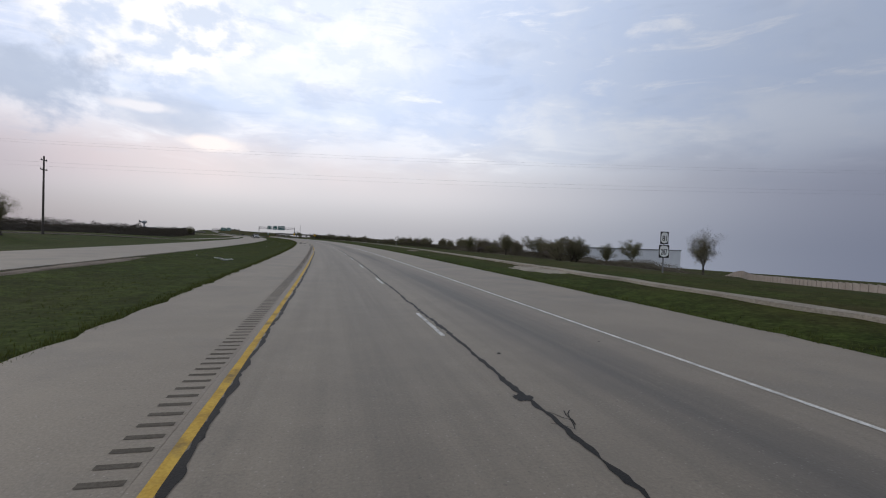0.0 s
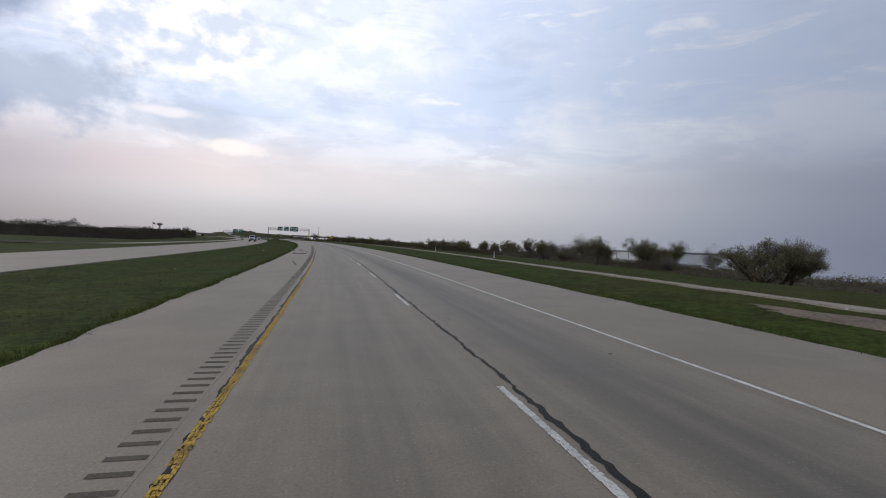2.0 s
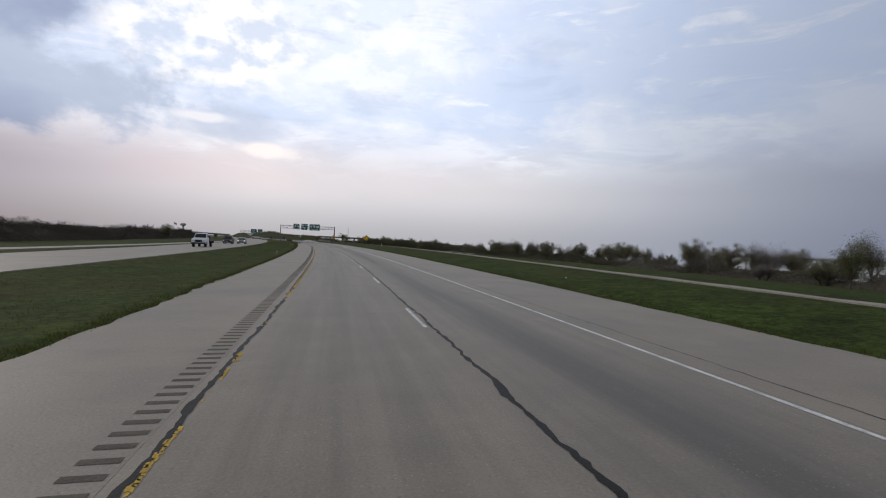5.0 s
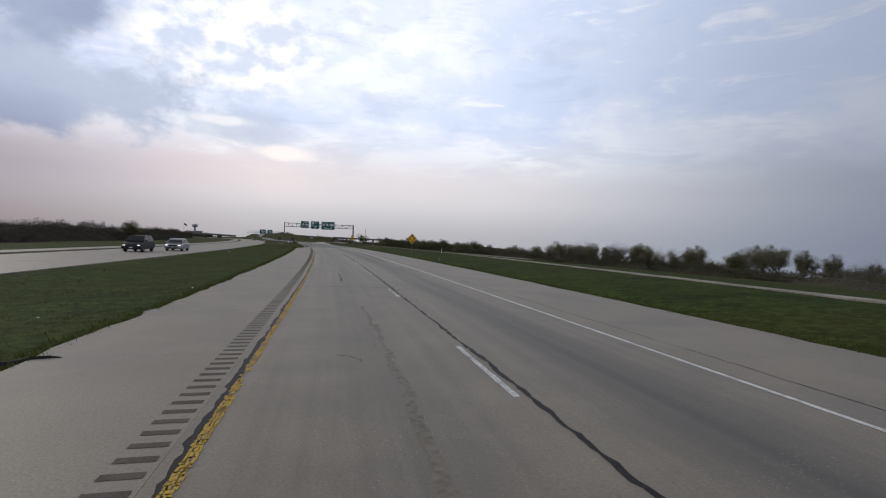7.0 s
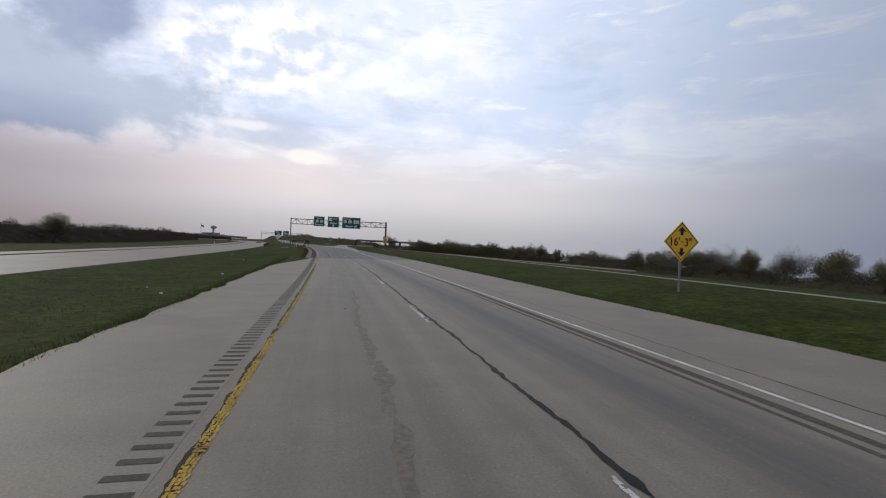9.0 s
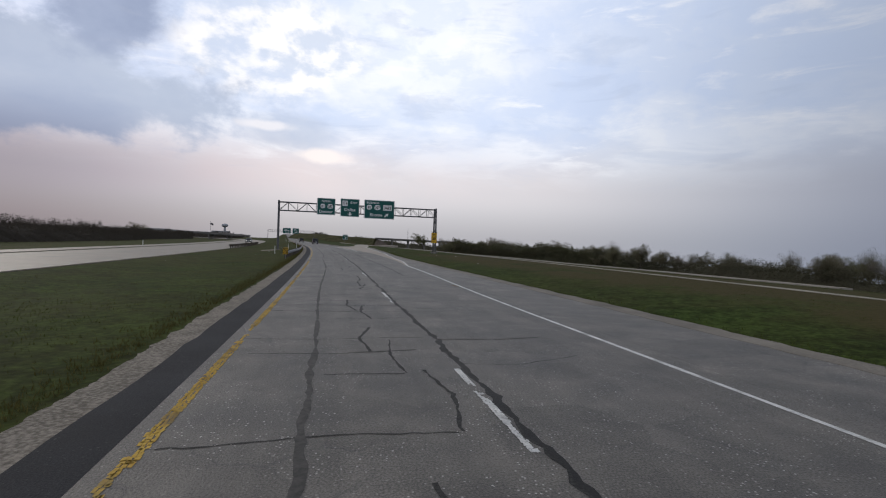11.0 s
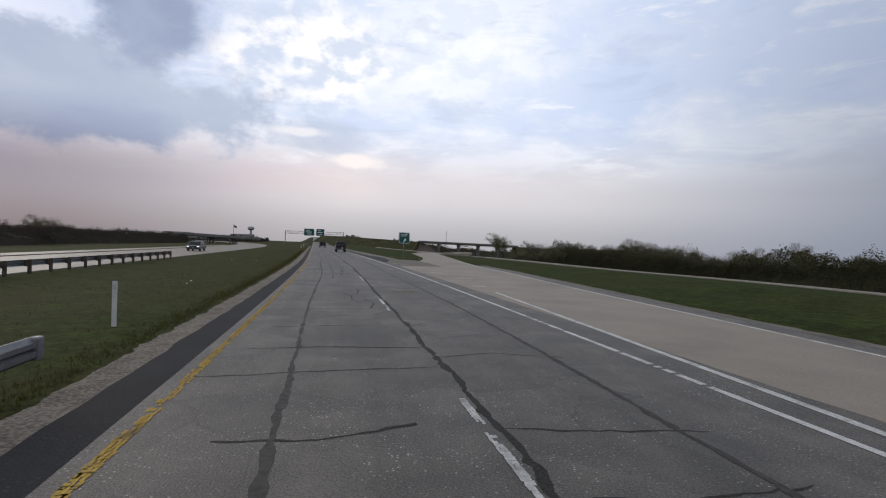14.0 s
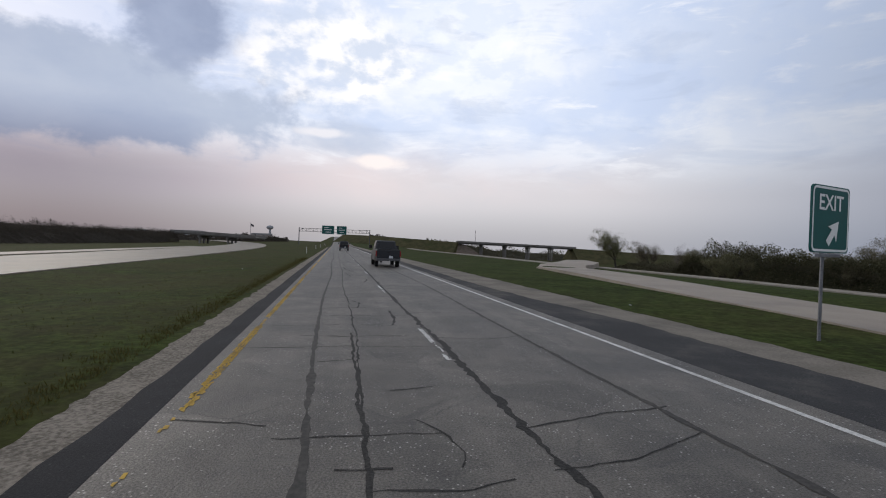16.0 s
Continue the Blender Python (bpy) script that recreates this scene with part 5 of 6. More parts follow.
# trees that stand alone along the first stretch, then a closing belt
for i, s, x, h in ((2, 125.2, 70.5, 8.2), (4, 123.4, 72.8, 8.4), (0, 151, 117.3, 10.8), (5, 147.6, 101.6, 8.2), (6, 136.1, 133.9, 17.4), (1, 202.7, 116, 9.8), (5, 196, 112, 8.0), (4, 176, 96, 7.0), (1, 221.4, 141.4, 10.6), (4, 214, 105, 6.0), (0, 248, 118, 8.5), (2, 226, 96, 5.0), (1, 374, 138, 10.5), (0, 330, 128, 9.0)):
    plant(i, s, x, h, rg.uniform(0, 360))
s = 165.0
while s < 600:
    x = 100 + 16 * smooth(180, 330, s) - 24 * smooth(400, 560, s) + rg.gauss(0, 9)
    i = rg.choice((0, 0, 1, 1, 2, 3, 3, 4, 5, 5, 6))
    plant(i, s, x, rg.uniform(0.8, 1.3) * KINDS[i][1] * (1.0 - 0.15 * smooth(380, 470, s)), rg.uniform(0, 360))
    s += rg.uniform(1.8, 6.0) * (1.0 - 0.45 * smooth(300, 420, s))
plant(3, 302.9, 47.4, 1.5)
# two trees at the far side of the oncoming road
plant(0, 92, -49.2, 7.6, 40)
plant(1, 97, -54, 5.0, 80)
plant(4, 402, -58, 6.8, 10)
plant(1, 408, -62, 6.5, 10)
plant(0, 560, -62, 7.0, 10)
for n, (src, h) in enumerate(KINDS):
    src.matrix_world = put(500 + 8 * n, 98, ground_z(500 + 8 * n, 98) - 0.05)


def brush_top(s, x, height, seed, vary=1.0):
    return height * (0.68 + 0.75 * vary * noise.noise(Vector((s * 0.05, x * 0.06, seed))) + 0.30 * noise.noise(Vector((s * 0.3, x * 0.3, seed))))


def thicket(name, s0, s1, side, depth, height, count, size, foliage, label, slim=0.5, seed=1, vary=1.0):
    """An impenetrable belt of brush: a rough dark mound under thousands of twigs and leaves."""
    rg = random.Random(seed)
    taper = lambda s: smooth(s0 - 4, s0 + 16, s) * (1 - smooth(s1 - 16, s1 + 4, s))
    lv, lf = [], []
    while len(lf) < count:
        s = rg.uniform(s0, s1)
        x = side(s) + rg.random() ** 2.2 * depth
        top = brush_top(s, x, height, seed, vary) * taper(s)
        if top < 0.3:
            continue
        z = top * (rg.uniform(0.72, 1.04) + 0.05 * abs(rg.gauss(0, 1)) if rg.random() < 0.6 else rg.random())
        leaf_at(lv, lf, at(s, x, ground_z(s, x) + z), size * rg.uniform(.5, 1.4), rg, slim)
    n, m = int((s1 - s0) / 1.2), 11
    q = len(lv)
    for i in range(n + 1):
        s = s0 + (s1 - s0) * i / n
        for k in range(m):
            x = side(s) + depth * (0.02 + 0.98 * k / (m - 1))
            top = 0.0 if k in (0, m - 1) else max(0.1, brush_top(s, x, height, seed, vary) * taper(s) * (0.82 if k > 1 else 0.5))
            lv.append(at(s + rg.uniform(-.3, .3), x + rg.uniform(-.5, .5), ground_z(s, x) - 0.5 + top * rg.uniform(.8, 1.12)))
        if i:
            lf += [(q + (i - 1) * m + k, q + (i - 1) * m + k + 1, q + i * m + k + 1, q + i * m + k) for k in range(m - 1)]
    return tagged(new(name, mesh_from(name, lv, lf, foliage)), label, "woods", "", "stuff")


thicket("woods", 20, 330, lambda s: -58 - 46 * (1 - smooth(70, 210, s)) + 3 * math.sin(s * 0.03), -36, 4.5, 150000, 0.24, M_brush, "dark leafless brushwood beyond the oncoming road", 0.16, 1, 0.4)
thicket("woods", 330, 720, lambda s: -56 + 3 * math.sin(s * 0.03) - 0.0003 * max(0, s - 500) ** 2, -36, 5.6, 150000, 0.25, M_brush, "dark leafless brushwood beyond the frontage road", 0.16, 2, 0.45)
thicket("undergrowth", 100, 340, lambda s: 90 + 16 * smooth(180, 330, s), 24, 3.2, 80000, 0.17, M_under, "brown undergrowth between the trees", 0.4, 3, 0.8)
thicket("undergrowth", 300, 605, lambda s: 100 - 24 * smooth(400, 560, s), 26, 4.7, 140000, 0.17, M_brush_green, "dense green and brown brush below the embankment", 0.45, 4)

thicket("copse", 452, 580, lambda s: 86 - 10 * smooth(460, 560, s), 18, 7.2, 90000, 0.17, M_brush_green, "dense dark green copse beyond the grass field", 0.45, 12, 0.8)

# ---------------------------------------------------------------- vehicles
def prism(bm, outline, half, squeeze=None, bevel=0.05):
    """A body from its side outline (y along, z up), as wide as 2*half; squeeze(z) narrows it with height."""
    sides = []
    for sx in (-1, 1):
        sides.append([bm.verts.new((sx * half * (squeeze(z) if squeeze else 1.0), y, z)) for y, z in outline])
    a, b = sides
    bm.faces.new(a)
    bm.faces.new(b[::-1])
    for i in range(len(outline)):
        j = (i + 1) % len(outline)
        bm.faces.new((a[j], a[i], b[i], b[j]))
    bmesh.ops.recalc_face_normals(bm, faces=bm.faces)
    if bevel:
        bmesh.ops.bevel(bm, geom=list(bm.edges), offset=bevel, segments=2, affect="EDGES", profile=0.6)
    return bm


def wheel(parent, x, y, r, w):
    bm = bmesh.new()
    prof = [(r * 0.62, -w / 2), (r * 0.92, -w / 2), (r, -w * 0.36), (r, w * 0.36), (r * 0.92, w / 2), (r * 0.62, w / 2)]
    n = 24
    rings = [[bm.verts.new((px, q * math.cos(2 * math.pi * i / n), q * math.sin(2 * math.pi * i / n))) for q, px in prof] for i in range(n)]
    for i in range(n):
        for k in range(len(prof)):
            m = (k + 1) % len(prof)
            bm.faces.new((rings[i][k], rings[i][m], rings[(i + 1) % n][m], rings[(i + 1) % n][k]))
    bmesh.ops.recalc_face_normals(bm, faces=bm.faces)
    wh = new("wheel")
    wh.parent = parent
    wh.matrix_basis = pose(x, y, r)
    part("tyre", bm, M_tyre, wh)
    bm = bmesh.new()
    rod(bm, (-w * 0.32, 0, 0), (w * 0.32, 0, 0), r * 0.2, 12)
    for k in range(6):
        a = math.pi * k / 3
        rod(bm, (0, 0, 0), (0, math.cos(a) * r * 0.62, math.sin(a) * r * 0.62), r * 0.09, 6)
    for sx in (-1, 1):
        m = pose(sx * w * 0.3, 0, 0, 0, 90, 0)
        bmesh.ops.create_cone(bm, cap_ends=True, segments=20, radius1=r * 0.62, radius2=r * 0.55, depth=w * 0.12, matrix=m)
    part("rim", bm, M_rim, wh, "alloy rim")


def quad_plate(parent, name, pts, material, thick=0.012, label=""):
    """A pane or lens on a vehicle, from its corners; it gets a small depth."""
    bm = bmesh.new()
    ps = [Vector(p) for p in pts]
    nrm = (ps[1] - ps[0]).cross(ps[2] - ps[0]).normalized()
    a = [bm.verts.new(p + nrm * thick) for p in ps]
    b = [bm.verts.new(p - nrm * thick) for p in ps]
    bm.faces.new(a)
    bm.faces.new(b[::-1])
    for i in range(len(ps)):
        j = (i + 1) % len(ps)
        bm.faces.new((a[j], a[i], b[i], b[j]))
    bmesh.ops.recalc_face_normals(bm, faces=bm.faces)
    return part(name, bm, material, parent, label)


def boxed(parent, name, dims, material, bevel=0.02, label=""):
    bm = bmesh.new()
    box(bm, *dims, bevel=bevel)
    return part(name, bm, material, parent, label)


def pickup(label, paint, length=5.9, half=1.0, group="vehicles ahead"):
    """Crew-cab pickup, nose towards +y, rear axle side at -y."""
    c = tagged(new("pickup_truck"), label, "pickup truck", group)
    L = length / 2
    squeeze = lambda z: 1.0 - 0.02 * max(0, z - 0.9)
    bm = bmesh.new()
    prism(bm, [(-L, 0.55), (-L, 1.24), (-0.75, 1.27), (-0.7, 1.27), (L - 1.7, 1.22), (L - 0.25, 1.10), (L, 0.85), (L, 0.5), (L - 0.55, 0.42), (-L + 0.4, 0.45)], half * 0.97, None, 0.05)
    part("body", bm, paint, c)
    bm = bmesh.new()
    prism(bm, [(-0.72, 1.24), (-0.55, 1.86), (-0.3, 1.92), (1.0, 1.90), (1.75, 1.24)], half * 0.93, lambda z: 1.0 - 0.22 * (z - 1.24), 0.05)
    part("cab", bm, paint, c)
    hw = half * 0.93
    quad_plate(c, "rear_window", [(-hw * 0.80, -0.70, 1.36), (hw * 0.80, -0.70, 1.36), (hw * 0.72, -0.575, 1.80), (-hw * 0.72, -0.575, 1.80)], M_glass_dark)
    quad_plate(c, "windscreen", [(hw * 0.85, 1.66, 1.32), (-hw * 0.85, 1.66, 1.32), (-hw * 0.75, 1.12, 1.82), (hw * 0.75, 1.12, 1.82)], M_glass_dark)
    for sx in (-1, 1):
        quad_plate(c, "side_window", [(sx * hw * 0.975, -0.5, 1.34), (sx * hw * 0.975, 0.35, 1.34), (sx * hw * 0.885, 0.35, 1.78), (sx * hw * 0.885, -0.4, 1.78)], M_glass_dark)
        quad_plate(c, "side_window", [(sx * hw * 0.975, 0.45, 1.34), (sx * hw * 0.975, 1.45, 1.34), (sx * hw * 0.885, 0.98, 1.78), (sx * hw * 0.885, 0.45, 1.78)], M_glass_dark)
        boxed(c, "tail_lamp", (sx * half * 0.97 - 0.075, sx * half * 0.97 + 0.03, -L - 0.02, -L + 0.1, 0.78, 1.18), M_red_lamp, 0.02, "dark red lens")
        boxed(c, "mirror", (sx * (half + 0.18) - 0.13, sx * (half + 0.18) + 0.13, 0.98, 1.12, 1.28, 1.56), M_trim, 0.04)
        bm = bmesh.new()
        rod(bm, (sx * hw * 0.97, 1.05, 1.38), (sx * (half + 0.16), 1.05, 1.4), 0.025, 6)
        part("mirror_arm", bm, M_trim, c)
        bm = bmesh.new()
        for y in (-L + 1.2, L - 1.0):
            ring = [(y + 0.5 * math.cos(t), 0.42 + 0.5 * math.sin(t)) for t in np.linspace(0, math.pi, 13)]
            prism(bm, ring, 0.012, None, 0)
            bmesh.ops.translate(bm, vec=(sx * (half * 0.975 + 0.004), 0, 0), verts=[v for v in bm.verts if abs(v.co.x) < 0.05])
        part("wheel_arch", bm, M_trim, c)
    boxed(c, "tailgate", (-half * 0.82, half * 0.82, -L - 0.035, -L + 0.02, 0.72, 1.22), paint, 0.02)
    boxed(c, "tailgate_handle", (-0.16, 0.16, -L - 0.06, -L - 0.03, 1.03, 1.12), M_trim, 0.01)
    boxed(c, "rear_bumper", (-half * 0.95, half * 0.95, -L - 0.17, -L + 0.02, 0.48, 0.64), M_bumper, 0.04, "dull steel bumper")
    boxed(c, "number_plate", (0.02, 0.33, -L - 0.19, -L - 0.17, 0.66, 0.82), M_plate, 0.0)
    boxed(c, "front_bumper", (-half * 0.95, half * 0.95, L - 0.1, L + 0.14, 0.42, 0.66), M_chrome, 0.04)
    boxed(c, "exhaust", (-0.62, -0.5, -L + 0.1, -L + 0.7, 0.34, 0.44), M_trim, 0.02)
    boxed(c, "bed_cover", (-half * 0.88, half * 0.88, -L + 0.08, -0.78, 1.25, 1.30), M_trim, 0.02, "black bed cover")
    for sx in (-1, 1):
        for y in (-L + 1.2, L - 1.0):
            wheel(c, sx * (half * 0.86), y, 0.40, 0.27)
    return c


def saloon(kind, label, paint, roof, length, tall, lit, group="oncoming vehicles"):
    """A car or SUV, nose towards +y."""
    c = tagged(new(kind), label, "car", group)
    L, half = length / 2, 0.92
    belt = 0.58 * tall + 0.08
    bm = bmesh.new()
    prism(bm, [(-L, 0.45), (-L + 0.03, belt - 0.08), (-L + 0.35, belt), (L - 1.25, belt), (L - 0.3, belt - 0.22), (L, 0.62), (L - 0.02, 0.34), (L - 0.5, 0.26), (-L + 0.4, 0.28)], half, lambda z: 1.0 - 0.05 * abs(z - 0.6), 0.07)
    part("body", bm, paint, c)
    y0, y1, y2, y3 = roof
    bm = bmesh.new()
    prism(bm, [(y0, belt - 0.02), (y1, tall - 0.03), (y1 + 0.4, tall), (y2, tall - 0.02), (y3, belt - 0.02)], half * 0.92, lambda z: 1.0 - 0.30 * (z - belt), 0.06)
    part("cabin", bm, paint, c)
    g = half * 0.92
    top = tall - 0.1
    sq = lambda z: g * (1.0 - 0.30 * (z - belt))
    quad_plate(c, "windscreen", [(sq(belt) * 0.88, y3 - 0.07, belt + 0.05), (-sq(belt) * 0.88, y3 - 0.07, belt + 0.05), (-sq(top) * 0.86, y2 + 0.08, top), (sq(top) * 0.86, y2 + 0.08, top)], M_glass_dark)
    quad_plate(c, "rear_window", [(-sq(belt) * 0.86, y0 + 0.05, belt + 0.06), (sq(belt) * 0.86, y0 + 0.05, belt + 0.06), (sq(top) * 0.84, y1 - 0.02, top), (-sq(top) * 0.84, y1 - 0.02, top)], M_glass_dark)
    mid = (y1 + y2) / 2
    for sx in (-1, 1):
        lo, hi = sx * (sq(belt + 0.05) + 0.004), sx * (sq(top) + 0.004)
        quad_plate(c, "side_window", [(lo, y0 + 0.35, belt + 0.05), (lo, mid - 0.05, belt + 0.05), (hi, mid - 0.05, top), (hi, y1 + 0.22, top)], M_glass_dark)
        quad_plate(c, "side_window", [(lo, mid + 0.05, belt + 0.05), (lo, y3 - 0.3, belt + 0.05), (hi, y2 - 0.02, top), (hi, mid + 0.05, top)], M_glass_dark)
        boxed(c, "headlamp", (sx * 0.68 - 0.13, sx * 0.68 + 0.13, L - 0.2, L - 0.06, 0.62, 0.74), M_head_lamp if lit else M_lamp_clear, 0.03, "headlamp")
        boxed(c, "tail_lamp", (sx * 0.72 - 0.13, sx * 0.72 + 0.13, -L - 0.01, -L + 0.1, belt - 0.3, belt - 0.12), M_red_lamp, 0.02)
        boxed(c, "mirror", (sx * 1.0 - 0.09, sx * 1.0 + 0.09, y3 - 0.5, y3 - 0.38, belt + 0.03, belt + 0.18), paint, 0.03)
        for y in (-L + 0.85, L - 0.9):
            wheel(c, sx * (half - 0.13), y, 0.33 if tall < 1.6 else 0.38, 0.22)
    boxed(c, "grille", (-0.45, 0.45, L - 0.05, L + 0.01, 0.52, 0.74), M_trim, 0.03)
    boxed(c, "lower_intake", (-0.6, 0.6, L - 0.06, L + 0.005, 0.32, 0.44), M_trim, 0.02)
    boxed(c, "number_plate", (-0.16, 0.16, L + 0.0, L + 0.02, 0.44, 0.52), M_plate, 0.0)
    return c


def flatbed(label):
    """A white single-cab work truck with a low dark flatbed, nose towards +y."""
    c = tagged(new("flatbed_truck"), label, "truck", "oncoming vehicles")
    bm = bmesh.new()
    prism(bm, [(0.2, 0.62), (0.2, 1.42), (1.55, 1.42), (2.85, 1.30), (3.05, 1.05), (3.05, 0.6), (2.5, 0.5), (0.5, 0.5)], 0.98, None, 0.07)
    part("body", bm, M_white_paint, c)
    bm = bmesh.new()
    prism(bm, [(0.2, 1.38), (0.25, 2.05), (0.55, 2.15), (1.05, 2.12), (1.75, 1.38)], 0.93, lambda z: 1.0 - 0.16 * (z - 1.38), 0.06)
    part("cab", bm, M_white_paint, c)
    quad_plate(c, "windscreen", [(0.80, 1.70, 1.46), (-0.80, 1.70, 1.46), (-0.74, 1.16, 2.04), (0.74, 1.16, 2.04)], M_glass_dark)
    for sx in (-1, 1):
        quad_plate(c, "side_window", [(sx * 0.925, 0.45, 1.48), (sx * 0.925, 1.5, 1.48), (sx * 0.84, 1.05, 2.0), (sx * 0.84, 0.45, 2.0)], M_glass_dark)
        boxed(c, "headlamp", (sx * 0.74 - 0.15, sx * 0.74 + 0.15, 2.98, 3.08, 0.86, 1.08), M_lamp_clear, 0.02)
        boxed(c, "mirror", (sx * 1.18 - 0.1, sx * 1.18 + 0.1, 1.3, 1.42, 1.45, 1.78), M_trim, 0.03)
        bm = bmesh.new()
        rod(bm, (sx * 0.92, 1.36, 1.5), (sx * 1.14, 1.36, 1.55), 0.025, 6)
        part("mirror_arm", bm, M_trim, c)
        for y in (-1.9, 2.15):
            wheel(c, sx * 0.84, y, 0.41, 0.3)
    boxed(c, "grille", (-0.5, 0.5, 3.0, 3.09, 0.76, 1.12), M_trim, 0.03)
    boxed(c, "front_bumper", (-0.98, 0.98, 2.98, 3.2, 0.48, 0.72), M_trim, 0.04)
    boxed(c, "flatbed", (-1.1, 1.1, -3.0, 0.1, 0.86, 1.0), M_trim, 0.02, "dark steel flatbed")
    boxed(c, "headboard", (-1.05, 1.05, 0.02, 0.12, 1.0, 1.75), M_trim, 0.02, "dark steel headboard")
    boxed(c, "chassis", (-0.42, 0.42, -2.9, 1.0, 0.55, 0.84), M_trim, 0.03)
    boxed(c, "tool_box", (-0.35, 0.35, -0.75, -0.05, 1.0, 1.4), M_silver_paint, 0.03, "metal tool box")
    boxed(c, "tail_board", (-1.1, 1.1, -3.06, -3.0, 0.6, 1.0), M_trim, 0.02)
    return c


pickup("dark grey crew-cab pickup driving in the outer lane", M_grey_paint).matrix_world = put(524.1, 4.0) @ Matrix.Diagonal((1, 1, 1.13, 1))
pickup("black pickup far ahead on the old asphalt", M_black_paint).matrix_world = put(592, 1.6) @ Matrix.Diagonal((1, 1, 1.1, 1))
flatbed("white work truck with a dark steel flatbed").matrix_world = put(237, -18.9, 0, 180)
saloon("suv", "dark oncoming sport utility car with lit headlamps", M_black_paint, (-2.2, -1.9, 0.5, 1.3), 4.6, 1.75, True).matrix_world = put(272.5, -20.1, 0, 180)
saloon("sedan", "silver oncoming sedan with lit headlamps", M_silver_paint, (-1.7, -0.95, 0.3, 1.15), 4.2, 1.5, True).matrix_world = put(278.8, -17.9, 0, 180)
saloon("sedan", "dark grey oncoming sedan with lit headlamps", M_dark_silver, (-1.7, -0.95, 0.3, 1.15), 4.5, 1.5, True).matrix_world = put(503.2, -18.4, 0, 180)

# ---------------------------------------------------------------- roadside signs on posts
def sign_post(root, x, z0, z1, r=0.045, y=0.06):
    bm = bmesh.new()
    rod(bm, (x, y, z0), (x, y, z1), r, 8)
    return part("post", bm, M_steel, root, "galvanised post")


def clearance_sign():
    r = tagged(new("clearance_sign"), "yellow diamond sign, 16 ft 3 in clearance, on a steel post", "road sign")
    d = 0.86
    bm = bmesh.new()
    outline_plate(bm, [(0, d), (-d, 0), (0, -d), (d, 0)], -0.012, 0.012)
    p = part("panel", bm, M_yellow_sign, r)
    bm = bmesh.new()
    o, i = d - 0.05, d - 0.10
    a = [bm.verts.new((x, -0.015, z)) for x, z in ((0, o), (-o, 0), (0, -o), (o, 0))]
    b = [bm.verts.new((x, -0.015, z)) for x, z in ((0, i), (-i, 0), (0, -i), (i, 0))]
    for k in range(4):
        bm.faces.new((a[k], a[(k + 1) % 4], b[(k + 1) % 4], b[k]))
    part("border", bm, M_black, r, "black border")
    mark(r, arrow_pts(0.36, 0.42, 0, 0.45, 0), M_black, "arrow", -0.022, -0.013)
    mark(r, arrow_pts(0.36, 0.42, 0, -0.45, 180), M_black, "arrow", -0.022, -0.013)
    letters("16'", -0.32, -0.018, 0.0, 0.34, r, M_black, 0.44, 0.02)
    letters('3"', 0.32, -0.018, -0.02, 0.34, r, M_black, 0.34, 0.02)
    letters("-", 0.03, -0.018, 0.05, 0.34, r, M_black, 0.09, 0.0)
    sign_post(r, 0, -2.4, 0.5)
    return r


clearance_sign().matrix_world = put(292.0, 13.8, 2.45)


def exit_sign():
    w, h = 1.72, 1.58
    r = green_panel("exit_sign", w, h, "green EXIT sign with a slanting white arrow on a post")
    letters("EXIT", 0, -0.03, 0.40, 0.36, r, M_letter, 1.1, 0.015)
    mark(r, arrow_pts(0.72, 0.52, 0.1, -0.3, 42), M_letter)
    bm = bmesh.new()
    box(bm, -0.5, 0.5, -0.02, 0.06, -h / 2 - 0.1, -h / 2 - 0.02, 0.01)
    part("bracket", bm, M_steel, r)
    sign_post(r, 0, -2.9, h / 2 - 0.2, 0.04, 0.13)
    return r


exit_sign().matrix_world = put(491.6, 11.25, 2.86, 15)


def route_marker():
    r = tagged(new("route_marker"), "two dark route markers, 81 above 287, on one post", "road sign")
    for number, w, h, z in (("81", 0.62, 0.82, 0.48), ("287", 0.78, 0.86, -0.42)):
        bm = bmesh.new()
        outline_plate(bm, round_rect(w, h, 0.04, 3, 0, z), -0.012, 0.012)
        p = part("panel", bm, M_black, r, "black panel")
        bm = bmesh.new()
        outline_plate(bm, us_shield(w * 0.9, h * 0.9, 0, z), -0.022, -0.013)
        sh = part("route_shield", bm, M_letter, p, "white route shield")
        letters(number, 0, -0.026, z - 0.03, 0.36, r, M_black, w * 0.6, 0.02)
    sign_post(r, 0, -3.3, 0.7)
    return r


route_marker().matrix_world = put(27.5, 21.2, 2.1)


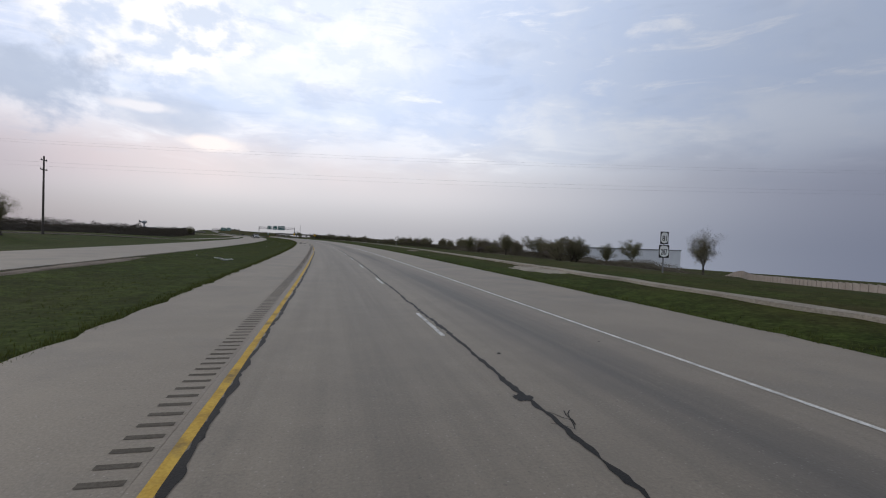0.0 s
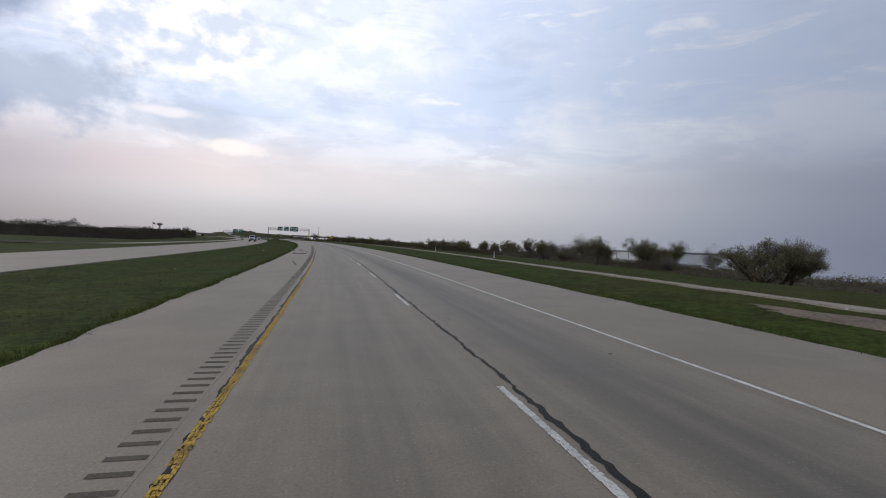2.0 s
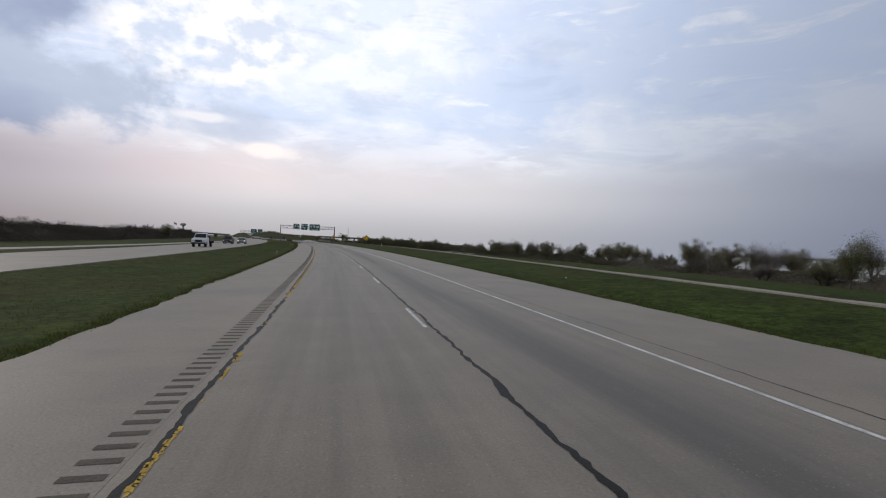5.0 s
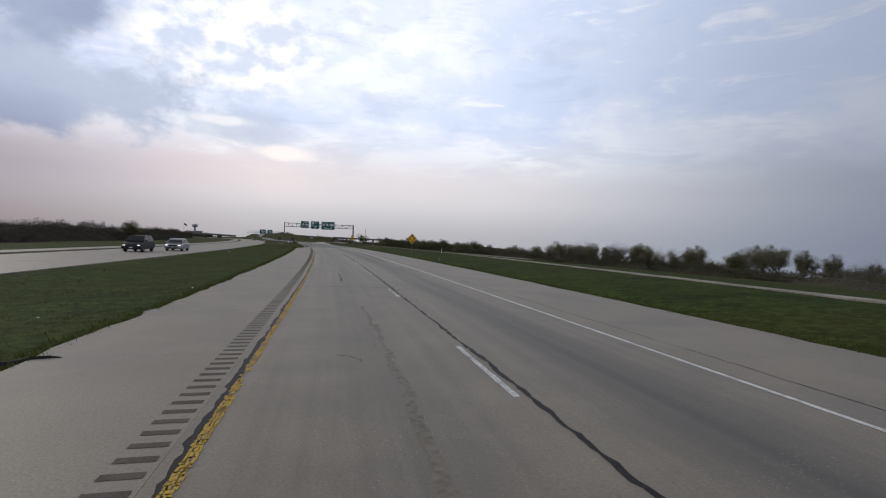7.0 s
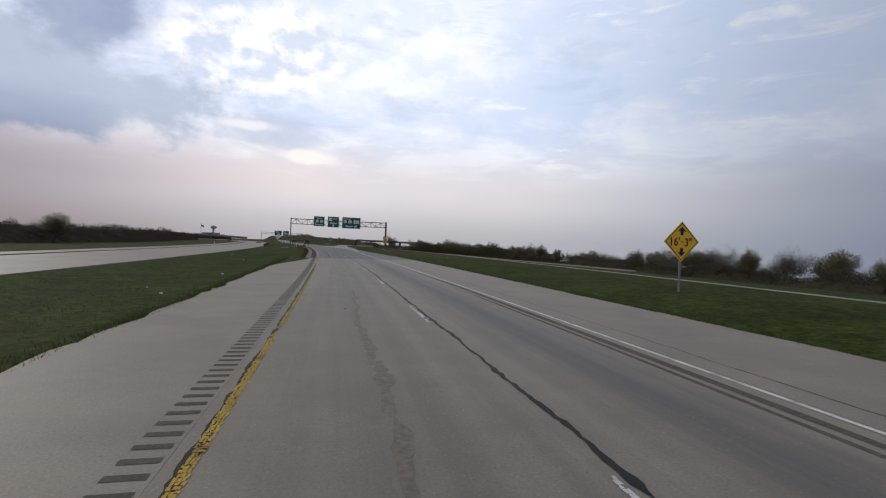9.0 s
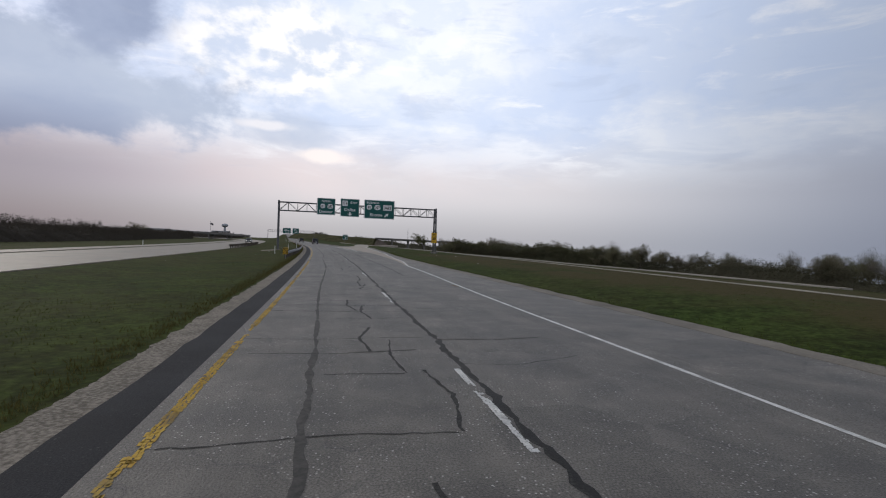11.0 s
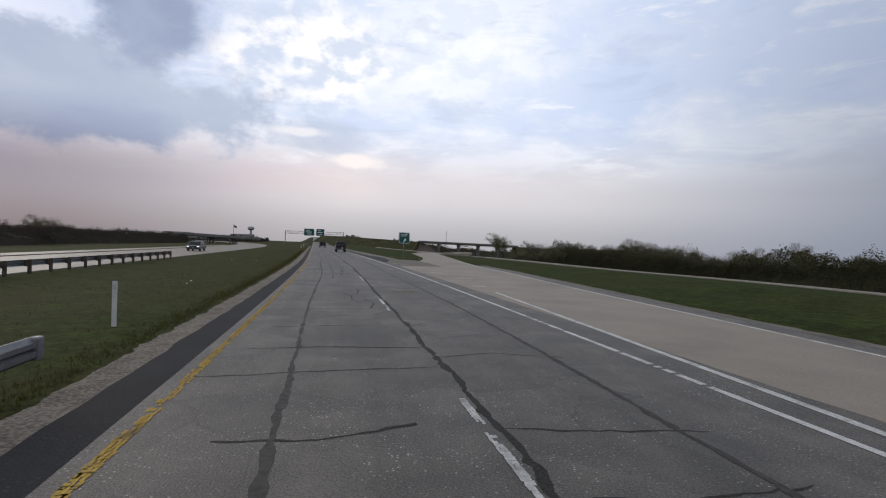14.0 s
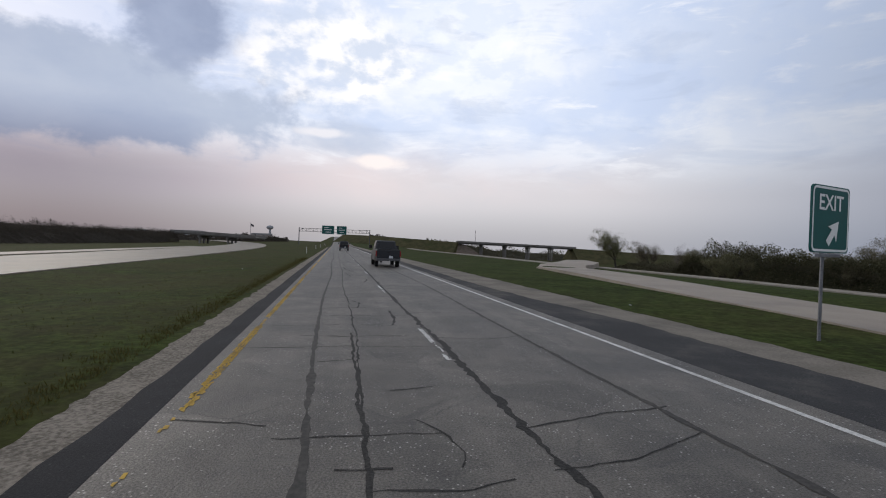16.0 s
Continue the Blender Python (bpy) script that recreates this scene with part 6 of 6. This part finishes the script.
def exit_speed_sign():
    r = tagged(new("exit_speed_sign"), "yellow EXIT 30 MPH advisory sign on the gantry leg", "road sign")
    bm = bmesh.new()
    outline_plate(bm, round_rect(1.15, 0.62, 0.05, 3, 0, 0.78), -0.015, 0.015)
    part("panel", bm, M_yellow_sign, r)
    bm = bmesh.new()
    outline_plate(bm, round_rect(1.15, 1.4, 0.05, 3, 0, -0.26), -0.015, 0.015)
    part("panel", bm, M_yellow_sign, r)
    for w, h, cz in ((1.07, 0.54, 0.78), (1.07, 1.32, -0.26)):
        bm = bmesh.new()
        frame_band(bm, w, h, 0.05, 0.035, -0.019, 0, cz)
        part("border", bm, M_black, r, "black border")
    letters("EXIT", 0, -0.021, 0.78, 0.28, r, M_black, 0.75, 0.015)
    letters("30", 0, -0.021, -0.06, 0.55, r, M_black, 0.74, 0.03)
    letters("M.P.H.", 0, -0.021, -0.68, 0.2, r, M_black, 0.62, 0.01)
    bm = bmesh.new()
    box(bm, -0.62, 0.62, 0.02, 0.1, 1.2, 1.32, 0.01)
    part("lamp_bar", bm, M_trim, r, "dark lamp bar")
    return r


exit_speed_sign().matrix_world = put(G1 - 1.15, 20.15, 2.8) @ Matrix.Diagonal((0.92, 1, 0.92, 1))


def object_marker():
    r = tagged(new("object_marker"), "yellow and black striped hazard marker at the rail's end", "road sign")
    w, h = 0.62, 0.78
    bm = bmesh.new()
    outline_plate(bm, round_rect(w, h, 0.03, 2), -0.01, 0.01)
    part("panel", bm, M_yellow_sign, r)
    for k in range(-2, 4):
        pts = []
        c = k * 0.26
        poly = [(-w / 2, c), (w / 2, c - 0.62), (w / 2, c - 0.49), (-w / 2, c + 0.13)]
        poly = [(x, min(h / 2 - 0.01, max(-h / 2 + 0.01, z))) for x, z in poly]
        if max(z for _, z in poly) - min(z for _, z in poly) < 0.1:
            continue
        bm = bmesh.new()
        outline_plate(bm, poly, -0.018, -0.011)
        part("stripe", bm, M_black, r)
    sign_post(r, 0, -1.2, 0.2, 0.035, 0.03)
    return r


# ---------------------------------------------------------------- guardrails
def guardrail(s0, s1, x, face, label, ground=0.0, back=False):
    """W-beam on timber posts; face: -1 or 1, the side the beam is on."""
    g = tagged(new("guardrail"), label, "guardrail", "guardrails")
    prof = [(0.0, 0.30), (0.03, 0.27), (0.08, 0.24), (0.08, 0.18), (0.02, 0.15), (0.08, 0.12), (0.08, 0.06), (0.03, 0.03), (0.0, 0.0)]
    prof = prof + [(a - 0.008, b) for a, b in prof[::-1]]
    line = x if callable(x) else (lambda s: x)
    n = int((s1 - s0) / 2.0)
    verts, faces = [], []
    k = len(prof)
    for i in range(n + 1):
        s = s0 + (s1 - s0) * i / n
        for a, b in prof:
            verts.append(at(s, line(s) + face * (0.16 + a), ground + 0.42 + b))
        if i:
            faces += [((i - 1) * k + j, (i - 1) * k + (j + 1) % k, i * k + (j + 1) % k, i * k + j) for j in range(k)]
    faces += [tuple(range(k)), tuple(n * k + j for j in range(k))[::-1]]
    beam = new("beam", mesh_from("beam", verts, faces, M_steel))
    beam.parent = g
    tagged(beam, "galvanised W-beam")
    bm = bmesh.new()
    rod(bm, (0, 0, -0.4), (0, 0, 0.74), 0.085, 10)
    me = bpy.data.meshes.new("post")
    bm.to_mesh(me)
    bm.free()
    me.materials.append(M_wood)
    bm = bmesh.new()
    box(bm, -0.08, 0.08, -0.1, 0.1, 0.40, 0.715, 0.01)
    me2 = bpy.data.meshes.new("block")
    bm.to_mesh(me2)
    bm.free()
    me2.materials.append(M_wood)
    s = s0 + 0.4
    while s < s1:
        p = new("post", me)
        p.parent = g
        p.matrix_basis = put(s, line(s), ground)
        b = new("block", me2)
        b.parent = g
        b.matrix_basis = put(s, line(s) + face * 0.10, ground)
        s += 1.905
    for s in (s0, s1):
        bm = bmesh.new()
        box(bm, -0.03, 0.075, -0.1, 0.06, 0.43, 0.72, 0.03)
        e = part("end_shoe", bm, M_steel, g, "bent steel end shoe")
        e.matrix_basis = put(s, line(s) + face * 0.18, ground)
    return g


guardrail(382.6, 430.4, lambda s: -3.62 - 0.5 * (1 - smooth(383, 404, s)), 1, "galvanised guardrail on timber posts beside the gravel edge", -0.06)
object_marker().matrix_world = put(382.0, -4.05, 0.70) @ Matrix.Diagonal((0.8, 1, 0.8, 1))
guardrail(416.5, 474.5, -14.3, -1, "galvanised guardrail on timber posts seen from behind", -0.1)


# ---------------------------------------------------------------- delineators
def delineator(s, x, h=1.0):
    d = tagged(new("delineator"), "white flexible delineator post with a reflector in the grass", "delineator", "delineators")
    bm = bmesh.new()
    box(bm, -0.05, 0.05, -0.012, 0.012, -0.2, h, 0.006)
    part("post", bm, M_post_white, d)
    bm = bmesh.new()
    box(bm, -0.035, 0.035, -0.02, -0.0125, h - 0.18, h - 0.08)
    part("reflector", bm, M_lamp_clear, d, "grey reflector")
    d.matrix_world = put(s, x, ground_z(s, x))
    return d


for s, x in ((397.9, -6.3), (421.9, -5.7), (435.3, -4.5), (418.5, -27.2), (560, -4.6), (600, -4.8), (640, -5.0), (700, -5.0), (285.0, 17.0), (112.0, 17.5), (140.0, 17.8)):
    delineator(s, x, 1.0 if x < 0 else 0.7)

# ---------------------------------------------------------------- litter and tyre scraps
def scrap(s, x, length, width, turn_by, seed, label="curled strip of torn black tyre tread on the shoulder"):
    rg = random.Random(seed)
    bm = bmesh.new()
    n = 14
    rows = []
    for i in range(n + 1):
        t = i / n
        c = Vector((length * (t - 0.5), 0.25 * width * math.sin(t * 5 + seed), 0.0))
        w = width * (0.35 + 0.65 * math.sin(math.pi * min(1, t * 1.15))) * rg.uniform(.7, 1.1) / 2
        lift = 0.03 + 0.05 * abs(math.sin(t * 4.2 + seed)) + (0.05 * (t < 0.12))
        rows.append([bm.verts.new(c + Vector((0, -w, 0.004))), bm.verts.new(c + Vector((rg.uniform(-.03, .03), -w * 0.4, lift))), bm.verts.new(c + Vector((0, w * 0.4, lift * rg.uniform(.7, 1)))), bm.verts.new(c + Vector((0, w, 0.004)))])
    for i in range(n):
        for k in range(3):
            bm.faces.new((rows[i][k], rows[i + 1][k], rows[i + 1][k + 1], rows[i][k + 1]))
        bm.faces.new((rows[i][3], rows[i + 1][3], rows[i + 1][0], rows[i][0]))
    bm.faces.new(rows[0])
    bm.faces.new(rows[-1][::-1])
    bmesh.ops.recalc_face_normals(bm, faces=bm.faces)
    o = solo("tyre_scrap", bm, M_rubber, label, "tyre scrap", "tyre scraps")
    o.matrix_world = put(s, x, 0.003 if x > -5 else ground_z(s, x) + 0.01, turn_by)
    return o


scrap(121.2, -3.6, 1.45, 0.34, 4, 1)
scrap(137.2, -3.85, 0.62, 0.22, 4, 2)
scrap(132.4, -4.7, 0.36, 0.18, -30, 3)
scrap(222.4, -5.0, 0.9, 0.3, 20, 5)
scrap(127.7, -2.95, 0.28, 0.12, 60, 6)

bm = bmesh.new()
outline_plate(bm, [(-0.75, 0.0), (-0.2, 0.06), (0.0, -0.05), (0.5, 0.22), (0.62, 0.16), (0.02, -0.2), (-0.3, -0.1)], -0.03, 0.03)
lit = solo("litter_board", bm, M_post_white, "bent strip of white plastic lying in the median grass", "litter")
lit.matrix_world = put(39.7, -8.1, ground_z(39.7, -8.1) + 0.12) @ pose(0, 0, 0, 55, 10, 10)
rg = random.Random(8)
for i in range(46):
    s = rg.uniform(5, 520)
    x = rg.choice((rg.uniform(-13, -5.6), rg.uniform(10.6, 15.5)))
    bm = bmesh.new()
    bmesh.ops.create_icosphere(bm, subdivisions=1, radius=rg.uniform(.03, .07))
    for v in bm.verts:
        v.co *= rg.uniform(.6, 1.3)
        v.co.z *= 0.5
    o = solo("litter", bm, M_post_white, "crumpled scrap of pale litter in the grass", "litter", "scraps of litter")
    o.matrix_world = put(s, x, ground_z(s, x) + 0.02, rg.uniform(0, 360))
for i in range(26):
    s, x = rg.uniform(2, 330), rg.choice((rg.uniform(-1.5, 1.6), rg.uniform(2.2, 4.8), 1.95))
    bm = bmesh.new()
    bmesh.ops.create_icosphere(bm, subdivisions=1, radius=rg.uniform(.02, .045))
    for v in bm.verts:
        v.co *= rg.uniform(.5, 1.4)
        v.co.z = abs(v.co.z) * 0.4
    o = solo("road_crumb", bm, M_tar, "small dark crumb of tar on the pavement", "crumb", "crumbs on the road")
    o.matrix_world = put(s, x, 0.002, rg.uniform(0, 360))


# ---------------------------------------------------------------- power line
def power_pole(s, x, h):
    p = tagged(new("power_pole"), "tall dark timber power pole with two crossarms", "power pole", "power poles")
    bm = bmesh.new()
    rod(bm, (0, 0, -0.5), (0, 0, h), 0.22, 10, 0.13)
    part("pole", bm, M_pole, p)
    for z, w in ((h - 0.8, 1.1), (h - 2.6, 1.2)):
        bm = bmesh.new()
        box(bm, -0.08, 0.08, -w, w, z - 0.09, z + 0.09, 0.01)
        part("crossarm", bm, M_pole, p)
        for y in (-w + 0.1, w - 0.1):
            bm = bmesh.new()
            rod(bm, (0, y, z + 0.09), (0, y, z + 0.32), 0.06, 8)
            part("insulator", bm, M_trim, p)
    p.matrix_world = put(s, x, ground_z(s, x))
    return p


power_pole(110, -51.5, 14.9)
power_pole(74, -66, 13.6)
power_pole(41, 85, 17.2)
for y, za, zb in ((-1.0, 12.75, 12.75), (1.0, 12.75, 12.75), (-1.1, 10.3, 10.3), (1.1, 10.1, 10.1)):
    cu = bpy.data.curves.new("power_cable", "CURVE")
    cu.dimensions, cu.bevel_depth, cu.bevel_resolution = "3D", 0.004, 1
    sp = cu.splines.new("POLY")
    sp.points.add(32)
    a = at(74, -66, za) + Vector((0, y, 0.0))
    b = at(41, 85, zb) + Vector((0, y, 0.0))
    for k, pt in enumerate(sp.points):
        t = k / 32
        q = a.lerp(b, t)
        pt.co = (q.x, q.y, q.z - 1.3 * 4 * t * (1 - t), 1)
    cu.materials.append(M_cable)
    tagged(new("power_cable", cu), "thin dark overhead power cable crossing the road", "power cable", "power cables")


# ---------------------------------------------------------------- right-hand wall, warehouse
wall = tagged(new("boundary_wall"), "long pale panelled boundary wall beyond the trees", "wall")
bm = bmesh.new()
box(bm, -0.12, 0.12, -1.45, 1.45, -0.5, 2.3)
panel_me = bpy.data.meshes.new("panel")
bm.to_mesh(panel_me)
bm.free()
panel_me.materials.append(M_wall)
bm = bmesh.new()
box(bm, -0.18, 0.18, -0.1, 0.1, -0.5, 2.4)
post_me = bpy.data.meshes.new("post")
bm.to_mesh(post_me)
bm.free()
post_me.materials.append(M_wall)
wall_a, wall_b = Vector((62.0, 40.0)), Vector((216.0, 234.0))
wall_turn = math.degrees(math.atan2(wall_b.y - wall_a.y, wall_b.x - wall_a.x)) - 90
for i in range(79):
    for me, ds, nm in ((panel_me, 0.0, "panel"), (post_me, 1.55, "post")):
        q = wall_a + (wall_b - wall_a).normalized() * (3.1 * i + ds)
        o = new(nm, me)
        o.parent = wall
        k = int(np.argmin((LINE_X - q.x) ** 2 + (LINE_Y - q.y) ** 2))
        across = math.cos(LINE_T[k]) * (q.x - LINE_X[k]) + math.sin(LINE_T[k]) * (q.y - LINE_Y[k])
        o.matrix_basis = pose(q.x, q.y, ground_z(float(LINE_S[k]), across), 0, 0, wall_turn)

wh = tagged(new("warehouse"), "large pale flat-roofed warehouse behind the trees", "warehouse")
bm = bmesh.new()
box(bm, -60, 25, -36, 36, -22, 9.5)
part("wall", bm, M_warehouse, wh)
bm = bmesh.new()
box(bm, -60.3, 25.3, -36.3, 36.3, 9.5, 10.1)
part("roof_edge", bm, M_steel, wh, "grey roof edge")
for k in range(9):
    bm = bmesh.new()
    box(bm, -60.15, -60.0, -33 + 8 * k, -32.7 + 8 * k, -6, 9.5)
    part("panel_joint", bm, M_wall, wh)
for k in range(4):
    bm = bmesh.new()
    box(bm, -60.1, -60.0, -20 + 12 * k, -16 + 12 * k, -1, 3)
    part("dock_door", bm, M_steel, wh, "grey dock door")
wh.matrix_world = put(262, 205, -9.5)

# ---------------------------------------------------------------- far overpass on the right, with its embankment
def embankment(name, path, width, label, slope=1.8):
    """A grass bank along points (s, x, top height) with a road on top."""
    verts, faces = [], []
    for i, (s, x, z) in enumerate(path):
        s0, x0, _ = path[max(0, i - 1)]
        s1, x1, _ = path[min(len(path) - 1, i + 1)]
        d = Vector((s1 - s0, x1 - x0)).normalized()
        for off, down in ((-width / 2 - slope * (z + 9), -9), (-width / 2, z), (width / 2, z), (width / 2 + slope * (z + 9), -9)):
            p = at(s - d.y * off, x + d.x * off, 0)
            p.z = down
            verts.append(p)
        if i:
            q = 4 * i
            faces += [(q - 4 + k, q - 3 + k, q + 1 + k, q + k) for k in range(3)]
    n = 4 * (len(path) - 1)
    faces += [(0, 1, 2, 3), (n + 3, n + 2, n + 1, n)]
    me = mesh_from(name, verts, faces, M_bank)
    return tagged(new(name, me), label, "embankment", "", "structure")


embankment("embankment_west", [(835, 8, 7.3), (820, 22, 6.9), (800, 42, 5.8), (785, 62, 4.7), (778, 76, 4.1)], 9, "grassy embankment climbing to the overpass")
embankment("embankment_east", [(772, 150, 2.7), (768, 170, 2.0), (764, 195, 1.0), (758, 240, 0.0), (750, 300, -4.0)], 9, "grassy embankment falling away from the overpass")


def overpass(name, a, b, za, zb, width, spans, depth, label, foot):
    """A beam bridge between two places, with piers, caps and parapets."""
    o = tagged(new(name), label, "bridge")
    d = b - a
    length = Vector((d.x, d.y, 0)).length
    rz = math.degrees(math.atan2(d.y, d.x))
    tilt = math.degrees(math.atan2(zb - za, length))
    o.matrix_world = pose(a.x, a.y, za, 0, -tilt, rz)
    boxed(o, "deck", (0, length, -width / 2, width / 2, -0.35, 0.0), M_bridge, 0.03)
    for y in (-width * 0.36, -width * 0.12, width * 0.12, width * 0.36):
        boxed(o, "girder", (0.1, length - 0.1, y - 0.25, y + 0.25, -depth, -0.352), M_bridge, 0.03)
    for y in (-width / 2 + 0.15, width / 2 - 0.15):
        boxed(o, "parapet", (0, length, y - 0.14, y + 0.14, 0.003, 0.8), M_bridge, 0.03)
    for k in range(1, spans):
        x = length * k / spans
        boxed(o, "pier_cap", (x - 0.5, x + 0.5, -width / 2 + 0.4, width / 2 - 0.4, -depth - 0.9, -depth - 0.002), M_bridge, 0.05)
        for y in (-width * 0.32, 0, width * 0.32):
            bm = bmesh.new()
            rod(bm, (x, y, -depth - 0.9), (x, y, foot - za), 0.45, 12)
            part("pier", bm, M_bridge, o)
    return o


overpass("overpass", at(778, 75), at(772, 152), 4.3, 2.9, 10, 5, 1.1, "concrete beam overpass beyond the exit ramp", -6.0)
overpass("overpass", at(705, -66), at(690, -30), 3.9, 2.4, 8, 3, 0.8, "small concrete overpass above the oncoming road", -3.0)

# ---------------------------------------------------------------- skyline: water tower, mast, flag, low buildings
tower = tagged(new("water_tower"), "pale water tower on the skyline", "water tower")
bm = bmesh.new()
bmesh.ops.create_uvsphere(bm, u_segments=20, v_segments=10, radius=1)
for v in bm.verts:
    v.co = (v.co.x * 6.0, v.co.y * 6.0, 25.5 + v.co.z * 3.6)
part("tank", bm, M_tank, tower)
bm = bmesh.new()
rod(bm, (0, 0, -6), (0, 0, 23), 2.6, 16, 1.8)
part("stem", bm, M_tank, tower)
tower.matrix_world = put(1358, -112.4, -3.0)

mast = tagged(new("radio_mast"), "thin lattice radio mast on the horizon", "mast")
bm = bmesh.new()
for a in range(3):
    t = 2.094 * a
    rod(bm, (0.7 * math.cos(t), 0.7 * math.sin(t), -8), (0.3 * math.cos(t), 0.3 * math.sin(t), 30), 0.12, 5)
for k in range(18):
    for a in range(3):
        t, u = 2.094 * a, 2.094 * (a + 1)
        r0, r1 = 0.7 - 0.4 * k / 18, 0.7 - 0.4 * (k + 1) / 18
        rod(bm, (r0 * math.cos(t), r0 * math.sin(t), -8 + 2.1 * k), (r1 * math.cos(u), r1 * math.sin(u), -5.9 + 2.1 * k), 0.07, 4)
part("lattice", bm, M_steel_dark, mast)
m_at = at(1310, 243)
mast.matrix_world = pose(m_at.x, m_at.y, 0)

flag = tagged(new("flagpole"), "tall flagpole with a drooping grey flag by the skyline", "flagpole")
bm = bmesh.new()
rod(bm, (0, 0, 0), (0, 0, 27), 0.35, 8, 0.2)
part("pole", bm, M_steel, flag)
bm = bmesh.new()
bmesh.ops.create_grid(bm, x_segments=10, y_segments=4, size=0.5)
for v in bm.verts:
    v.co = (0.3 + (v.co.x + 0.5) * 4.6, 0.5 * math.sin(v.co.x * 7), 24.0 + v.co.y * 3.2 - 2.5 * (v.co.x + 0.5))
part("flag", bm, M_bumper, flag, "grey drooping flag")
p = at(1200, -118)
flag.matrix_world = pose(p.x, p.y, -2)


def shed(s, x, w, d, h, wall_m, label):
    b = tagged(new("building"), label, "building", "far buildings")
    bm = bmesh.new()
    box(bm, -w / 2, w / 2, -d / 2, d / 2, -3, h)
    part("wall", bm, wall_m, b)
    bm = bmesh.new()
    prism(bm, [(-d / 2 - 0.4, h), (0, h + d * 0.16), (d / 2 + 0.4, h)], w / 2 + 0.4, None, 0)
    part("roof", bm, M_steel_dark, b, "grey pitched roof")
    for k in range(3):
        bm = bmesh.new()
        box(bm, -w / 2 + w * (k + 0.7) / 4, -w / 2 + w * (k + 1.2) / 4, -d / 2 - 0.05, -d / 2 + 0.02, 1.0, 2.3)
        part("window", bm, M_glass_dark, b)
    b.matrix_world = put(s, x, ground_z(s, x) + 0.3)
    return b


for s, x, w, h, m in ((1050, -150, 22, 6, M_warehouse), (1120, -175, 30, 7, M_wall), (1000, -190, 18, 5, M_warehouse), (1180, -100, 26, 8, M_wall), (980, -120, 14, 5, M_warehouse)):
    shed(s, x, w, 14, h, m, "small pale building on the far hillside")

thicket("far_woods", 880, 1300, lambda s: -75, -330, 6.0, 22000, 0.8, M_brush, "dark distant trees over the hillside", 0.5, 6)
thicket("far_woods", 960, 1400, lambda s: 40, 260, 5.0, 14000, 0.8, M_brush, "dark distant trees beyond the embankment", 0.5, 7)

thicket("far_woods", 800, 860, lambda s: 62, 150, 7.5, 12000, 0.6, M_brush_green, "brown trees behind the overpass", 0.4, 9)
bm = bmesh.new()
outline = [(778.0, 66.0, 4.2), (776.0, 80.0, 2.7), (773.0, 92.0, -5.5), (768.0, 78.0, -6.2), (766.0, 62.0, -6.0)]
vs = [bm.verts.new(Vector((at(s, x).x, at(s, x).y, z))) for s, x, z in outline]
top = bm.verts.new(Vector((at(774.5, 76).x, at(774.5, 76).y, 0.5)))
for i in range(len(vs)):
    bm.faces.new((vs[i], vs[(i + 1) % len(vs)], top))
bmesh.ops.subdivide_edges(bm, edges=bm.edges, cuts=4)
for v in bm.verts:
    v.co.z += 0.3 * noise.noise(v.co * 0.4)
solo("abutment_slope", bm, M_earth, "bare earth slope below the overpass abutment", "slope", "", "structure")
